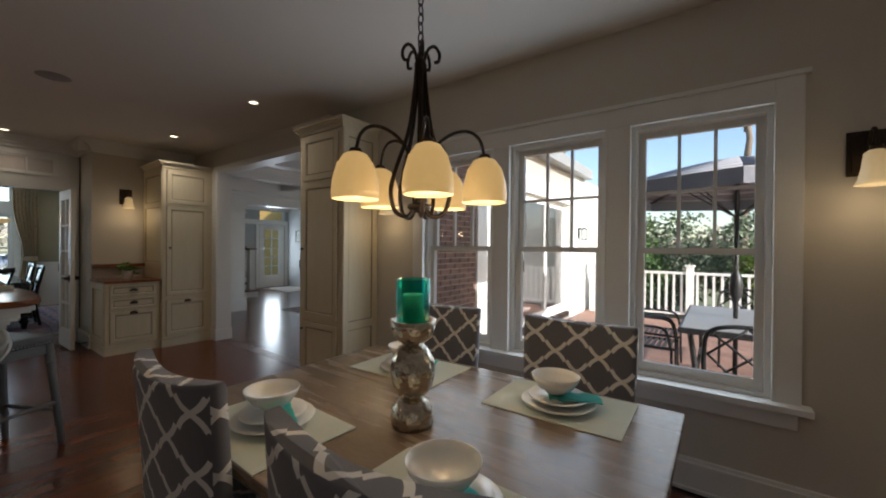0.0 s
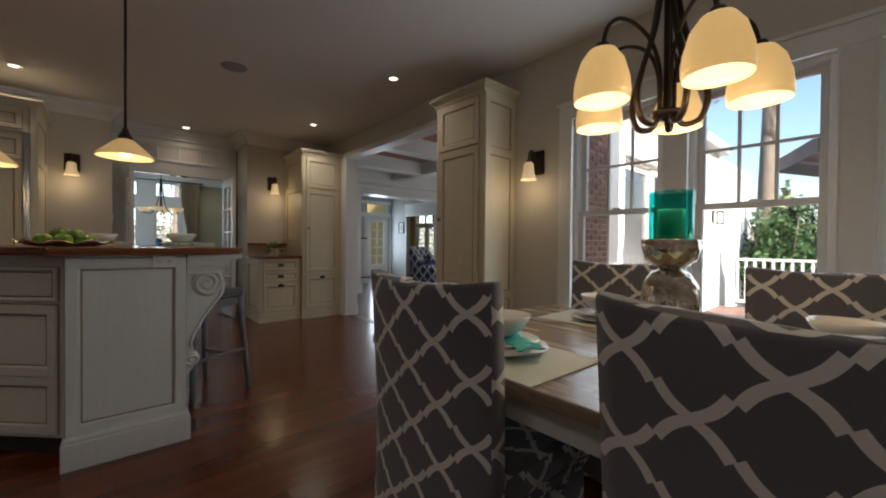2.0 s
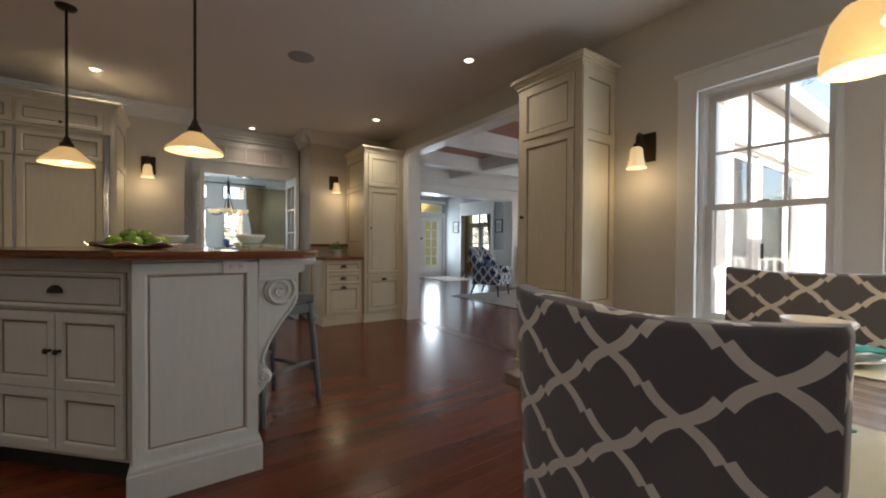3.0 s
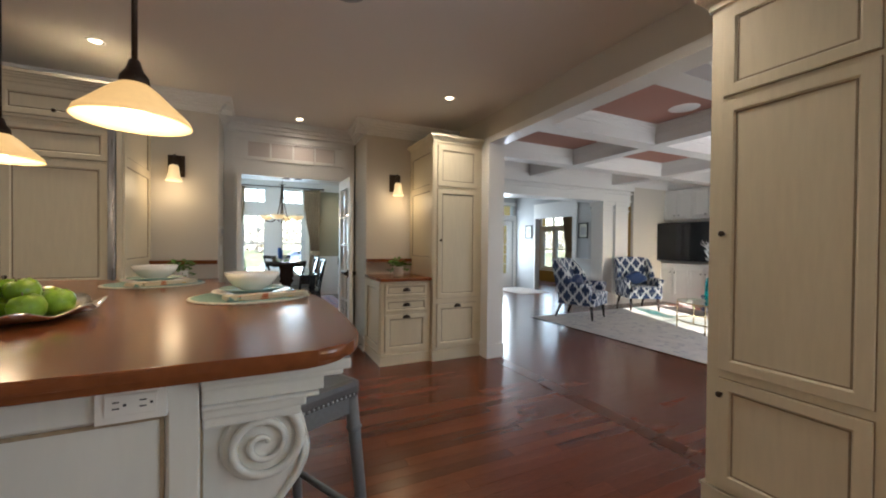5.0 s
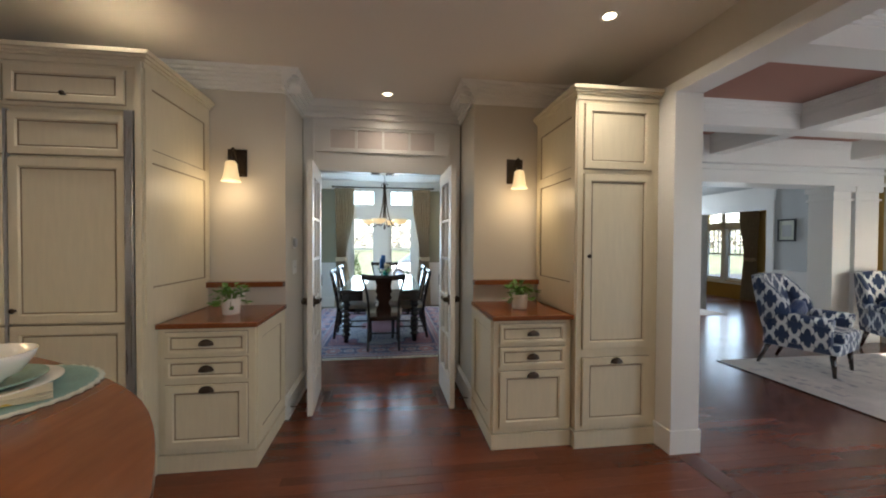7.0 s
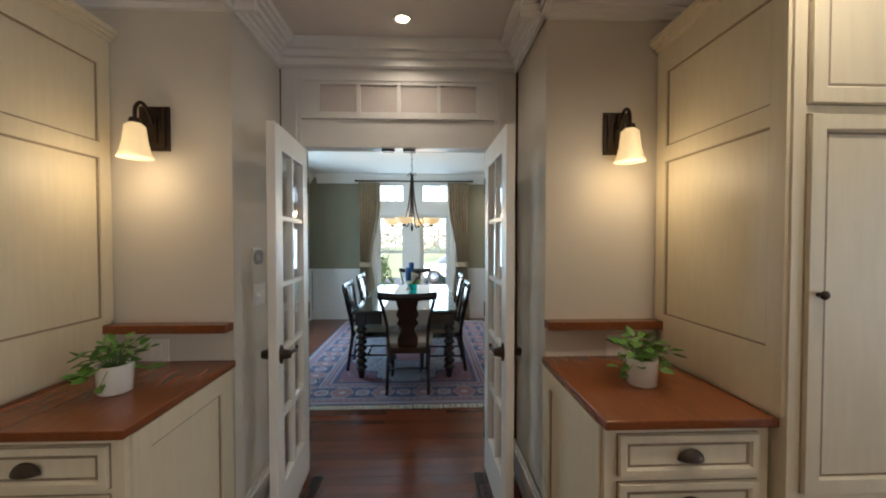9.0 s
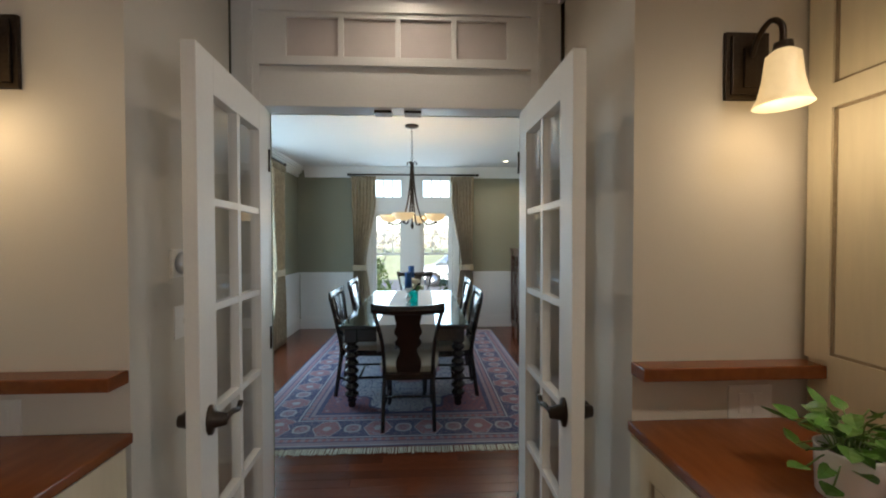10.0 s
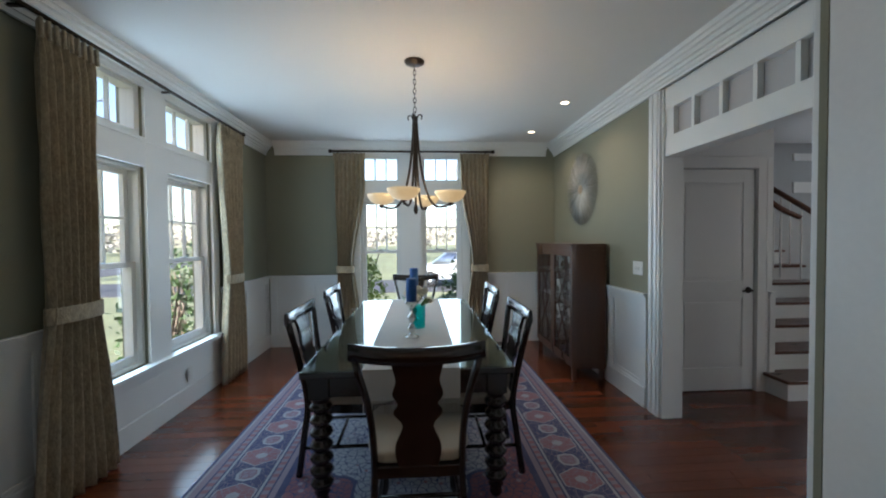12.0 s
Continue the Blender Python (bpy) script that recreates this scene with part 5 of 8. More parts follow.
for cx, cy, s in ((-0.455, 1.515, 1), (-1.22, 1.50, 1), (-1.20, 0.735, -1), (-0.46, 0.735, -1)):
    mt = tagged(part("placemat", box(-0.255, -0.175, 0, 0.255, 0.175, 0.004, 0.001), M_LINEN), "pale mint linen placemat on the table", "placemat", "placemats")
    mt.matrix_world = pose(cx, cy, 0.7605, 0, 0, random.uniform(-2, 2))
    plate("white dinner plate on a linen placemat", 0.138, (cx + 0.0, cy - 0.02 * s, 0.766), M_PORC)
    plate("white side plate on a larger plate", 0.112, (cx, cy - 0.02 * s, 0.786), M_PORC)
    cloth("napkin", "crumpled teal napkin between plate and bowl", cx + 0.06, cy - 0.01 * s, 0.8015, 0.19, 0.085, 25 * s, M_TEAL, 0.006, "napkin")
    bowl("bowl", "white porcelain bowl on stacked plates", 0.092, 0.066, (cx - 0.01, cy - 0.02 * s, 0.815))

hc = thing("candle_holder", "silvered mercury glass candle holder with a teal hurricane", "candle holder", "", pose(-0.81, 1.04, 0.76))
part("foot", lathe([(0.0, 0), (0.072, 0), (0.076, 0.03), (0.07, 0.065), (0.045, 0.092), (0.028, 0.10), (0.0, 0.10)], 32), M_MERC, hc)
part("body", lathe([(0.028, 0.10), (0.05, 0.108), (0.07, 0.14), (0.078, 0.185), (0.072, 0.235), (0.05, 0.268), (0.03, 0.276)], 32, cap=False), M_MERC, hc)
part("cup", lathe([(0.03, 0.276), (0.04, 0.285), (0.066, 0.305), (0.078, 0.34), (0.080, 0.365), (0.074, 0.365), (0.06, 0.352), (0, 0.35)], 32, cap=False), M_MERC, hc)
hg = part("hurricane", lathe([(0.0, 0.352), (0.058, 0.352), (0.060, 0.505), (0.056, 0.507), (0.054, 0.36), (0.0, 0.358)], 32, cap=False), M_TEALG, hc, "teal glass hurricane")
cn = part("candle", lathe([(0.0, 0.36), (0.037, 0.36), (0.037, 0.45), (0.033, 0.454), (0.0, 0.452)], 24), M_CANDLE, hc, "ivory pillar candle")
part("wick", lathe([(0.0015, 0.45), (0.0015, 0.463)], 6), M_HOLE, cn)

# chandelier over the breakfast table
CX, CY = -0.855, 1.122
cz = thing("chandelier", "dark iron chandelier with five lit amber glass shades", "chandelier", "", pose(CX, CY, 0))
part("canopy", lathe([(0.0, H - 0.001), (0.065, H - 0.001), (0.055, H - 0.02), (0.015, H - 0.035), (0, H - 0.035)], 24), M_BRONZE, cz)
z = H - 0.035
k = 0
while z > 2.13:
    lk = part("chain_link", tube([(0.011 * math.cos(a), 0, 0.021 * math.sin(a)) for a in [2 * math.pi * i / 12 for i in range(13)]], 0.0028, 6), M_BRONZE, cz)
    lk.matrix_local = pose(0, 0, z - 0.018, 0, 0, 90 * (k % 2))
    z -= 0.034
    k += 1
part("stem", lathe([(0.0, 1.50), (0.012, 1.505), (0.02, 1.52), (0.009, 1.54), (0.009, 2.0), (0.02, 2.03), (0.024, 2.05), (0.012, 2.08), (0.006, 2.12), (0, 2.12)], 14), M_BRONZE, cz)
part("lower_hub", lathe([(0.0, 1.505), (0.03, 1.51), (0.045, 1.52), (0.045, 1.532), (0.02, 1.54), (0, 1.54)], 20), M_BRONZE, cz)
for i in range(5):
    a = radians(-44 + 72 * i)
    c, s = math.cos(a), math.sin(a)
    R = 0.24

    def at(r, zz):
        return (r * c, r * s, zz)

    part("strap", tube(smooth_path([at(0.014, 2.05), at(0.022, 1.95), at(0.045, 1.80), at(0.092, 1.66), at(0.112, 1.575), at(0.095, 1.505), at(0.05, 1.488), at(0.022, 1.52)]), 0.0065, 8, 1.5), M_BRONZE, cz)
    part("scroll", tube(smooth_path([at(0.012, 2.05), at(0.025, 2.10), at(0.05, 2.115), at(0.07, 2.09), at(0.068, 2.06), at(0.052, 2.055)]), 0.006, 8), M_BRONZE, cz)
    ar = part("arm", tube(smooth_path([at(0.022, 1.54), at(0.026, 1.66), at(0.06, 1.745), at(0.12, 1.79), at(0.18, 1.797), at(0.222, 1.765), at(R, 1.70)]), 0.0065, 8), M_BRONZE, cz)
    sd = part("shade", lathe([(0.018, 0.0), (0.040, -0.010), (0.062, -0.042), (0.077, -0.095), (0.081, -0.135), (0.079, -0.162), (0.075, -0.162), (0.076, -0.135), (0.072, -0.095), (0.058, -0.047), (0.037, -0.016), (0.016, -0.006)], 32, (R * c, R * s, 1.70), cap=False), M_SHADEC, cz, "amber dome glass shade")
    part("shade_cap", lathe([(0.0, 0.012), (0.018, 0.010), (0.024, -0.004), (0, -0.004)], 16, (R * c, R * s, 1.702)), M_BRONZE, ar)
    part("bulb", lathe([(0.0, -0.03), (0.024, -0.06), (0.028, -0.085), (0.016, -0.11), (0.0, -0.115)], 14, (R * c, R * s, 1.70)), M_BULB, sd)

# ---- island things ----


def stool(m):
    s = thing("bar_stool", "grey painted bar stool with a nail-studded leather seat", "stool", "", m)
    part("seat", box(-0.22, -0.20, 0.70, 0.22, 0.20, 0.765, 0.022), M_LEATHER, s)
    part("seat_rail", boxes([(-0.205, -0.19, 0.64, 0.205, -0.165, 0.70), (-0.205, 0.165, 0.64, 0.205, 0.19, 0.70), (-0.205, -0.165, 0.64, -0.18, 0.165, 0.70), (0.18, -0.165, 0.64, 0.205, 0.165, 0.70)], 0.004), M_STOOLW, s)
    for x in (-1, 1):
        for y in (-1, 1):
            part("leg", tube([(x * 0.235, y * 0.225, 0), (x * 0.228, y * 0.218, 0.12), (x * 0.205, y * 0.19, 0.5), (x * 0.19, y * 0.175, 0.70)], 0.017, 12, r_end=0.026), M_STOOLW, s)
            part("leg_ring", lathe([(0.024, -0.012), (0.031, 0), (0.024, 0.012)], 14, (x * 0.199, y * 0.184, 0.58), cap=False), M_STOOLW, s)
    for y, zz in ((-1, 0.24), (1, 0.24)):
        part("stretcher", tube([(-0.225, y * 0.21, zz), (0.225, y * 0.21, zz)], 0.014, 8), M_STOOLW, s)
    for x in (-1, 1):
        part("stretcher", tube([(x * 0.222, -0.205, 0.30), (x * 0.222, 0.205, 0.30)], 0.014, 8), M_STOOLW, s)
    for i in range(22):
        for y in (-1, 1):
            part("stud", lathe([(0.0, 0.004), (0.004, 0.003), (0.0055, 0.0)], 8), M_STEEL, s).matrix_local = pose(-0.19 + 0.38 * i / 21, y * 0.2005, 0.715, 90 * y * -1 if y < 0 else -90)
    for i in range(18):
        for x in (-1, 1):
            part("stud", lathe([(0.0, 0.004), (0.004, 0.003), (0.0055, 0.0)], 8), M_STEEL, s).matrix_local = pose(x * 0.2205, -0.165 + 0.33 * i / 17, 0.715, 0, 90 * x)


stool(pose(-3.69, 0.29, 0, 0, 0, 28))

fz = 1.0745
tray = thing("fruit_tray", "ruffled silver tray of green apples on the island", "tray", "", pose(-3.56, -0.40, fz, 0, 0, 20))
rings = []
for r, zz, wv in ((0.02, 0.004, 0), (0.13, 0.004, 0), (0.17, 0.012, 0.002), (0.205, 0.030, 0.010), (0.202, 0.033, 0.010), (0.168, 0.016, 0.002), (0.12, 0.008, 0), (0.02, 0.008, 0)):
    rings.append([(r * 1.2 * math.cos(a) * (1 + wv * 3 * math.sin(9 * a)), r * math.sin(a) * (1 + wv * 3 * math.sin(9 * a)), zz + wv * math.sin(9 * a)) for a in [2 * math.pi * i / 72 for i in range(72)]])
part("dish", add_loft(bm_new(), rings), M_SILVER, tray)
random.seed(7)
for i in range(11):
    a = 2 * math.pi * i / 8
    r = 0.115 if i < 8 else 0.04
    z0 = 0.05 if i < 8 else 0.085
    ap = thing("apple", "green apple on the silver tray", "apple", "apples", pose(-3.56 + r * 1.05 * math.cos(a + i), -0.40 + r * 0.92 * math.sin(a + i), fz + z0 - 0.012, random.uniform(-20, 20), random.uniform(-20, 20), i * 40))
    part("fruit", lathe([(0.0, 0.022), (0.01, 0.027), (0.024, 0.029), (0.036, 0.015), (0.038, -0.005), (0.03, -0.026), (0.016, -0.036), (0.006, -0.034), (0.0, -0.031)], 18, cap=False), M_APPLE, ap)
    part("stalk", tube([(0, 0, 0.02), (0.003, 0, 0.04)], 0.0015, 6), M_BARK, ap)
M_FLORAL = mat("floral_napkin_cloth", (0.62, 0.58, 0.44), 0.9, 0.12, 30, 300, 0.25)
node, fb, fnt = tools(M_FLORAL)
vor = fnt.nodes.new("ShaderNodeTexVoronoi")
vor.inputs["Scale"].default_value = 34
fnt.links.new(fnt.nodes.new("ShaderNodeTexCoord").outputs["Object"], vor.inputs[0])
ramp = fnt.nodes.new("ShaderNodeValToRGB")
ramp.color_ramp.interpolation = "CONSTANT"
for pos, col in ((0.0, (0.62, 0.58, 0.44, 1)), (0.30, (0.50, 0.17, 0.08, 1)), (0.42, (0.62, 0.58, 0.44, 1)), (0.52, (0.16, 0.30, 0.27, 1)), (0.66, (0.60, 0.42, 0.10, 1)), (0.80, (0.62, 0.58, 0.44, 1))):
    el = ramp.color_ramp.elements.new(pos) if pos else ramp.color_ramp.elements[0]
    el.color = col
ramp.color_ramp.elements.remove(ramp.color_ramp.elements[-1])
fsep = fnt.nodes.new("ShaderNodeSeparateXYZ")
fnt.links.new(vor.outputs["Color"], fsep.inputs[0])
fnt.links.new(fsep.outputs[0], ramp.inputs[0])
fnt.links.new(ramp.outputs[0], fb.inputs["Base Color"])


def folded_napkin(x, y, z, w, d, rz):
    """A napkin folded into a long band of three soft layers."""
    bm = bm_new()
    for k in range(3):
        rings = []
        for i in range(15):
            u = -1 + 2 * i / 14
            sag = 0.0015 * math.sin(5 * u + k) + 0.001 * k
            h, dd = 0.0045, d / 2 * (1 - 0.05 * k)
            zz = 0.0048 * k + sag
            rings.append([(w / 2 * u, dd * c, zz + h * e) for c, e in ((-1, 0.3), (-0.97, 0.8), (-0.8, 1), (0.8, 1), (0.97, 0.8), (1, 0.3), (0.95, 0), (-0.95, 0))])
        add_loft(bm, rings)
    ob = tagged(part("napkin", bm, M_FLORAL), "folded cream napkin with a floral print on the placemat", "napkin", "napkins")
    ob.matrix_world = pose(x, y, z, 0, 0, rz)



for cx, cy, rz in ((-3.785, 0.188, -25), (-4.44, -0.25, -40)):
    pm = thing("round_placemat", "aqua woven oval placemat with a pale scalloped edge", "placemat", "placemats", pose(cx, cy, fz, 0, 0, rz))
    part("weave", lathe([(0.0, 0.0), (0.197, 0.0), (0.20, 0.003), (0.197, 0.006)] + [(0.18 - 0.012 * i, 0.006 + (0.0016 if i % 2 else 0)) for i in range(15)] + [(0, 0.006)], 56, cap=False), M_AQUA, pm)
    sc = [[(rr * math.cos(a) * (1 + 0.016 * math.sin(40 * a)), rr * math.sin(a) * (1 + 0.016 * math.sin(40 * a)), zz) for a in [2 * math.pi * i / 200 for i in range(200)]] for rr, zz in ((0.197, 0.0005), (0.207, 0.0005), (0.207, 0.004), (0.197, 0.0062))]
    part("scallop_edge", add_loft(bm_new(), sc, False), M_LINEN, pm)
    q = Matrix.Rotation(radians(rz), 3, "Z") @ Vector((-0.01, 0.03, 0))
    px, py = cx + q.x - 0.008, cy + q.y - 0.028
    plate("white dinner plate on the aqua placemat", 0.138, (px, py, fz + 0.007), M_PORC)
    plate("sage green salad plate under a white bowl", 0.112, (px, py, fz + 0.017), M_SAGE)
    bowl("bowl", "white flared bowl on a sage green plate", 0.095, 0.068, (px, py, fz + 0.0265))
    folded_napkin(cx + 0.11, cy + 0.055, fz + 0.009, 0.28, 0.072, 103 if rz > -30 else 128)


def potted_plant(x, y, z, seed):
    random.seed(seed)
    p = thing("potted_plant", "green ivy in a white ceramic pot on the worktop", "plant", "potted plants", pose(x, y, z))
    part("pot", lathe([(0.0, 0), (0.050, 0), (0.056, 0.004), (0.060, 0.105), (0.061, 0.11), (0.055, 0.11), (0.053, 0.09), (0, 0.088)], 28, cap=False), M_PORC, p)
    part("soil", lathe([(0.0, 0.094), (0.053, 0.092), (0.053, 0.085), (0, 0.085)], 20), M_SOIL, p)
    lf = bm_new()
    for i in range(58):
        a, el = random.uniform(0, 2 * math.pi), random.uniform(0.0, 1.25)
        ln = random.uniform(0.04, 0.115)
        tip = Vector((math.cos(a) * math.cos(el) * ln * 1.1, math.sin(a) * math.cos(el) * ln * 1.1, 0.10 + math.sin(el) * ln - (0.05 if el < 0.25 else 0) * ln / 0.1))
        part("stem", tube(smooth_path([(math.cos(a) * 0.02, math.sin(a) * 0.02, 0.09), tuple(Vector((0, 0, 0.12)) * 0.5 + tip * 0.55), tuple(tip)], 3), 0.0018, 5), M_STEM, p)
        w, h = random.uniform(0.024, 0.038), random.uniform(0.036, 0.06)
        bm = bm_new()
        out = [(0, 0), (0.5, 0.2), (0.55, 0.45), (0.3, 0.78), (0, 1)]
        l = [bm.verts.new((-u * w, v * h, 0.006 * u)) for u, v in out[1:4]]
        r = [bm.verts.new((u * w, v * h, 0.006 * u)) for u, v in out[1:4]]
        c0 = [bm.verts.new((0, v * h, -0.004 * math.sin(v * 3))) for v in (0, 0.2, 0.45, 0.78, 1)]
        for q in range(2):
            bm.faces.new((c0[q + 1], c0[q + 2], l[q + 1], l[q])), bm.faces.new((c0[q + 2], c0[q + 1], r[q], r[q + 1]))
        bm.faces.new((c0[0], c0[1], l[0])), bm.faces.new((c0[1], c0[0], r[0])), bm.faces.new((c0[3], c0[4], l[2])), bm.faces.new((c0[4], c0[3], r[2]))
        ob = part("leaf", bm, M_LEAF, p)
        ob.matrix_local = pose(tip.x, tip.y, tip.z, random.uniform(-35, 45), random.uniform(-30, 30), math.degrees(a) - 90 + random.uniform(-30, 30))


potted_plant(-6.27, 1.63, 0.918, 3), potted_plant(-6.27, -0.44, 0.918, 5)


def wall_plate(m, n, label, kind="socket"):
    w = thing("wall_" + kind, label, "switch" if kind == "switch" else "socket", "", m)
    part("plate", box(-0.036 * n, -0.005, -0.058, 0.036 * n, 0, 0.058, 0.002), M_PLASTIC, w)
    for i in range(n):
        x = (i - (n - 1) / 2) * 0.046
        part("toggle", box(x - 0.005, -0.014, -0.012, x + 0.005, -0.004, 0.012, 0.002) if kind == "switch" else box(x - 0.016, -0.007, -0.033, x + 0.016, -0.004, 0.033, 0.002), M_PLASTIC, w)


wall_plate(pose(-6.65, -0.56, 0.965, 0, 0, 90), 2, "white double wall socket above the worktop")
wall_plate(pose(-6.65, 1.735, 0.965, 0, 0, 90), 2, "white double wall socket above the worktop")
wall_plate(pose(-6.92, -0.18, 1.20, 0, 0, 180), 2, "white light switches beside the doors", "switch")
th = thing("thermostat", "small white and steel thermostat on the passage wall", "thermostat", "", pose(-6.88, -0.18, 1.41, 0, 0, 180))
part("base", box(-0.05, -0.012, -0.05, 0.05, 0, 0.05, 0.004), M_PLASTIC, th)
part("dial", turned(lathe([(0, 0), (0.04, 0), (0.038, 0.02), (0, 0.022)], 24), pose(0, -0.012, 0, 90)), M_STEEL, th)
sp = thing("ceiling_speaker", "round flush ceiling speaker with a pale grille", "speaker", "", pose(-4.39, 0.67, H))
part("grille", lathe([(0.0, -0.006), (0.095, -0.006), (0.11, -0.001), (0.11, 0)], 32, cap=False), mat("speaker_grille", (0.34, 0.32, 0.31), 0.8, 0.1, 8, 400, 0.3), sp)
for y, s in ((0.0, 0), (1.13, 0)):
    fv = thing("floor_vent", "wooden floor vent with slots in the planks", "vent", "floor vents", pose(-6.90, y, 0))
    part("frame", boxes([(-0.16, -0.055, 0, 0.16, -0.035, 0.004), (-0.16, 0.035, 0, 0.16, 0.055, 0.004), (-0.16, -0.035, 0, -0.14, 0.035, 0.004), (0.14, -0.035, 0, 0.16, 0.035, 0.004)]), M_TREAD, fv)
    part("dark_back", box(-0.14, -0.035, 0.0002, 0.14, 0.035, 0.001), M_HOLE, fv)
    for k in range(12):
        part("slat", box(-0.135 + 0.0235 * k, -0.035, 0.001, -0.125 + 0.0235 * k, 0.035, 0.004), M_TREAD, fv)
for y, s in ((-0.154, 1), (1.314, -1)):
    ds = thing("door_stopper", "small dark spring door stop on the baseboard", "door stop", "door stops", pose(-6.70, y, 0.07, -90 * s))
    part("rod", lathe([(0.008, 0), (0.005, 0.004), (0.005, 0.06), (0.009, 0.062), (0.009, 0.075), (0, 0.076)], 10), M_BRONZE, ds)

for y in (0.065, 1.085):
    fv = thing("floor_vent", "dark bronze slotted floor vent beside the glazed door", "floor vent", "floor vents", pose(-7.06, y, 0.0005))
    part("frame", boxes([(-0.12, -0.035, 0, 0.12, -0.028, 0.004), (-0.12, 0.028, 0, 0.12, 0.035, 0.004), (-0.12, -0.028, 0, -0.112, 0.028, 0.004), (0.112, -0.028, 0, 0.12, 0.028, 0.004)]), M_BRONZE, fv)
    part("backing", box(-0.112, -0.028, 0, 0.112, 0.028, 0.001), M_HOLE, fv)
    for k in range(12):
        part("slat", box(-0.103 + k * 0.018, -0.028, 0.001, -0.097 + k * 0.018, 0.028, 0.0035), M_BRONZE, fv)

# ---- dining room things ----


def persian(name):
    """Oriental rug: navy, rose and cream, with bordered bands measured on the UV map (metres, centred)."""
    m = mat(name, (0.30, 0.12, 0.12), 0.95, 0.3, 9, 160, 0.5)
    node, b, nt = tools(m)
    sep = nt.nodes.new("ShaderNodeSeparateXYZ")
    nt.links.new(nt.nodes.new("ShaderNodeTexCoord").outputs["UV"], sep.inputs[0])
    au, av = node("Math", "ABSOLUTE", _0=sep.outputs[0]), node("Math", "ABSOLUTE", _0=sep.outputs[1])
    d = node("Math", "MINIMUM", _0=node("Math", "SUBTRACT", _0=1.77, _1=au), _1=node("Math", "SUBTRACT", _0=1.28, _1=av))
    # fine figures in the field, mirrored on both axes
    comb = nt.nodes.new("ShaderNodeCombineXYZ")
    nt.links.new(au, comb.inputs[0]), nt.links.new(av, comb.inputs[1])
    vor = nt.nodes.new("ShaderNodeTexVoronoi")
    vor.inputs["Scale"].default_value = 12
    nt.links.new(comb.outputs[0], vor.inputs[0])
    vor2 = nt.nodes.new("ShaderNodeTexVoronoi")
    vor2.feature = "DISTANCE_TO_EDGE"
    vor2.inputs["Scale"].default_value = 24
    nt.links.new(comb.outputs[0], vor2.inputs[0])

    def mixed(f, a, c):
        x = nt.nodes.new("ShaderNodeMix")
        x.data_type = "RGBA"
        for s, v in ((x.inputs[0], f), (x.inputs[6], a), (x.inputs[7], c)):
            if isinstance(v, bpy.types.NodeSocket):
                nt.links.new(v, s)
            elif isinstance(v, tuple):
                s.default_value = (*v, 1)
            else:
                s.default_value = v
        return x.outputs[2]

    rose, navy, cream, pale, wine = (0.31, 0.135, 0.155), (0.045, 0.06, 0.15), (0.40, 0.40, 0.43), (0.29, 0.23, 0.28), (0.25, 0.095, 0.12)

    def less(x, v):
        return node("Math", "LESS_THAN", _0=x, _1=v)

    def times(x, v):
        return node("Math", "MULTIPLY", _0=x, _1=v)

    def plus(x, v):
        return node("Math", "ADD", _0=x, _1=v)

    vine, fleck = less(vor2.outputs["Distance"], 0.05), less(vor.outputs["Distance"], 0.22)
    # field: wine corners and an ivory medallion with dark vines
    lobed = plus(plus(times(au, 0.7), av), times(node("Math", "SINE", _0=times(plus(au, times(av, -1.0)), 14.0)), 0.05))
    corner = mixed(fleck, mixed(vine, wine, navy), pale)
    ivory = mixed(less(vor.outputs["Distance"], 0.14), mixed(vine, cream, navy), rose)
    field = mixed(less(lobed, 1.05), corner, navy)
    field = mixed(less(lobed, 1.02), field, ivory)
    field = mixed(less(lobed, 0.42), field, rose)
    # main border: rose medallions and pale stars in turn on navy
    du, dv = node("Math", "SUBTRACT", _0=1.77, _1=au), node("Math", "SUBTRACT", _0=1.28, _1=av)
    long_side = less(dv, du)
    along = plus(times(long_side, au), times(node("Math", "SUBTRACT", _0=1.0, _1=long_side), av))
    across = node("Math", "ABSOLUTE", _0=plus(d, -0.28))
    cell = node("Math", "ABSOLUTE", _0=times(plus(node("Math", "FRACT", _0=times(along, 2.5)), -0.5), 0.4))
    star = node("Math", "SUBTRACT", _0=0.2, _1=cell)
    flower = node("Math", "MAXIMUM", _0=plus(cell, times(across, 0.55)), _1=across)
    ray = plus(plus(star, across), times(node("Math", "MINIMUM", _0=star, _1=across), -0.7))
    border = mixed(less(vor2.outputs["Distance"], 0.028), navy, pale)
    border = mixed(less(flower, 0.118), border, cream)
    border = mixed(less(flower, 0.110), border, mixed(vine, rose, pale))
    border = mixed(less(flower, 0.035), border, cream)
    border = mixed(less(ray, 0.07), border, cream)
    border = mixed(less(ray, 0.052), border, mixed(vine, pale, wine))

    def band(lo, hi):
        return node("Math", "MULTIPLY", _0=node("Math", "GREATER_THAN", _0=d, _1=lo), _1=node("Math", "LESS_THAN", _0=d, _1=hi))

    col = mixed(band(-1, 0.56), field, border)
    guard = mixed(less(node("Math", "FRACT", _0=times(along, 16.0)), 0.45), pale, rose)
    for lo, hi, c in ((-1.0, 0.02, navy), (0.02, 0.035, cream), (0.035, 0.075, pale), (0.075, 0.085, navy), (0.085, 0.125, guard), (0.125, 0.135, navy), (0.135, 0.15, cream), (0.41, 0.425, cream), (0.425, 0.435, navy), (0.435, 0.475, guard), (0.475, 0.485, navy), (0.485, 0.52, pale), (0.52, 0.56, navy)):
        col = mixed(band(lo, hi), col, c)
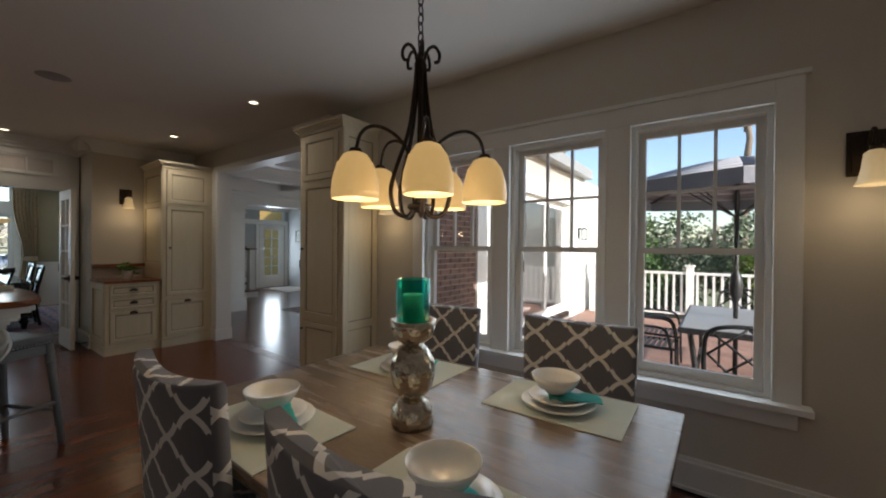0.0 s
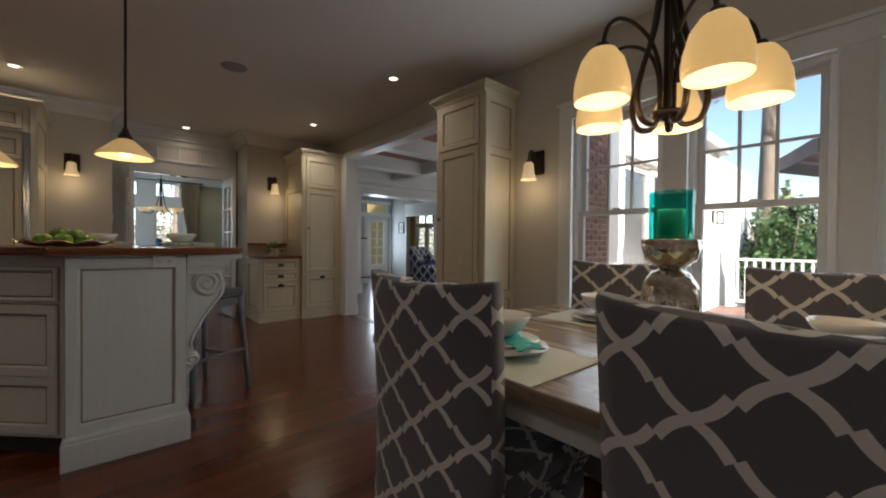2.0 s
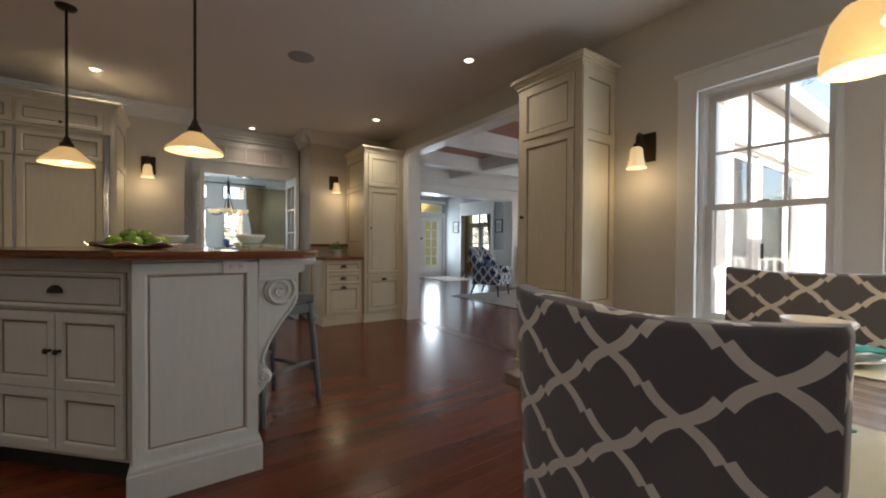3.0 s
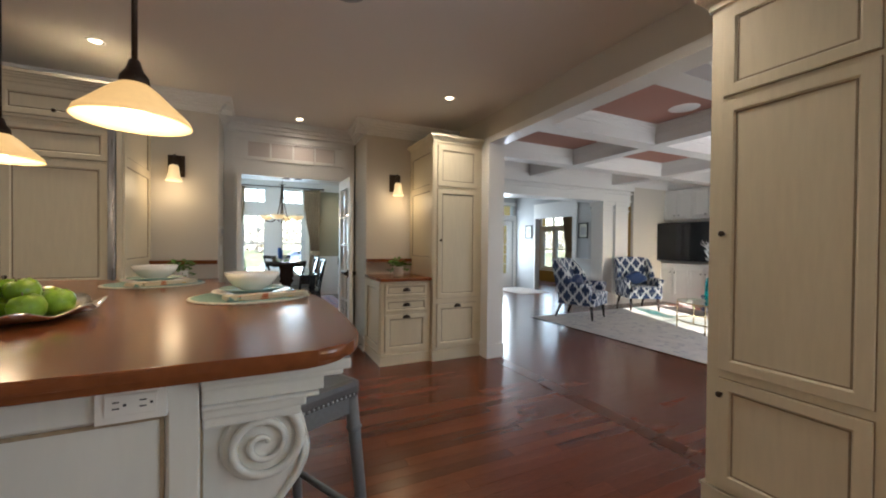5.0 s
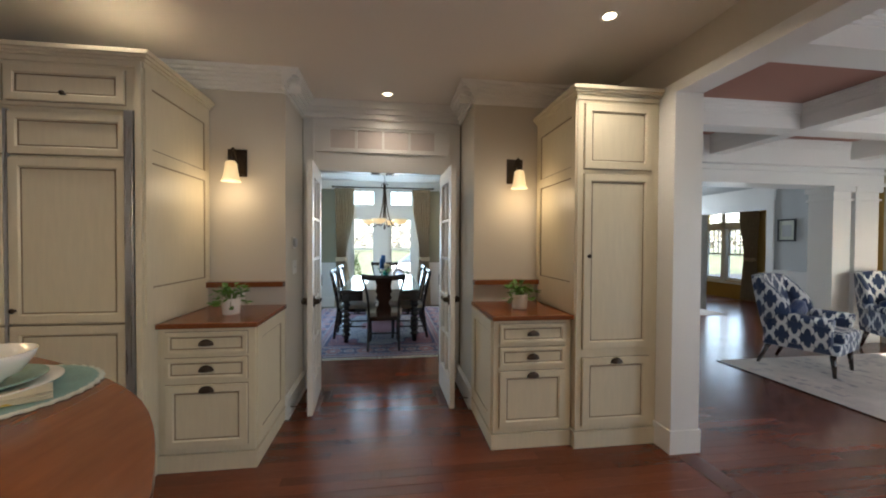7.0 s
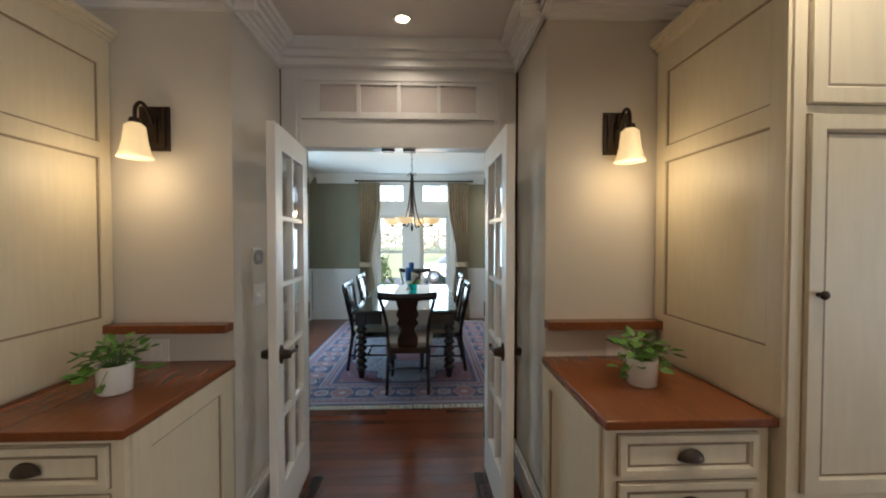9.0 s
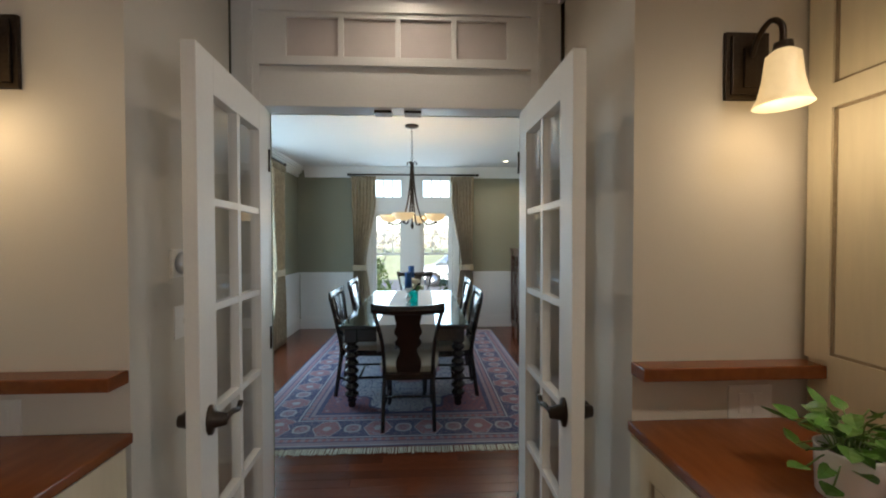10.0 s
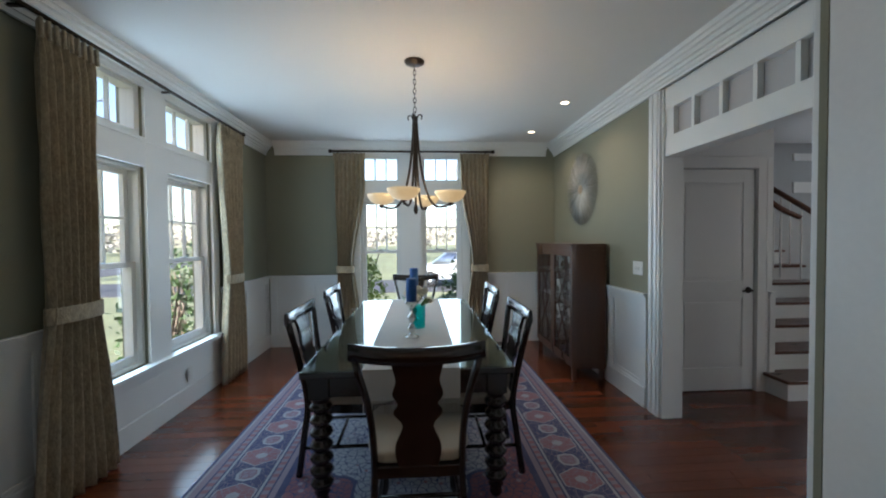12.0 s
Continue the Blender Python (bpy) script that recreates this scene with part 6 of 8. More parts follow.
    nz = nt.nodes.new("ShaderNodeTexNoise")
    nz.inputs["Scale"].default_value = 60
    col = mixed(node("Math", "MULTIPLY", _0=nz.outputs[0], _1=0.25), col, (0.30, 0.24, 0.26))
    nt.links.new(col, b.inputs["Base Color"])
    return m


rg = thing("oriental_rug", "rose and navy oriental rug with cream fringe under the dining table", "rug", "", pose(-9.98, 0.52, 0.0))
part("wool_field", box(-1.77, -1.28, 0.001, 1.77, 1.28, 0.011, 0.003), persian("oriental_rug_wool"), rg)
bm = bm_new()
random.seed(2)
for sx in (-1, 1):
    for k in range(230):
        y = -1.27 + 2.54 * k / 229 + random.uniform(-0.004, 0.004)
        add_box(bm, *((1.77, y - 0.0035, 0.001, 1.77 + random.uniform(0.06, 0.085), y + 0.0035, 0.005) if sx > 0 else (-1.77 - random.uniform(0.06, 0.085), y - 0.0035, 0.001, -1.77, y + 0.0035, 0.005)))
tagged(part("fringe", bm, M_LINEN, rg, "cream knotted fringe"), kind="stuff")

dt = thing("dining_table", "ebony stained dining table with a glass top and bobbin-turned legs", "table")
X0, X1, Y0, Y1 = -11.10, -8.80, -0.05, 1.08
part("tabletop", box(X0, Y0, 0.715, X1, Y1, 0.752, 0.008), M_EBONY, dt)
part("glass_top", box(X0 + 0.005, Y0 + 0.005, 0.7525, X1 - 0.005, Y1 - 0.005, 0.7595, 0.002), M_CLEAR, dt, "clear glass sheet")
part("apron", boxes([(X0 + 0.05, Y0 + 0.05, 0.60, X1 - 0.05, Y0 + 0.08, 0.7149), (X0 + 0.05, Y1 - 0.08, 0.60, X1 - 0.05, Y1 - 0.05, 0.7149), (X0 + 0.05, Y0 + 0.08, 0.60, X0 + 0.08, Y1 - 0.08, 0.7149), (X1 - 0.08, Y0 + 0.08, 0.60, X1 - 0.05, Y1 - 0.08, 0.7149)], 0.004), M_EBONY, dt)
prof = [(0.022, 0.012), (0.03, 0.03), (0.026, 0.06), (0.036, 0.075), (0.03, 0.09)]
zz = 0.09
while zz < 0.56:
    prof += [(0.032, zz + 0.004), (0.047, zz + 0.022), (0.053, zz + 0.036), (0.047, zz + 0.05), (0.033, zz + 0.066)]
    zz += 0.069
prof += [(0.05, 0.59), (0.05, 0.60)]
for x in (X0 + 0.09, X1 - 0.09):
    for y in (Y0 + 0.09, Y1 - 0.09):
        lg = part("leg", lathe([(1.18 * rr, zz_) for rr, zz_ in prof], 20), M_EBONY, dt, "bobbin-turned leg")
        lg.location = (x, y, 0)
        part("leg_block", box(x - 0.055, y - 0.055, 0.597, x + 0.055, y + 0.055, 0.7148, 0.004), M_EBONY, dt)


def splat_chair():
    """Local: faces +y; seat centre at the origin."""
    c = thing("dining_chair", "ebony dining chair with a curved splat and beige seat", "chair", "chairs round the dining table")
    prof = smooth_path([(0.085, 0.44, 0), (0.098, 0.49, 0), (0.097, 0.545, 0), (0.066, 0.63, 0), (0.104, 0.69, 0), (0.084, 0.73, 0), (0.107, 0.775, 0), (0.092, 0.835, 0), (0.102, 0.89, 0), (0.112, 0.93, 0)], 4)
    bm = bm_new()

    def back_y(zv):
        return -0.20 - 0.09 * max(0, (zv - 0.45) / 0.5) ** 1.3

    rows = []
    for p in prof:
        y = back_y(p.y)
        rows.append([(-p.x, y - 0.01, p.y), (p.x, y - 0.01, p.y), (p.x, y + 0.01, p.y), (-p.x, y + 0.01, p.y)])
    add_loft(bm, rows)
    for f in bm.faces:
        f.smooth = False
    part("splat", bm, M_EBONY, c)
    bm = bm_new()
    rows = []
    for i in range(13):
        u = -1 + 2 * i / 12
        x = 0.282 * u
        y = back_y(0.96) - 0.03 * (1 - u * u) + 0.012
        z0, z1 = 0.915 + 0.018 * u * u, 0.985 + 0.018 * u * u
        rows.append([(x, y - 0.012, z0), (x, y + 0.012, z0), (x, y + 0.010, z1), (x, y - 0.010, z1)])
    add_loft(bm, rows)
    part("top_rail", bm, M_EBONY, c)
    for s in (-1, 1):
        part("back_post", tube(smooth_path([(s * 0.20, -0.25, 0), (s * 0.195, -0.215, 0.25), (s * 0.19, -0.195, 0.45), (s * 0.205, back_y(0.7), 0.70), (s * 0.26, back_y(0.94) + 0.01, 0.94)], 4), 0.02, 8, 0.8), M_EBONY, c)
        part("front_leg", tube(smooth_path([(s * 0.20, 0.265, 0), (s * 0.19, 0.25, 0.06), (s * 0.195, 0.25, 0.2), (s * 0.205, 0.245, 0.42)], 4), 0.017, 10, r_end=0.029), M_EBONY, c)
    part("seat_frame", prism([(-0.22, 0.30), (0.22, 0.30), (0.24, 0.24), (0.22, -0.10), (0.18, -0.205), (-0.18, -0.205), (-0.22, -0.10), (-0.24, 0.24)], 0.385, 0.44, 0.006), M_EBONY, c)
    part("seat", prism([(-0.22, 0.31), (0.22, 0.31), (0.25, 0.25), (0.235, -0.06), (0.20, -0.17), (0.15, -0.19), (-0.15, -0.19), (-0.20, -0.17), (-0.235, -0.06), (-0.25, 0.25)], 0.441, 0.492, 0.018), M_SEATC, c, "beige upholstered seat")
    part("stretcher", tube([(-0.19, -0.02, 0.18), (0.19, -0.02, 0.18)], 0.011, 8), M_EBONY, c)
    for s in (-1, 1):
        part("side_stretcher", tube([(s * 0.196, -0.22, 0.17), (s * 0.194, 0.20, 0.17)], 0.011, 8), M_EBONY, c)
    return c


sc = splat_chair()
sc.matrix_world = pose(-8.66, 0.565, 0.011, 0, 0, 90)
for x, y, rz in ((-9.33, 0.09, 0), (-10.34, 0.06, 0), (-9.27, 0.94, 180), (-10.24, 0.95, 180), (-11.22, 0.53, -90)):
    copy_thing(sc, pose(x, y, 0.011, 0, 0, rz))

rn = thing("table_runner", "ivory woven runner with tassels along the dining table", "table runner", "", pose(0, 0, 0))
ry0, ry1 = 0.275, 0.785
part("cloth", boxes([(X0 - 0.012, ry0, 0.7605, X1 + 0.012, ry1, 0.7635), (X1 + 0.009, ry0, 0.60, X1 + 0.012, ry1, 0.7605), (X0 - 0.012, ry0, 0.60, X0 - 0.009, ry1, 0.7605)], 0.001), M_RUNNER, rn)
bm = bm_new()
for k in range(44):
    y = ry0 + 0.006 + (ry1 - ry0 - 0.012) * k / 43
    for x in (X1 + 0.0105, X0 - 0.0105):
        add_tube(bm, [(x, y, 0.60), (x + 0.002, y + random.uniform(-0.003, 0.003), 0.565), (x, y, 0.53)], 0.0022, 5)
tagged(part("tassels", bm, M_RUNNER, rn), kind="stuff")


def candlestick(x, y, h, label):
    c = thing("candlestick", label, "candlestick", "candlesticks", pose(x, y, 0.7636))
    part("stem", lathe([(0.0, 0), (0.05, 0), (0.05, 0.008), (0.03, 0.016), (0.014, 0.028), (0.022, 0.05), (0.03, 0.07), (0.014, 0.09), (0.012, 0.11), (0.026, 0.13), (0.03, 0.145), (0.014, 0.165), (0.013, h - 0.05), (0.024, h - 0.035), (0.05, h - 0.012), (0.056, h), (0.0, h - 0.004)], 24, cap=False), M_SILVER, c)
    cd_ = part("candle", lathe([(0.0, h), (0.036, h), (0.036, h + 0.15), (0.032, h + 0.154), (0, h + 0.15)], 24), M_BLUEC, c, "blue pillar candle")
    part("wick", lathe([(0.0015, h + 0.15), (0.0015, h + 0.165)], 6), M_HOLE, cd_)


candlestick(-9.43, 0.52, 0.25, "silver candlestick with a blue pillar candle on the runner")
candlestick(-9.98, 0.53, 0.28, "taller silver candlestick with a blue pillar candle")
fl = thing("flower_vase", "dark glass vase of white and cream flowers", "vase", "", pose(-9.72, 0.56, 0.7636))
part("vase", lathe([(0.0, 0), (0.055, 0), (0.058, 0.01), (0.058, 0.17), (0.053, 0.17), (0.05, 0.015), (0, 0.012)], 24, cap=False), M_TEALG, fl)
M_PETAL = mat("cream_petal", (0.75, 0.68, 0.52), 0.7, 0.15, 10, 60, 0.1, rand=0.12)
random.seed(9)
for k in range(13):
    a, r = random.uniform(0, 6.28), random.uniform(0.02, 0.10)
    bmf = bm_new()
    for q in range(9):
        pt = turned(lathe([(0.0, 0.0), (0.018, 0.006), (0.026, 0.02), (0.02, 0.032), (0.016, 0.03), (0.02, 0.02), (0.012, 0.008), (0, 0.003)], 8, cap=False), pose(0, 0, 0, random.uniform(-60, 60), random.uniform(-60, 60), q * 40))
        me = bpy.data.meshes.new("tmp")
        pt.to_mesh(me), pt.free()
        bmf.from_mesh(me)
        bpy.data.meshes.remove(me)
    part("flower", bmf, M_PETAL, fl).matrix_local = pose(r * math.cos(a), r * math.sin(a), 0.19 + random.uniform(0, 0.09))
for k in range(16):
    a = random.uniform(0, 6.28)
    part("leaf", turned(prism([(0, 0), (0.02, 0.03), (0.012, 0.075), (0, 0.10), (-0.012, 0.075), (-0.02, 0.03)], 0, 0.002), pose(0.05 * math.cos(a), 0.05 * math.sin(a), 0.17, random.uniform(10, 60), 0, math.degrees(a) - 90)), M_LEAF, fl)

# dining chandelier with upturned bowls
dc = thing("chandelier", "dark iron chandelier with upturned cream glass bowls", "chandelier", "", pose(-9.67, 0.555, 0))
part("canopy", lathe([(0.0, H - 0.001), (0.075, H - 0.001), (0.07, H - 0.015), (0.02, H - 0.03), (0, H - 0.03)], 24), M_BRONZE, dc)
zc, k = H - 0.03, 0
while zc > 2.34:
    lk = part("chain_link", tube([(0.011 * math.cos(a), 0, 0.021 * math.sin(a)) for a in [2 * math.pi * i / 12 for i in range(13)]], 0.0028, 6), M_BRONZE, dc)
    lk.matrix_local = pose(0, 0, zc - 0.018, 0, 0, 90 * (k % 2))
    zc -= 0.034
    k += 1
part("stem", lathe([(0.0, 1.62), (0.012, 1.63), (0.018, 1.66), (0.008, 1.70), (0.008, 2.30), (0.016, 2.33), (0, 2.35)], 12), M_BRONZE, dc)
for i, deg in enumerate((-17, 70, 163, 253)):
    a = radians(deg)
    c, s = math.cos(a), math.sin(a)
    part("arm", tube(smooth_path([(0.012 * c, 0.012 * s, 2.31), (0.022 * c, 0.022 * s, 2.15), (0.05 * c, 0.05 * s, 1.93), (0.10 * c, 0.10 * s, 1.75), (0.17 * c, 0.17 * s, 1.675), (0.29 * c, 0.29 * s, 1.69)], 5), 0.009, 8), M_BRONZE, dc)
    part("scroll", tube(smooth_path([(0.012 * c, 0.012 * s, 2.31), (0.03 * c, 0.03 * s, 2.355), (0.055 * c, 0.055 * s, 2.345), (0.05 * c, 0.05 * s, 2.32)], 4), 0.005, 6), M_BRONZE, dc)
    bw = part("bowl_shade", lathe([(0.0, 0.0), (0.035, 0.002), (0.08, 0.022), (0.108, 0.06), (0.115, 0.08), (0.110, 0.08), (0.10, 0.06), (0.074, 0.028), (0.03, 0.008), (0, 0.006)], 32, (0.268 * c, 0.268 * s, 1.70), cap=False), M_SHADEW, dc, "upturned cream glass bowl")
    part("finial", lathe([(0.0, -0.03), (0.008, -0.022), (0.005, -0.01), (0.022, 0.0), (0, 0.002)], 12, (0.268 * c, 0.268 * s, 1.70)), M_BRONZE, bw)


def curtain(m, top_w, waist_w, foot_w, shift, label, z_top=2.59, folds=7):
    """Hanging curtain with pleats, tied in; local x along the wall, room at -y, hem on the floor."""
    c = thing("curtain", label, "curtain", "dining curtains", m)
    bm = bm_new()
    rings = []
    n = 72
    for j in range(26):
        z = 0.01 + (z_top - 0.01) * j / 25
        if z > 1.05:
            f = min(1, (z - 1.05) / 1.2)
            f = f * f * (3 - 2 * f)
            w, cx = waist_w + (top_w - waist_w) * f, shift * (1 - f)
        else:
            f = min(1, (1.05 - z) / 1.0) ** 0.8
            w, cx = waist_w + (foot_w - waist_w) * f, shift * (1 - 0.6 * f)
        amp = 0.034 if z < z_top - 0.12 else 0.02
        front = []
        for i in range(n + 1):
            u = i / n
            ph = u * folds * 2 * math.pi
            y = -0.105 - amp * math.sin(ph + 0.25 * math.sin(z * 3)) - 0.012 * noise.noise((u * 5, z * 1.4, 2.2))
            front.append((cx + w * (u - 0.5) + 0.004 * math.cos(ph), y, z))
        back = [(x, y + 0.012, zz_) for x, y, zz_ in front[::-1]]
        rings.append(front + back)
    add_loft(bm, rings)
    part("cloth", bm, M_CURT, c)
    part("tieback", add_loft(bm_new(), [[(shift + (waist_w / 2 + 0.02) * math.cos(a), -0.105 + 0.056 * math.sin(a), zz_) for a in [2 * math.pi * i / 28 for i in range(28)]] for zz_ in (1.00, 1.03, 1.075, 1.09)], False), M_CURT, c, "matching cloth tieback")
    for i in range(9):
        part("pleat", tube([(top_w * (i / 8 - 0.5), -0.125, z_top), (top_w * (i / 8 - 0.5), -0.128, z_top - 0.1)], 0.011, 6), M_CURT, c)
    return c


curtain(pose(-9.09, YS, 0, 0, 0, 180), 0.34, 0.32, 0.54, 0.0, "sage patterned curtain tied back beside the tall window")
curtain(pose(-10.92, YS, 0, 0, 0, 180), 0.48, 0.34, 0.52, 0.02, "sage patterned curtain tied back beside the tall window")
curtain(pose(XE, -0.34, 0, 0, 0, 90), 0.40, 0.20, 0.38, -0.07, "sage patterned curtain tied back beside the paired windows")
curtain(pose(XE, 1.33, 0, 0, 0, 90), 0.38, 0.20, 0.38, 0.07, "sage patterned curtain tied back beside the paired windows")


def rod(m, w):
    r = thing("curtain_rod", "dark iron curtain rod with turned finials", "curtain rod", "curtain rods", m)
    part("bar", tube([(-w / 2, -0.105, 0), (w / 2, -0.105, 0)], 0.013, 10), M_BRONZE, r)
    for s in (-1, 1):
        part("finial", turned(lathe([(0.013, 0), (0.02, 0.008), (0.013, 0.018), (0.026, 0.035), (0.02, 0.055), (0, 0.065)], 14), pose(s * w / 2, -0.105, 0, 0, 90 * s)), M_BRONZE, r)
    for x in (-w / 2 + 0.05, 0, w / 2 - 0.05):
        part("bracket", boxes([(x - 0.012, -0.105, -0.006, x + 0.012, 0, 0.006), (x - 0.014, -0.006, -0.04, x + 0.014, 0, 0.03)], 0.002), M_BRONZE, r)


rod(pose(-9.99, YS, 2.615, 0, 0, 180), 2.35), rod(pose(XE, 0.50, 2.615, 0, 0, 90), 2.1)

# curio cabinet
cu = thing("curio_cabinet", "walnut stained curio cabinet with lattice glass doors", "cabinet", "", pose(-11.63, 2.09, 0))
cw, cdp, chh = 1.12, 0.35, 1.36
part("carcass", boxes([(0, 0.02, 0.12, 0.022, cdp, chh), (cw - 0.022, 0.0, 0.12, cw, cdp, chh), (0.022, cdp - 0.015, 0.12, cw - 0.022, cdp, chh), (0.022, 0.02, 0.12, cw - 0.022, cdp, 0.16), (0.022, 0.02, chh - 0.03, cw - 0.022, cdp, chh)], 0.002), M_CURIO, cu)
part("cornice", boxes([(-0.015, -0.015, chh, cw + 0.015, cdp, chh + 0.018), (-0.006, -0.006, chh - 0.05, cw + 0.006, cdp, chh)], 0.003), M_CURIO, cu)
for z in (0.46, 0.76, 1.06):
    part("shelf", box(0.022, 0.04, z, cw - 0.022, cdp - 0.015, z + 0.018), M_CURIO, cu)
for x in (0.03, cw - 0.03):
    for y in (0.035, cdp - 0.03):
        part("foot", box(x - 0.022, y - 0.022, 0, x + 0.022, y + 0.022, 0.12, 0.003), M_CURIO, cu)
for x0 in (0.004, cw / 2 + 0.002):
    x1 = x0 + cw / 2 - 0.006
    dr = part("door", boxes([(x0, 0, 0.16, x0 + 0.055, 0.019, 1.31), (x1 - 0.055, 0, 0.16, x1, 0.019, 1.31), (x0 + 0.055, 0, 0.16, x1 - 0.055, 0.019, 0.22), (x0 + 0.055, 0, 1.25, x1 - 0.055, 0.019, 1.31)], 0.002), M_CURIO, cu)
    p = part("pane", box(x0 + 0.055, 0.010, 0.22, x1 - 0.055, 0.013, 1.25), M_GLASS, dr)
    p.visible_shadow = False
    a0, a1, zb = x0 + 0.055, x1 - 0.055, [0.22, 0.40, 0.735, 1.07, 1.25]
    xa, xb, xm = a0 + (a1 - a0) * 0.25, a0 + (a1 - a0) * 0.75, (a0 + a1) / 2
    for pts in ([(xa, 0.22), (xa, 0.40), (xm, 0.57), (xb, 0.735), (xm, 0.90), (xa, 1.07), (xa, 1.25)], [(xb, 0.22), (xb, 0.40), (xm, 0.57), (xa, 0.735), (xm, 0.90), (xb, 1.07), (xb, 1.25)], [(a0, 0.40), (xa, 0.40)], [(xb, 0.40), (a1, 0.40)], [(a0, 1.07), (xa, 1.07)], [(xb, 1.07), (a1, 1.07)], [(a0, 0.735), (xa, 0.735)], [(xb, 0.735), (a1, 0.735)]):
        part("lattice_bar", tube([(x, 0.006, z) for x, z in pts], 0.006, 6), M_CURIO, dr)
random.seed(5)
for z in (0.478, 0.778, 1.078):
    for k in range(6):
        x = 0.12 + 0.17 * k
        t = tagged(part("glassware", lathe([(0.0, 0), (0.035, 0), (0.03, 0.01), (0.008, 0.02), (0.008, 0.06), (0.035, 0.09), (0.04, 0.16), (0.037, 0.16), (0.03, 0.09), (0, 0.07)], 14, cap=False), M_PORC if k % 2 else M_SILVER), "pale stemmed glass inside the curio cabinet", "glass", "curio glassware")
        t.location = (-11.63 + x, 2.09 + 0.19, z)

wdisc = thing("wall_disc", "round sunburst disc of thin grey fibres on the wall", "wall decor", "", pose(-11.15, YN - 0.004, 2.0, 90))
part("hub", lathe([(0.0, 0.03), (0.05, 0.028), (0.06, 0.015), (0.06, 0)], 24, cap=False), M_FADED, wdisc)
random.seed(3)
bm = bm_new()
for k in range(210):
    a = 2 * math.pi * k / 210
    r = 0.41 + random.uniform(-0.02, 0.012)
    add_tube(bm, [(0.05 * math.cos(a), 0.05 * math.sin(a), 0.02), (0.22 * math.cos(a + 0.02), 0.22 * math.sin(a + 0.02), 0.028), (r * math.cos(a), r * math.sin(a), 0.012)], 0.0035, 4, r_end=0.002)
tagged(part("fibres", bm, mat("grey_fibre", (0.34, 0.33, 0.29), 0.9, 0.25, 12, 90, 0.2, rand=0.25), wdisc), kind="stuff")
wall_plate(pose(-10.02, YN, 1.17), 2, "white double light switch beside the cased opening", "switch")
wall_plate(pose(-10.25, YS + 0.031, 0.28, 0, 0, 180), 1, "white wall socket in the apron below the windows")

# ---- living room things ----
lr = thing("area_rug", "pale beige patterned area rug with a dark bound edge", "rug", "", pose(0, 0, 0))
part("pile", box(-7.56, 4.59, 0.001, -3.4, 8.15, 0.012, 0.003), M_RUGL, lr)
part("binding", boxes([(-7.575, 4.575, 0.0005, -3.385, 4.59, 0.010), (-7.575, 4.59, 0.0005, -7.56, 8.15, 0.010)]), M_EBONY, lr)
bm = bm_new()
random.seed(21)
for k in range(420):
    x, y = random.uniform(-7.5, -3.6), random.uniform(4.65, 8.05)
    add_box(bm, x, y, 0.012, x + random.uniform(0.02, 0.09), y + random.uniform(0.02, 0.06), 0.0135)
tagged(part("woven_flecks", bm, mat("grey_wool", (0.36, 0.34, 0.33), 0.95, 0.2, 8, 200, 0.3), lr), kind="stuff")


def wing_chair():
    """Local: faces +y."""
    c = thing("wing_chair", "wing chair in navy and white lattice cloth with dark legs", "armchair", "wing chairs")
    part("seat_base", box(-0.32, -0.30, 0.24, 0.32, 0.36, 0.36, 0.03), M_NAVYC, c)
    part("seat_cushion", box(-0.27, -0.24, 0.361, 0.27, 0.385, 0.48, 0.045), M_NAVYC, c)
    bm = bm_new()
    rings = []
    for j in range(9):
        f = j / 8
        z = 0.34 + 0.69 * f
        y0 = -0.24 - 0.16 * f
        w = 0.30 + 0.03 * math.sin(f * 2.6)
        th = 0.13 - 0.05 * f
        ring = []
        for i in range(12):
            u = -1 + 2 * i / 11
            ring.append((w * u, y0 - th / 2 + 0.02 * u * u, z + 0.02 * (1 - u * u) * (j == 8)))
        for i in range(12):
            u = 1 - 2 * i / 11
            ring.append((w * u * 0.98, y0 + th / 2 + 0.05 * u**4, z + 0.02 * (1 - u * u) * (j == 8)))
        rings.append(ring)
    add_loft(bm, rings)
    part("backrest", bm, M_NAVYC, c)
    for s in (-1, 1):
        bm = bm_new()
        rings = []
        for j in range(9):
            f = j / 8
            z = 0.50 + 0.53 * f
            y0 = -0.27 - 0.12 * f
            reach = 0.20 * math.sin(math.pi * min(1, 0.25 + 0.75 * f)) + 0.06
            rings.append([(s * 0.27, y0, z), (s * 0.345, y0, z), (s * 0.36, y0 + reach, z), (s * 0.30, y0 + reach, z)])
        add_loft(bm, rings)
        part("wing", bm, M_NAVYC, c)
        part("arm", boxes([(min(s * 0.265, s * 0.35), -0.26, 0.30, max(s * 0.265, s * 0.35), 0.30, 0.58)], 0.03), M_NAVYC, c)
        part("arm_roll", tube([(s * 0.32, -0.26, 0.585), (s * 0.325, 0.0, 0.59), (s * 0.33, 0.31, 0.58)], 0.05, 12), M_NAVYC, c)
        part("front_leg", tube([(s * 0.27, 0.31, 0), (s * 0.26, 0.29, 0.24)], 0.016, 8, r_end=0.03), M_EBONY, c)
        part("rear_leg", tube([(s * 0.26, -0.36, 0), (s * 0.25, -0.26, 0.24)], 0.016, 8, r_end=0.03), M_EBONY, c)
    return c


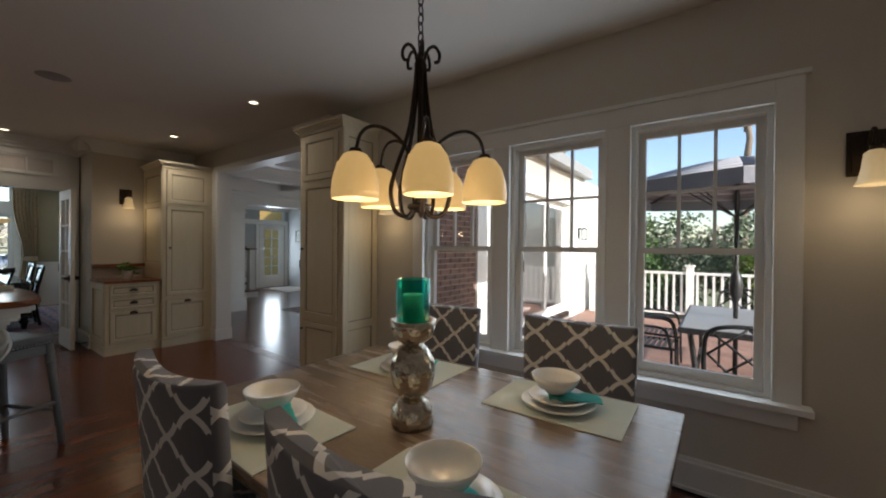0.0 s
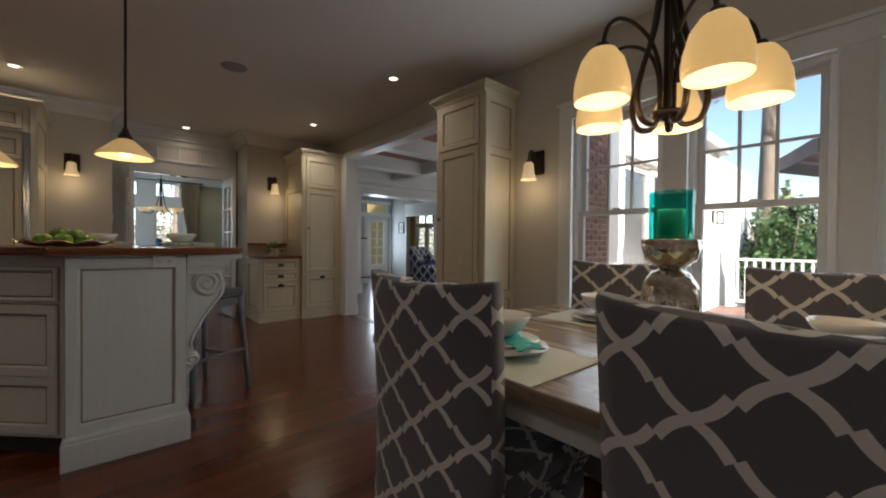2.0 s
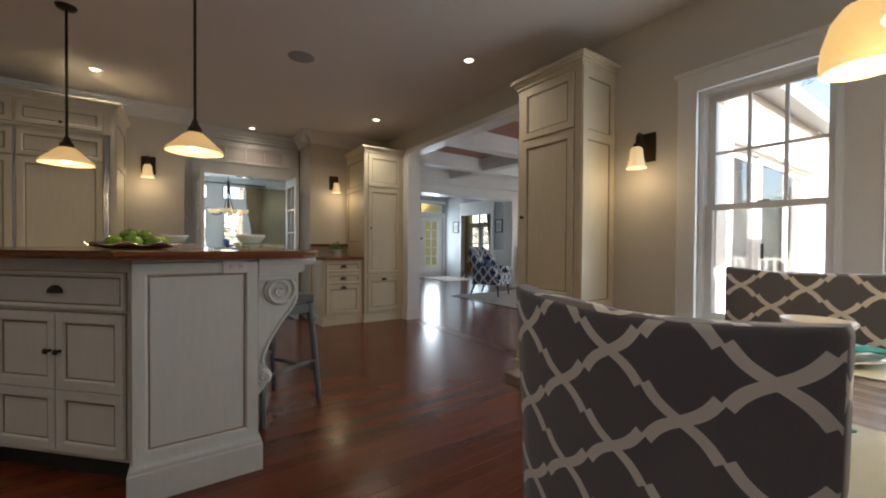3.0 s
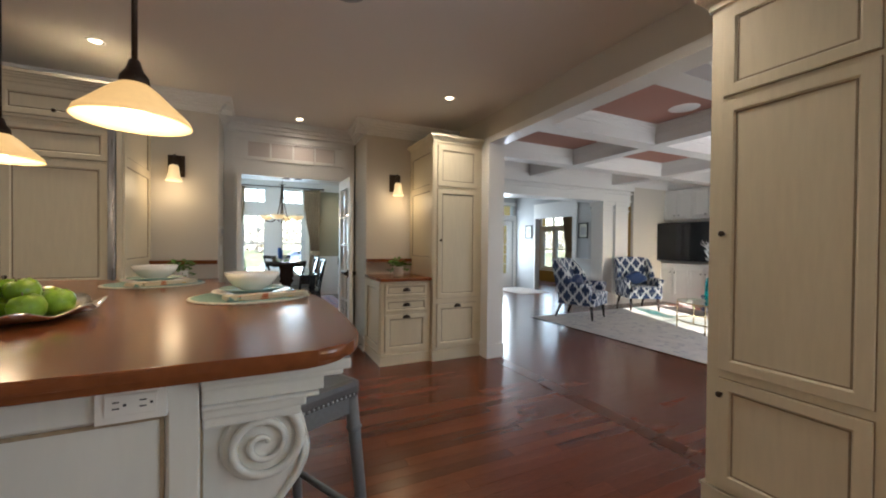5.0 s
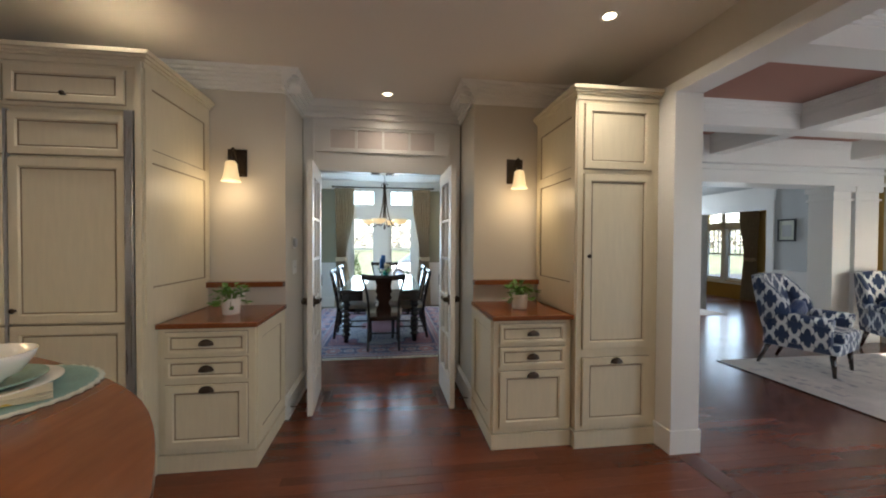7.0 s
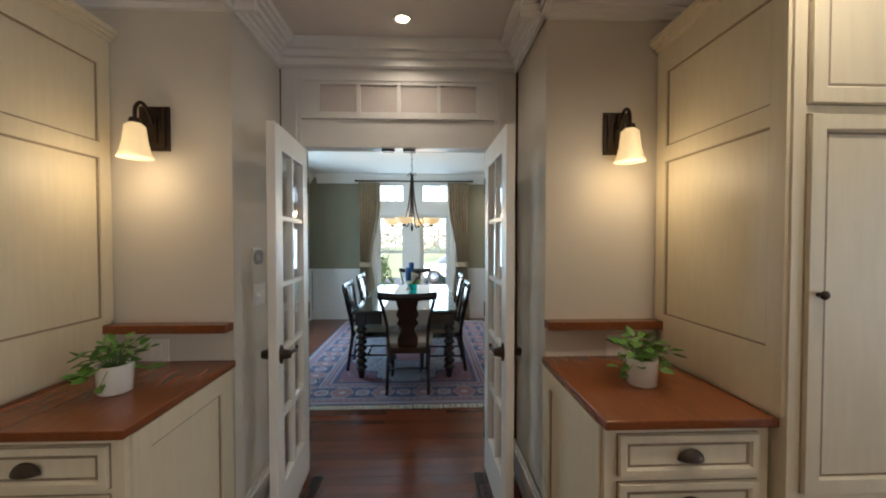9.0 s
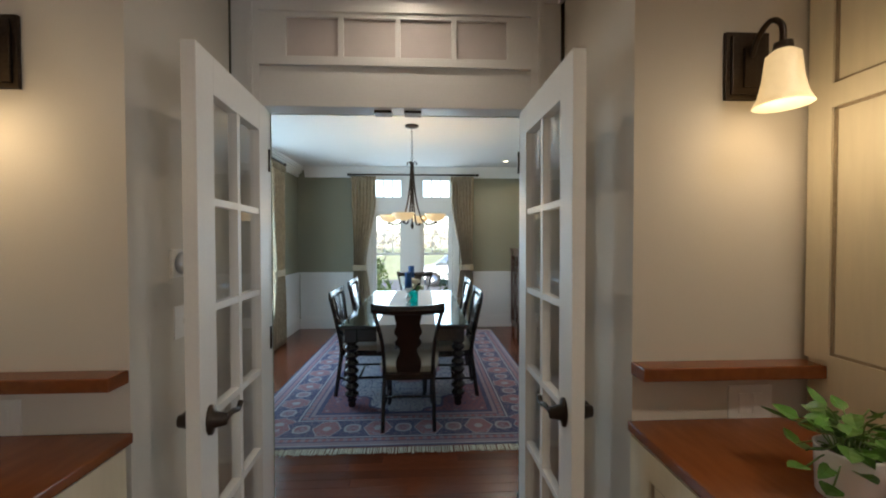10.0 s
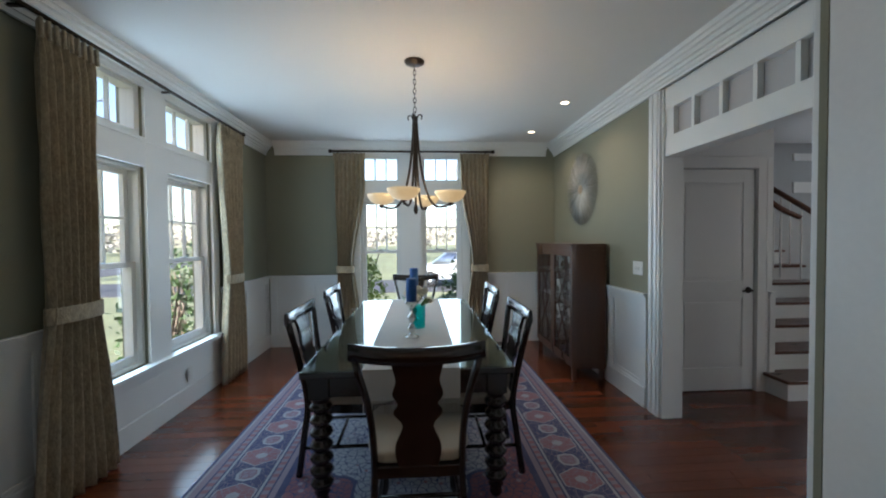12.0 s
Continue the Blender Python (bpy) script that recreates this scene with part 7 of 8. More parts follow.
wc = wing_chair()
wc.matrix_world = pose(-7.22, 5.40, 0.012, 0, 0, -68)
copy_thing(wc, pose(-7.42, 7.15, 0.012, 0, 0, -118))
for x, y, rz in ((-7.31, 5.37, -68), (-7.48, 7.17, -118)):
    bm = bm_new()
    rings = []
    for j in range(7):
        f = -1 + 2 * j / 6
        k = max(0.05, 1 - abs(f) ** 3)
        rings.append([(0.20 * math.cos(a) * (1 + 0.12 * math.cos(4 * a)) * (0.9 + 0.1 * k), 0.06 * f, 0.13 * math.sin(a) * (1 + 0.12 * math.cos(4 * a)) * (0.9 + 0.1 * k)) if k > 0.05 else (0.13 * math.cos(a), 0.05 * f, 0.09 * math.sin(a)) for a in [2 * math.pi * i / 24 for i in range(24)]])
    add_loft(bm, rings)
    p = tagged(part("pillow", bm, M_NAVY), "navy lumbar pillow on the wing chair", "pillow", "pillows")
    p.matrix_world = pose(x, y, 0.632, 0, 0, rz) @ pose(0, 0.0, 0, -12)

ctb = thing("coffee_table", "oval glass coffee table on slim brass legs", "coffee table", "", pose(-5.40, 6.35, 0.012))
M_BRASS = mat("aged_brass", (0.48, 0.36, 0.19), 0.3, 0.15, 12, 80, 0.05, metal=1.0)


def oval(a, b, z0, z1, a2=None, b2=None):
    ts = [2 * math.pi * i / 48 for i in range(48)]
    return [(a * math.cos(t), b * math.sin(t), z0) for t in ts], [(a * math.cos(t), b * math.sin(t), z1) for t in ts]


part("glass_top", add_loft(bm_new(), oval(0.62, 0.42, 0.425, 0.435)), M_CLEAR, ctb)
for z in (0.42, 0.14):
    part("rim", tube([(0.63 * math.cos(t), 0.43 * math.sin(t), z) for t in [2 * math.pi * i / 48 for i in range(49)]], 0.009, 8), M_BRASS, ctb)
for k in range(6):
    a = 2 * math.pi * (k + 0.5) / 6
    part("leg", tube([(0.63 * math.cos(a), 0.43 * math.sin(a), 0), (0.63 * math.cos(a), 0.43 * math.sin(a), 0.42)], 0.009, 8), M_BRASS, ctb)
vs = thing("bottle_vase", "teal glass bottle holding white coral branches", "vase", "", pose(-5.60, 6.50, 0.448) @ Matrix.Diagonal((1.12, 1.12, 1.3, 1)))
part("bottle", lathe([(0.0, 0), (0.10, 0), (0.115, 0.02), (0.115, 0.20), (0.10, 0.26), (0.055, 0.30), (0.045, 0.33), (0.052, 0.345), (0.046, 0.345), (0.04, 0.33), (0.05, 0.29), (0.095, 0.255), (0.108, 0.2), (0.108, 0.02), (0, 0.012)], 32, cap=False), M_VASEG, vs)
random.seed(14)
for k in range(7):
    a = 2 * math.pi * k / 7
    q = Vector((0.01, 0, 0.15))
    d = Vector((0.35 * math.cos(a), 0.35 * math.sin(a), 1)).normalized()
    pts = [q]
    for i in range(7):
        q = q + d * 0.075
        d = (d + Vector((random.uniform(-0.3, 0.3), random.uniform(-0.3, 0.3), 0.05))).normalized()
        pts.append(q)
        if i > 2:
            part("twig", tube([q, q + (d + Vector((random.uniform(-1, 1), random.uniform(-1, 1), 0.2))).normalized() * 0.11], 0.006, 6, r_end=0.003), M_PORC, vs)
    part("branch", tube(pts, 0.008, 6, r_end=0.004), M_PORC, vs)
for x in (-6.25, -5.35):
    ot = thing("ottoman", "round navy and white patterned ottoman by the hearth", "ottoman", "ottomans", pose(x, 7.72, 0.012))
    part("body", lathe([(0.0, 0.08), (0.21, 0.08), (0.235, 0.12), (0.235, 0.26), (0.22, 0.29), (0, 0.30)], 28), M_NAVYC, ot)
    part("cushion", lathe([(0.0, 0.29), (0.225, 0.295), (0.24, 0.33), (0.225, 0.375), (0.16, 0.395), (0, 0.40)], 28), M_NAVYC, ot)
    for k in range(4):
        part("leg", lathe([(0.016, 0), (0.022, 0.085)], 10, (0.16 * math.cos(k * 1.571 + 0.78), 0.16 * math.sin(k * 1.571 + 0.78), 0)), M_EBONY, ot)
for x, y in ((-4.85, 4.5), (-6.3, 8.3)):
    sp2 = thing("ceiling_speaker", "round flush speaker in the coral ceiling panel", "speaker", "", pose(x, y, 2.84))
    part("grille", lathe([(0.0, -0.006), (0.14, -0.006), (0.155, -0.001), (0.155, 0)], 32, cap=False), M_WHITE, sp2)
hr = thing("hall_rug", "small pale rug on the hall floor", "rug", "", pose(-10.9, 6.85, 0.001))
part("pile", box(-0.7, -0.5, 0, 0.7, 0.5, 0.01, 0.003), M_RUGL, hr)
fc = curtain(pose(-11.72, 9.5, 0, 0, 0, 0), 0.5, 0.3, 0.42, 0.05, "sage curtain tied back in the far ochre room", 2.5)

# ---- outside ----
dk = thing("deck", "red-brown timber deck behind the house", "deck", "", pose(0, 0, 0))
part("joists", box(-2.55, 2.84, -0.6, 6.0, 9.7, -0.16), M_IRON, dk)
for k in range(49):
    y = 2.84 + 0.14 * k
    part("board", box(-2.55, y, -0.155, 6.0, y + 0.134, -0.125), M_DECK, dk)
rl = thing("deck_railing", "white painted deck railing with square balusters", "railing", "", pose(0, 9.55, -0.125))
for x in (-2.4, -0.45, 1.5, 3.5, 5.5):
    ps = part("post", boxes([(x - 0.07, -0.07, 0, x + 0.07, 0.07, 1.12), (x - 0.09, -0.09, 1.12, x + 0.09, 0.09, 1.16)], 0.005), M_WHITE, rl)
part("top_rail", box(-2.4, -0.045, 0.96, 5.5, 0.045, 1.01, 0.004), M_WHITE, rl)
part("bottom_rail", box(-2.4, -0.03, 0.10, 5.5, 0.03, 0.16, 0.004), M_WHITE, rl)
bme = shape("baluster", box(-0.022, -0.022, 0.16, 0.022, 0.022, 0.96), M_WHITE)
for k in range(56):
    b = new("baluster", bme)
    b.parent, b.location = rl, (-2.28 + 0.14 * k, 0, 0)
pt = thing("patio_table", "grey tile-topped patio table on the deck", "table", "", pose(0.28, 5.05, -0.125))
part("tabletop", box(-0.52, -0.85, 0.74, 0.52, 0.85, 0.78, 0.01), M_STONE, pt)
part("rim", boxes([(-0.54, -0.87, 0.72, 0.54, -0.85, 0.775), (-0.54, 0.85, 0.72, 0.54, 0.87, 0.775), (-0.54, -0.85, 0.72, -0.52, 0.85, 0.775), (0.52, -0.85, 0.72, 0.54, 0.85, 0.775)], 0.004), M_IRON, pt)
for x in (-0.45, 0.45):
    for y in (-0.75, 0.75):
        part("leg", tube(smooth_path([(x, y, 0), (x * 0.9, y * 0.95, 0.3), (x, y, 0.72)]), 0.025, 8), M_IRON, pt)
um = thing("patio_umbrella", "grey striped patio umbrella standing open over the table", "umbrella", "", pose(0.19, 5.05, -0.125))
part("pole", lathe([(0.022, 0.0), (0.022, 2.46)], 12), M_IRON, um)
part("pole_knob", lathe([(0.022, 0.95), (0.055, 1.02), (0.06, 1.12), (0.05, 1.22), (0.022, 1.28)], 14, cap=False), M_IRON, um)
for k in range(8):
    a0, a1 = 2 * math.pi * k / 8, 2 * math.pi * (k + 1) / 8
    for q in range(12):
        f0, f1 = (q // 2 + (0.76 if q % 2 else 0)) / 6, (q // 2 + (1 if q % 2 else 0.76)) / 6
        r0, r1 = 0.06 + 1.24 * f0, 0.06 + 1.24 * f1
        z0, z1 = 2.45 - 0.31 * f0**1.2, 2.45 - 0.31 * f1**1.2
        bm = bm_new()
        add_loft(bm, [[(r0 * math.cos(a0), r0 * math.sin(a0), z0), (r0 * math.cos(a1), r0 * math.sin(a1), z0), (r0 * math.cos(a1), r0 * math.sin(a1), z0 + 0.006), (r0 * math.cos(a0), r0 * math.sin(a0), z0 + 0.006)],
            [(r1 * math.cos(a0), r1 * math.sin(a0), z1), (r1 * math.cos(a1), r1 * math.sin(a1), z1), (r1 * math.cos(a1), r1 * math.sin(a1), z1 + 0.006), (r1 * math.cos(a0), r1 * math.sin(a0), z1 + 0.006)]])
        part("canvas_stripe", bm, M_UMBS if q % 2 else M_UMB, um)
    part("valance", boxes([(-0.495, -0.003, -0.13, 0.495, 0.003, 0)]), M_UMB, um).matrix_local = pose(1.197 * math.cos((a0 + a1) / 2), 1.197 * math.sin((a0 + a1) / 2), 2.145, 0, 0, math.degrees((a0 + a1) / 2) + 90)
    part("rib", tube([(0.05 * math.cos(a0), 0.05 * math.sin(a0), 2.43), (0.65 * math.cos(a0), 0.65 * math.sin(a0), 2.285), (1.29 * math.cos(a0), 1.29 * math.sin(a0), 2.12)], 0.010, 6), M_IRON, um)
    part("strut", tube([(0.03 * math.cos(a0), 0.03 * math.sin(a0), 1.85), (0.65 * math.cos(a0), 0.65 * math.sin(a0), 2.28)], 0.008, 6), M_IRON, um)


def patio_chair():
    c = thing("patio_chair", "dark cast iron patio chair with a lattice back", "chair", "patio chairs")
    part("seat", boxes([(-0.24, -0.22 + 0.055 * k, 0.42, 0.24, -0.19 + 0.055 * k, 0.435) for k in range(9)] + [(-0.25, -0.24, 0.41, -0.235, 0.29, 0.44), (0.235, -0.24, 0.41, 0.25, 0.29, 0.44)]), M_IRON, c)
    part("back_frame", tube(smooth_path([(-0.25, -0.24, 0.42), (-0.26, -0.30, 0.70), (-0.22, -0.34, 0.90), (0, -0.35, 0.95), (0.22, -0.34, 0.90), (0.26, -0.30, 0.70), (0.25, -0.24, 0.42)]), 0.016, 8), M_IRON, c)
    for pts in ([(-0.24, 0.50), (0.2, 0.88)], [(0.24, 0.50), (-0.2, 0.88)], [(0, 0.48), (-0.24, 0.72)], [(0, 0.48), (0.24, 0.72)], [(-0.24, 0.72), (0, 0.94)], [(0.24, 0.72), (0, 0.94)]):
        part("lattice_bar", tube([(x, -0.25 - 0.2 * (z - 0.42), z) for x, z in pts], 0.010, 6), M_IRON, c)
    for s in (-1, 1):
        part("arm", tube(smooth_path([(s * 0.26, -0.28, 0.66), (s * 0.29, 0.0, 0.66), (s * 0.29, 0.20, 0.63), (s * 0.27, 0.26, 0.43)]), 0.014, 8), M_IRON, c)
        part("front_leg", tube([(s * 0.25, 0.27, 0), (s * 0.24, 0.26, 0.42)], 0.014, 8), M_IRON, c)
        part("rear_leg", tube([(s * 0.25, -0.32, 0), (s * 0.245, -0.23, 0.42)], 0.014, 8), M_IRON, c)
    return c


pc = patio_chair()
pc.matrix_world = pose(-0.62, 5.0, -0.125, 0, 0, -90)
for x, y, rz in ((0.22, 3.80, 0), (1.15, 4.7, 90), (-0.62, 5.7, -90), (0.3, 6.3, 180)):
    copy_thing(pc, pose(x, y, -0.125, 0, 0, rz))

# outside of the living room wing
wg = thing("wing_facade", "brick garden wall of the living room wing with white trim", "house wall", "", pose(-2.68, 0, 0))
part("backing", boxes([(0, 2.80, -0.6, 0.05, 4.45, 3.0), (0, 4.45, 2.62, 0.05, 8.75, 3.0)]), M_MORTAR, wg)
part("corner_boards", boxes([(0.0, 4.45, -0.12, 0.09, 4.88, 2.62), (0, 4.88, 2.32, 0.09, 8.42, 2.62)], 0.004), M_WHITE, wg)
part("white_siding", boxes([(0.0, 8.42, -0.6, 0.09, 12.6, 3.0)], 0.004), M_WHITE, wg, "white painted siding")
ln = thing("wall_lantern", "dark metal lantern on the white outside wall", "lantern", "", pose(-2.59, 8.95, 1.72))
part("back_plate", box(0, -0.05, -0.12, 0.015, 0.05, 0.12, 0.004), M_IRON, ln)
part("arm", tube(smooth_path([(0.012, 0, 0.06), (0.08, 0, 0.16), (0.13, 0, 0.15), (0.13, 0, 0.10)]), 0.008, 8), M_IRON, ln)
part("cage", boxes([(0.07 + 0.11 * i, -0.06 + 0.11 * j, -0.14, 0.08 + 0.11 * i, -0.05 + 0.11 * j, 0.08) for i in (0, 1) for j in (0, 1)] + [(0.065, -0.065, -0.16, 0.195, 0.065, -0.14)]), M_IRON, ln)
part("cap", lathe([(0.0, 0.12), (0.03, 0.11), (0.10, 0.08), (0.0, 0.08)], 16, (0.13, 0, 0)), M_IRON, ln)
part("pane", box(0.081, -0.049, -0.139, 0.179, 0.049, 0.079), M_CLEAR, ln)
bmb = shape("facade_brick", box(-0.006, -0.098, -0.029, 0.012, 0.098, 0.029, 0.002), M_BRICK)
for r in range(38):
    for k in range(8):
        b = new("brick", bmb)
        b.parent, b.matrix_local = wg, pose(0.05, 2.92 + 0.207 * k + (0.1 if r % 2 else 0), 0.0 + 0.067 * r)


def leaf_cloud(count, size, place, seed):
    """Many small leaves as two-triangle quads; place(rng) gives a point."""
    rng = np.random.default_rng(seed)
    vs, fs = [], []
    for i in range(count):
        p = np.array(place(rng))
        a = rng.normal(size=3)
        a /= np.linalg.norm(a)
        b = np.cross(a, rng.normal(size=3))
        b /= np.linalg.norm(b) + 1e-6
        s = size * rng.uniform(0.6, 1.4)
        k = len(vs)
        vs += [tuple(p - a * s), tuple(p + b * s * 0.5), tuple(p + a * s), tuple(p - b * s * 0.5)]
        fs.append((k, k + 1, k + 2, k + 3))
    me = bpy.data.meshes.new("leaves")
    me.from_pydata(vs, [], fs)
    return me


def shrub(x, y, z, r, h, m, seed, label, count=2600, name="shrub", cone=False, leaf=0.05):
    s = thing(name, label, "tree" if cone else "shrub", "", pose(x, y, z))
    random.seed(seed)
    for k in range(6):
        a = random.uniform(0, 6.28)
        part("stem", tube([(0, 0, 0), (0.3 * r * math.cos(a), 0.3 * r * math.sin(a), h * 0.45), (0.6 * r * math.cos(a), 0.6 * r * math.sin(a), h * 0.8)], 0.03 * max(1, h / 2), 6, r_end=0.008), M_BARK, s)

    def place(rng):
        while True:
            u = rng.uniform(-1, 1, 3)
            q = np.linalg.norm(u)
            if q > 1 or q < 0.45:
                continue
            f = (u[2] + 1) / 2
            k = (1 - f) ** 0.8 * 1.1 if cone else 1
            lump = 1 + 0.28 * noise.noise((u[0] * 2.2 + seed, u[1] * 2.2, u[2] * 2.2))
            return (u[0] * r * k * lump, u[1] * r * k * lump, h * 0.06 + f * h * lump * 0.94)

    me = leaf_cloud(count, leaf, place, seed)
    me.materials.append(m)
    ob = new("crown", me)
    ob.parent = s
    tagged(ob, kind="stuff")


def bare_tree(x, y, z, h, seed, label="tall leafless tree with pale branches"):
    random.seed(seed)
    t = thing("tree", label, "tree", "bare trees", pose(x, y, z))
    part("trunk", tube([(0, 0, 0), (0.05, 0, h * 0.25), (0.1, 0.05, h * 0.5)], h * 0.022, 10, r_end=h * 0.014), M_BARK, t)
    bm = bm_new()

    def grow(p, d, ln, r, depth):
        q = p + d * ln * 0.5 + Vector((random.uniform(-1, 1), random.uniform(-1, 1), 0)) * ln * 0.06
        e = p + d * ln
        add_tube(bm, [p, q, e], r, 6 if depth < 2 else 4, r_end=r * 0.6)
        if depth < 4:
            for k in range(3 if depth else 5):
                nd = (d + Vector((random.uniform(-1, 1), random.uniform(-1, 1), random.uniform(-0.25, 0.6))) * 0.75).normalized()
                grow(p.lerp(e, random.uniform(0.55, 1.0)), nd, ln * random.uniform(0.55, 0.75), r * 0.55, depth + 1)

    grow(Vector((0.1, 0.05, h * 0.48)), Vector((0, 0, 1)), h * 0.22, h * 0.013, 0)
    tagged(part("limbs", bm, M_BARK, t), kind="stuff")


for k in range(9):
    shrub(-7.5 + 2.1 * k, 13.2 + 0.5 * math.sin(k * 2), -0.6, 1.35, 2.9, M_HEDGE, 30 + k, "tall grey-green hedge behind the deck", 4200, "hedge", leaf=0.07)
shrub(1.75, 11.2, -0.6, 1.75, 3.7, M_BUSH2, 50, "yellow-green evergreen behind the railing", 9000, "evergreen", True, 0.08)
shrub(-1.8, 11.6, -0.6, 1.2, 3.0, M_BUSH, 51, "dark evergreen behind the railing", 3600, "evergreen", True, 0.07)
shrub(-4.6, 11.2, -0.6, 1.1, 3.4, M_BUSH, 52, "dark evergreen beside the house", 3200, "evergreen", True, 0.07)
for k, (x, y) in enumerate(((0.6, 16), (3.4, 18), (-3.0, 17), (-6.5, 19), (6.5, 17), (-22, -13), (-28, -6), (-19, -20), (-30, 3), (-34, 9), (-14, -16), (-9, -24), (-26, 14))):
    bare_tree(x, y, -0.6, 9.5 + (k * 37 % 5), 70 + k)
for x, y, r, h, m, sd, lb, cone in ((-14.6, -0.75, 0.95, 2.3, M_BUSH2, 61, "green conifer shrub outside the dining window", True), (-14.4, 1.75, 0.75, 1.75, M_BUSH, 62, "dark rounded evergreen outside the dining window", False), (-11.7, -2.6, 0.5, 1.9, M_BUSH, 63, "thin broadleaf shrub outside the window", False), (-12.9, -3.0, 0.6, 2.0, M_HEDGE, 64, "thin shrub outside the window", False), (-9.9, -2.7, 0.5, 1.5, M_HEDGE, 65, "thin shrub outside the window", False), (-13.0, 13.6, 1.2, 3.2, M_BUSH2, 66, "evergreen outside the far room", True)):
    shrub(x, y, -0.6, r, h, m, sd, lb, 2400 if "thin" not in lb else 700, "shrub", cone, 0.045)
# distant woods
for k in range(26):
    a = math.pi * (0.35 + 1.25 * k / 25)
    x, y = 75 * math.cos(a) - 8, 75 * math.sin(a)
    shrub(x, y, -0.6, 7, 6 + 2 * math.sin(k * 1.7), M_WOODS, 100 + k, "far leafless woods beyond the road", 420, "far_trees", False, 0.55)

car = thing("parked_car", "pale silver car parked on the driveway", "car", "", pose(-23.6, 2.4, -0.575, 0, 0, 90))
prof = smooth_path([(-2.2, 0.35, 0), (-2.2, 0.75, 0), (-1.6, 0.88, 0), (-0.9, 0.95, 0), (2.0, 0.92, 0), (2.2, 0.7, 0), (2.2, 0.35, 0)], 4)
rings = [[(p.x * k, 0.86 * s, p.y) for p in prof] for s, k in ((-1, 0.97), (-0.9, 1), (0.9, 1), (1, 0.97))]
part("body", add_loft(bm_new(), rings), M_CARP, car)
part("cabin", add_loft(bm_new(), [[(x, y, 0.93) for x, y in ((-1.3, -0.78), (1.7, -0.78), (1.7, 0.78), (-1.3, 0.78))], [(x, y, 1.45) for x, y in ((-0.6, -0.66), (1.2, -0.66), (1.2, 0.66), (-0.6, 0.66))]]), M_STEEL, car)
part("roof", box(-0.55, -0.64, 1.44, 1.15, 0.64, 1.49, 0.02), M_CARP, car)
for x in (-1.35, 1.4):
    for y in (-0.82, 0.82):
        w = part("wheel", turned(lathe([(0, -0.1), (0.33, -0.1), (0.34, -0.05), (0.34, 0.05), (0.33, 0.1), (0, 0.1)], 24), pose(x, y, 0.34, 90)), M_TYRE, car)
        part("rim", turned(lathe([(0, -0.11), (0.2, -0.11), (0.2, 0.11), (0, 0.11)], 16), pose(x, y, 0.34, 90)), M_STEEL, w)

# ---- lamps ----


def bulb(name, at, watts, radius=0.03, color=WARM, kind="POINT", aim=None, size=100, blend=0.6):
    d = bpy.data.lights.new(name, kind)
    d.energy, d.color, d.shadow_soft_size = watts, color, radius
    o = new(name, d)
    if kind == "SPOT":
        d.spot_size, d.spot_blend = radians(size), blend
        o.matrix_world = look(at, aim or (at[0], at[1], at[2] - 1))
    else:
        o.location = at
    return o


def recessed(x, y, z, watts, color=(1.0, 0.85, 0.66)):
    r = thing("recessed_lamp", "small round recessed ceiling lamp, lit", "ceiling lamp", "recessed lamps", pose(x, y, z))
    part("trim", lathe([(0.036, 0.004), (0.040, -0.004), (0.055, -0.006), (0.058, 0.0)], 24, cap=False), M_WHITE, r)
    part("lens", lathe([(0.0, -0.0015), (0.037, -0.0015), (0.037, 0.0), (0, 0)], 24, cap=False), M_BULB, r)
    bulb("recessed_light", (x, y, z - 0.012), watts, 0.03, color, "SPOT", size=146, blend=0.85)


# the lamp at (-3.6, -1.9) is an added one, out of view
for x, y, watts in ((-3.59, 1.91, 8), (-5.57, 1.915, 9.5), (-5.77, -0.88, 4.5), (-3.6, -1.9, 7)):
    recessed(x, y, H - 0.001, watts)
recessed(-6.95, 0.62, H - 0.001, 2.6)
# two added fill lamps out of view, to brighten the breakfast chair backs
for x in (-1.2, 0.5):
    recessed(x, -1.75, H - 0.001, 11, (1.0, 0.92, 0.82))
for x, y in ((-10.46, 2.0), (-11.46, 1.97)):
    recessed(x, y, H - 0.001, 7)


def sconce(m):
    s = thing("wall_sconce", "dark bronze wall sconce with a lit cream glass shade", "wall lamp", "wall sconces", m)
    part("back_plate", boxes([(-0.07, -0.012, -0.105, 0.07, 0, 0.105), (-0.055, -0.02, -0.09, 0.055, -0.012, 0.09)], 0.003), M_BRONZE, s)
    part("inner_plate", box(-0.02, -0.026, -0.07, 0.02, -0.02, 0.05, 0.002), M_BRONZE, s)
    part("arm", tube(smooth_path([(0, -0.026, 0.02), (0, -0.05, 0.07), (0, -0.09, 0.095), (0, -0.125, 0.065), (0, -0.13, 0.01)]), 0.008, 8), M_BRONZE, s)
    part("socket", lathe([(0.0, 0.045), (0.022, 0.04), (0.024, 0.015), (0.0, 0.015)], 16, (0, -0.13, -0.028)), M_BRONZE, s)
    part("shade", lathe([(0.022, 0.02), (0.040, 0.005), (0.047, -0.06), (0.058, -0.11), (0.070, -0.135), (0.066, -0.135), (0.054, -0.108), (0.043, -0.06), (0.036, 0.0)], 24, (0, -0.13, -0.028), cap=False), M_SHADEW, s, "bell-shaped cream glass shade")
    part("bulb", lathe([(0.0, -0.03), (0.018, -0.045), (0.022, -0.07), (0.014, -0.09), (0.0, -0.095)], 14, (0, -0.13, -0.028)), M_BULB, s)
    bulb("sconce_light", m @ Vector((0, -0.21, -0.24)), 0.5, 0.09)


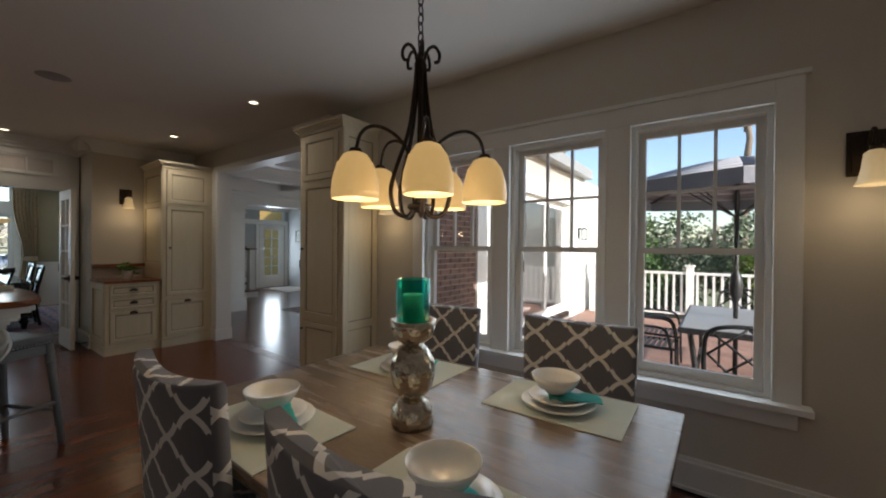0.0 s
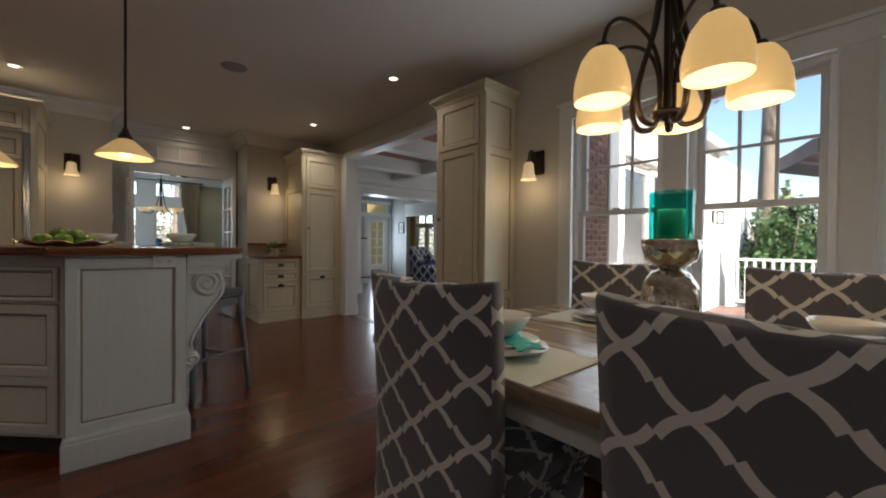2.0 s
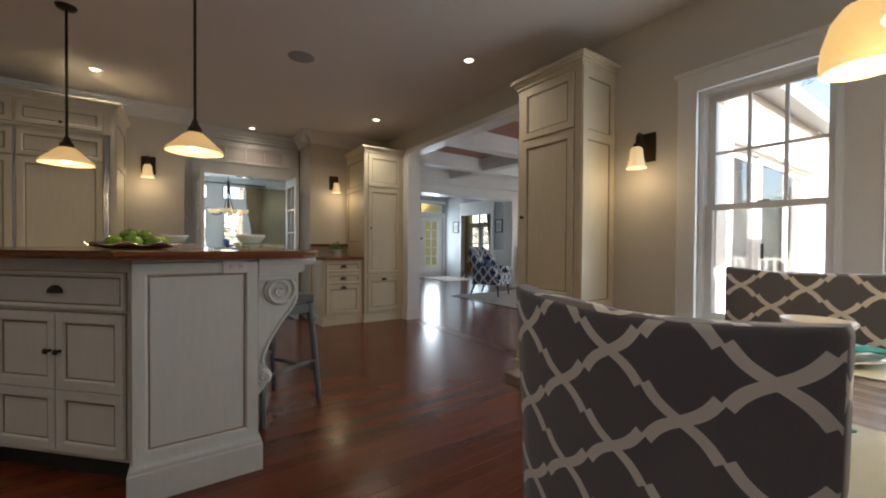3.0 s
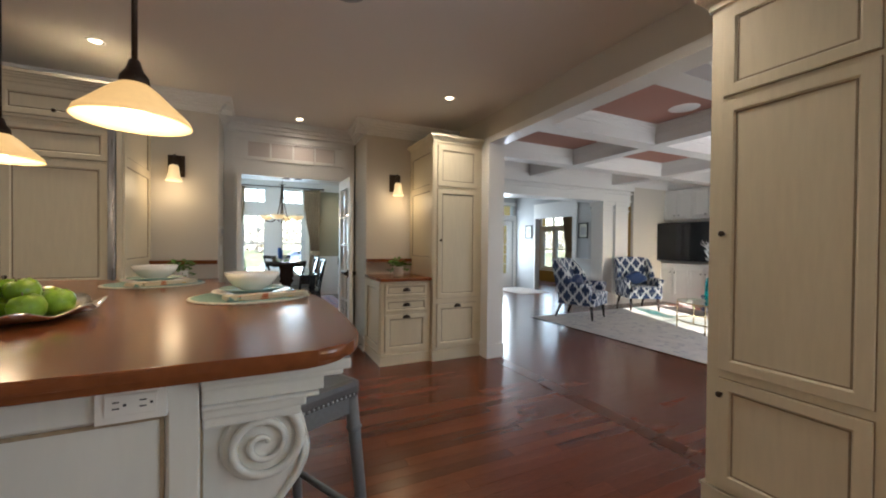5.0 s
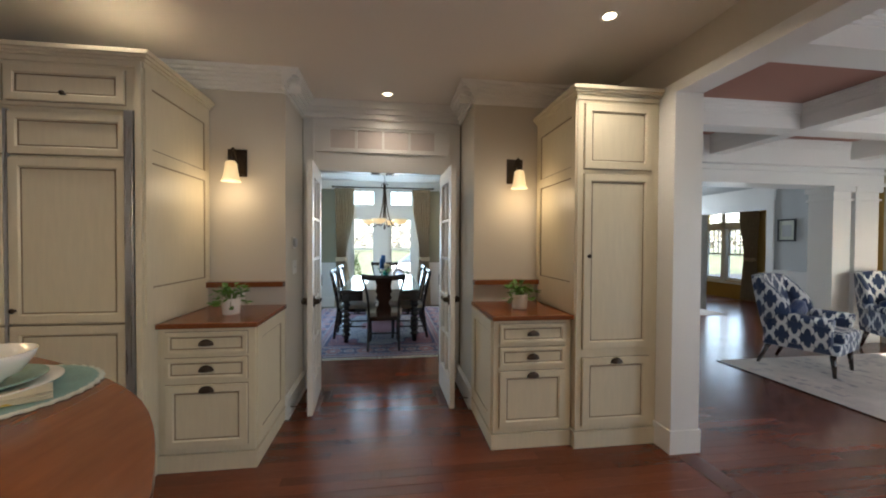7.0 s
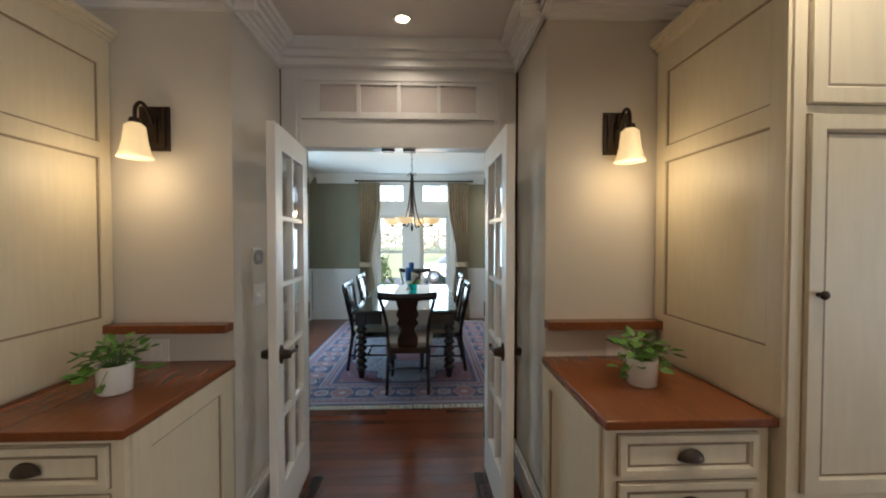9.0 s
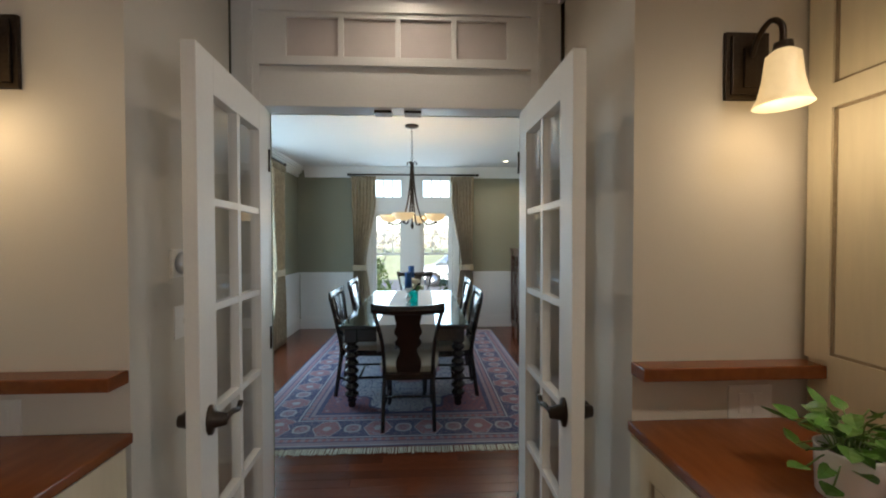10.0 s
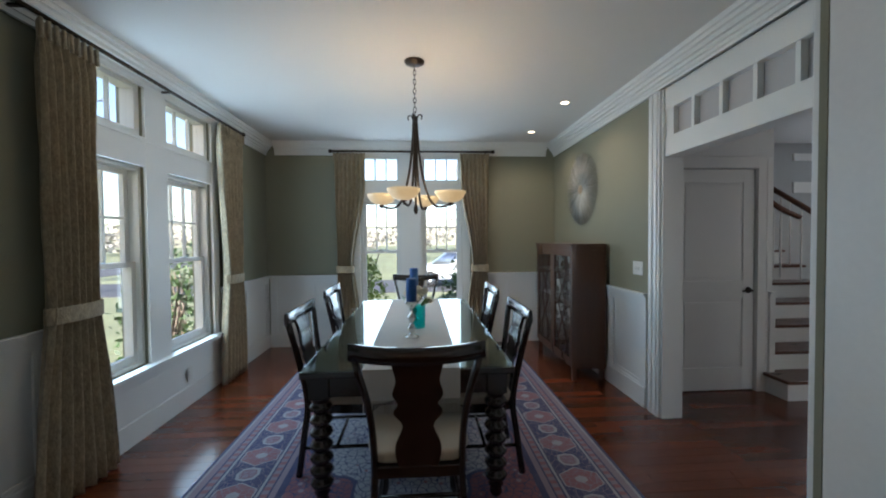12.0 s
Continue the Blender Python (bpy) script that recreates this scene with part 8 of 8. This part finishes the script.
sconce(pose(-6.65, -0.535, 2.03, 0, 0, 90)), sconce(pose(-6.65, 1.705, 2.03, 0, 0, 90))
sconce(pose(-2.385, 2.63, 1.83)), sconce(pose(0.60, 2.63, 1.83))


def pendant(x, y, z):
    p = thing("pendant_lamp", "cone-shaped amber glass pendant lamp hanging over the island", "pendant lamp", "island pendants", pose(x, y, z))
    part("rod", lathe([(0.008, 0.04), (0.008, H - z - 0.02)], 10), M_BRONZE, p)
    part("canopy", lathe([(0.0, H - z - 0.001), (0.06, H - z - 0.001), (0.05, H - z - 0.02), (0.012, H - z - 0.03), (0, H - z - 0.03)], 20), M_BRONZE, p)
    part("cap", lathe([(0.0, 0.075), (0.014, 0.07), (0.022, 0.04), (0.036, 0.02), (0.04, -0.005), (0.0, -0.005)], 20), M_BRONZE, p)
    part("shade", lathe([(0.034, 0.0), (0.066, -0.026), (0.104, -0.064), (0.142, -0.101), (0.150, -0.120), (0.145, -0.120), (0.137, -0.105), (0.099, -0.070), (0.061, -0.032), (0.028, -0.006)], 36, cap=False), M_SHADE, p, "amber glass cone shade")
    part("bulb", lathe([(0.0, -0.03), (0.025, -0.06), (0.03, -0.09), (0.02, -0.115), (0.0, -0.12)], 14), M_BULB, p)
    bulb("pendant_light", (x, y, z - 0.15), 0.9, 0.05)


pendant(-3.61, -0.13, 1.768), pendant(-4.59, -0.86, 1.775)

# ---- floor planks ----
random.seed(11)
near, rest = [], []


def plank_rows(x0, x1, y0, y1):
    w = 0.0826
    x = x0
    while x < x1 - 0.01:
        y = y0 - random.uniform(0, 1.2)
        while y < y1:
            ln = random.uniform(0.5, 1.9)
            a, b = max(y, y0), min(y + ln, y1)
            if b - a > 0.03:
                near.append((x, a, min(x + w, x1), b)) if (-6.6 < x < -1.9 and a > 0.2 and b < 3.2) else rest.append((x, a, min(x + w, x1), b))
            y += ln
        x += w


plank_rows(-12.07, -7.25, -1.47, 2.65), plank_rows(-7.25, 1.6, -3.3, 2.55), plank_rows(-8.05, -2.8, 2.69, 9.0), plank_rows(-11.9, -8.05, 2.65, 9.5)
floor = bpy.data.objects["floor"]


def plank_mesh(rows):
    vs, fs = [], []
    for x0, y0, x1, y1 in rows:
        k, g, c = len(vs), 0.0003, 0.0006
        vs += [(x0 + g, y0 + g, -0.011), (x1 - g, y0 + g, -0.011), (x1 - g, y1 - g, -0.011), (x0 + g, y1 - g, -0.011)]
        vs += [(x0 + g, y0 + g, -c), (x1 - g, y0 + g, -c), (x1 - g, y1 - g, -c), (x0 + g, y1 - g, -c)]
        vs += [(x0 + g + c, y0 + g + c, 0), (x1 - g - c, y0 + g + c, 0), (x1 - g - c, y1 - g - c, 0), (x0 + g + c, y1 - g - c, 0)]
        for o in (0, 4):
            fs += [(k + o + i, k + o + (i + 1) % 4, k + o + 4 + (i + 1) % 4, k + o + 4 + i) for i in range(4)]
        fs.append((k + 8, k + 9, k + 10, k + 11))
    me = bpy.data.meshes.new("plank")
    me.from_pydata(vs, [], fs)
    me.materials.append(M_PLANK)
    return me


for r in near[:300]:
    ob = new("plank", plank_mesh([r]))
    ob.parent = floor
ob = new("planks", plank_mesh(near[300:] + rest))
ob.parent = floor
tagged(ob, kind="stuff")

for i in range(5):
    a = radians(-44 + 72 * i)
    bulb("chandelier_light", (CX + 0.24 * math.cos(a), CY + 0.24 * math.sin(a), 1.515), 0.5, 0.04)
for deg in (-17, 70, 163, 253):
    a = radians(deg)
    bulb("bowl_light", (-9.67 + 0.268 * math.cos(a), 0.555 + 0.268 * math.sin(a), 1.80), 1.1, 0.05, (1.0, 0.74, 0.44))


# daylight of the sky in the window openings


def window_light(name, at, aim, w, h, watts, color=(0.80, 0.91, 1.0)):
    d = bpy.data.lights.new(name, "AREA")
    d.shape, d.size, d.size_y, d.energy, d.color = "RECTANGLE", w, h, watts, color
    o = new(name, d)
    o.matrix_world = look(at, aim)


for a, b in WINS:
    window_light("window_daylight", ((a + b) / 2, 2.632, 1.36), ((a + b) / 2, 0, 1.36), 0.60, 1.45, 2.7)
window_light("slider_daylight", (-2.83, 6.65, 1.15), (-6, 6.65, 1.15), 3.4, 2.1, 12)
for a, b in LW:
    window_light("south_daylight", ((a + b) / 2, YS + 0.012, 1.5), ((a + b) / 2, 5, 1.5), 0.58, 2.0, 5.6, (0.55, 0.81, 1.0))
for a, b in EW:
    window_light("west_daylight", (XE + 0.012, (a + b) / 2, 1.5), (0, (a + b) / 2, 1.5), 0.5, 2.0, 4.4, (0.62, 0.84, 1.0))
window_light("far_daylight", (-12.55, 9.46, 1.3), (-12.55, 0, 1.3), 1.2, 1.6, 2.5)
window_light("door_daylight", (FX + 0.03, 6.85, 1.3), (0, 6.85, 1.3), 0.5, 1.5, 10)
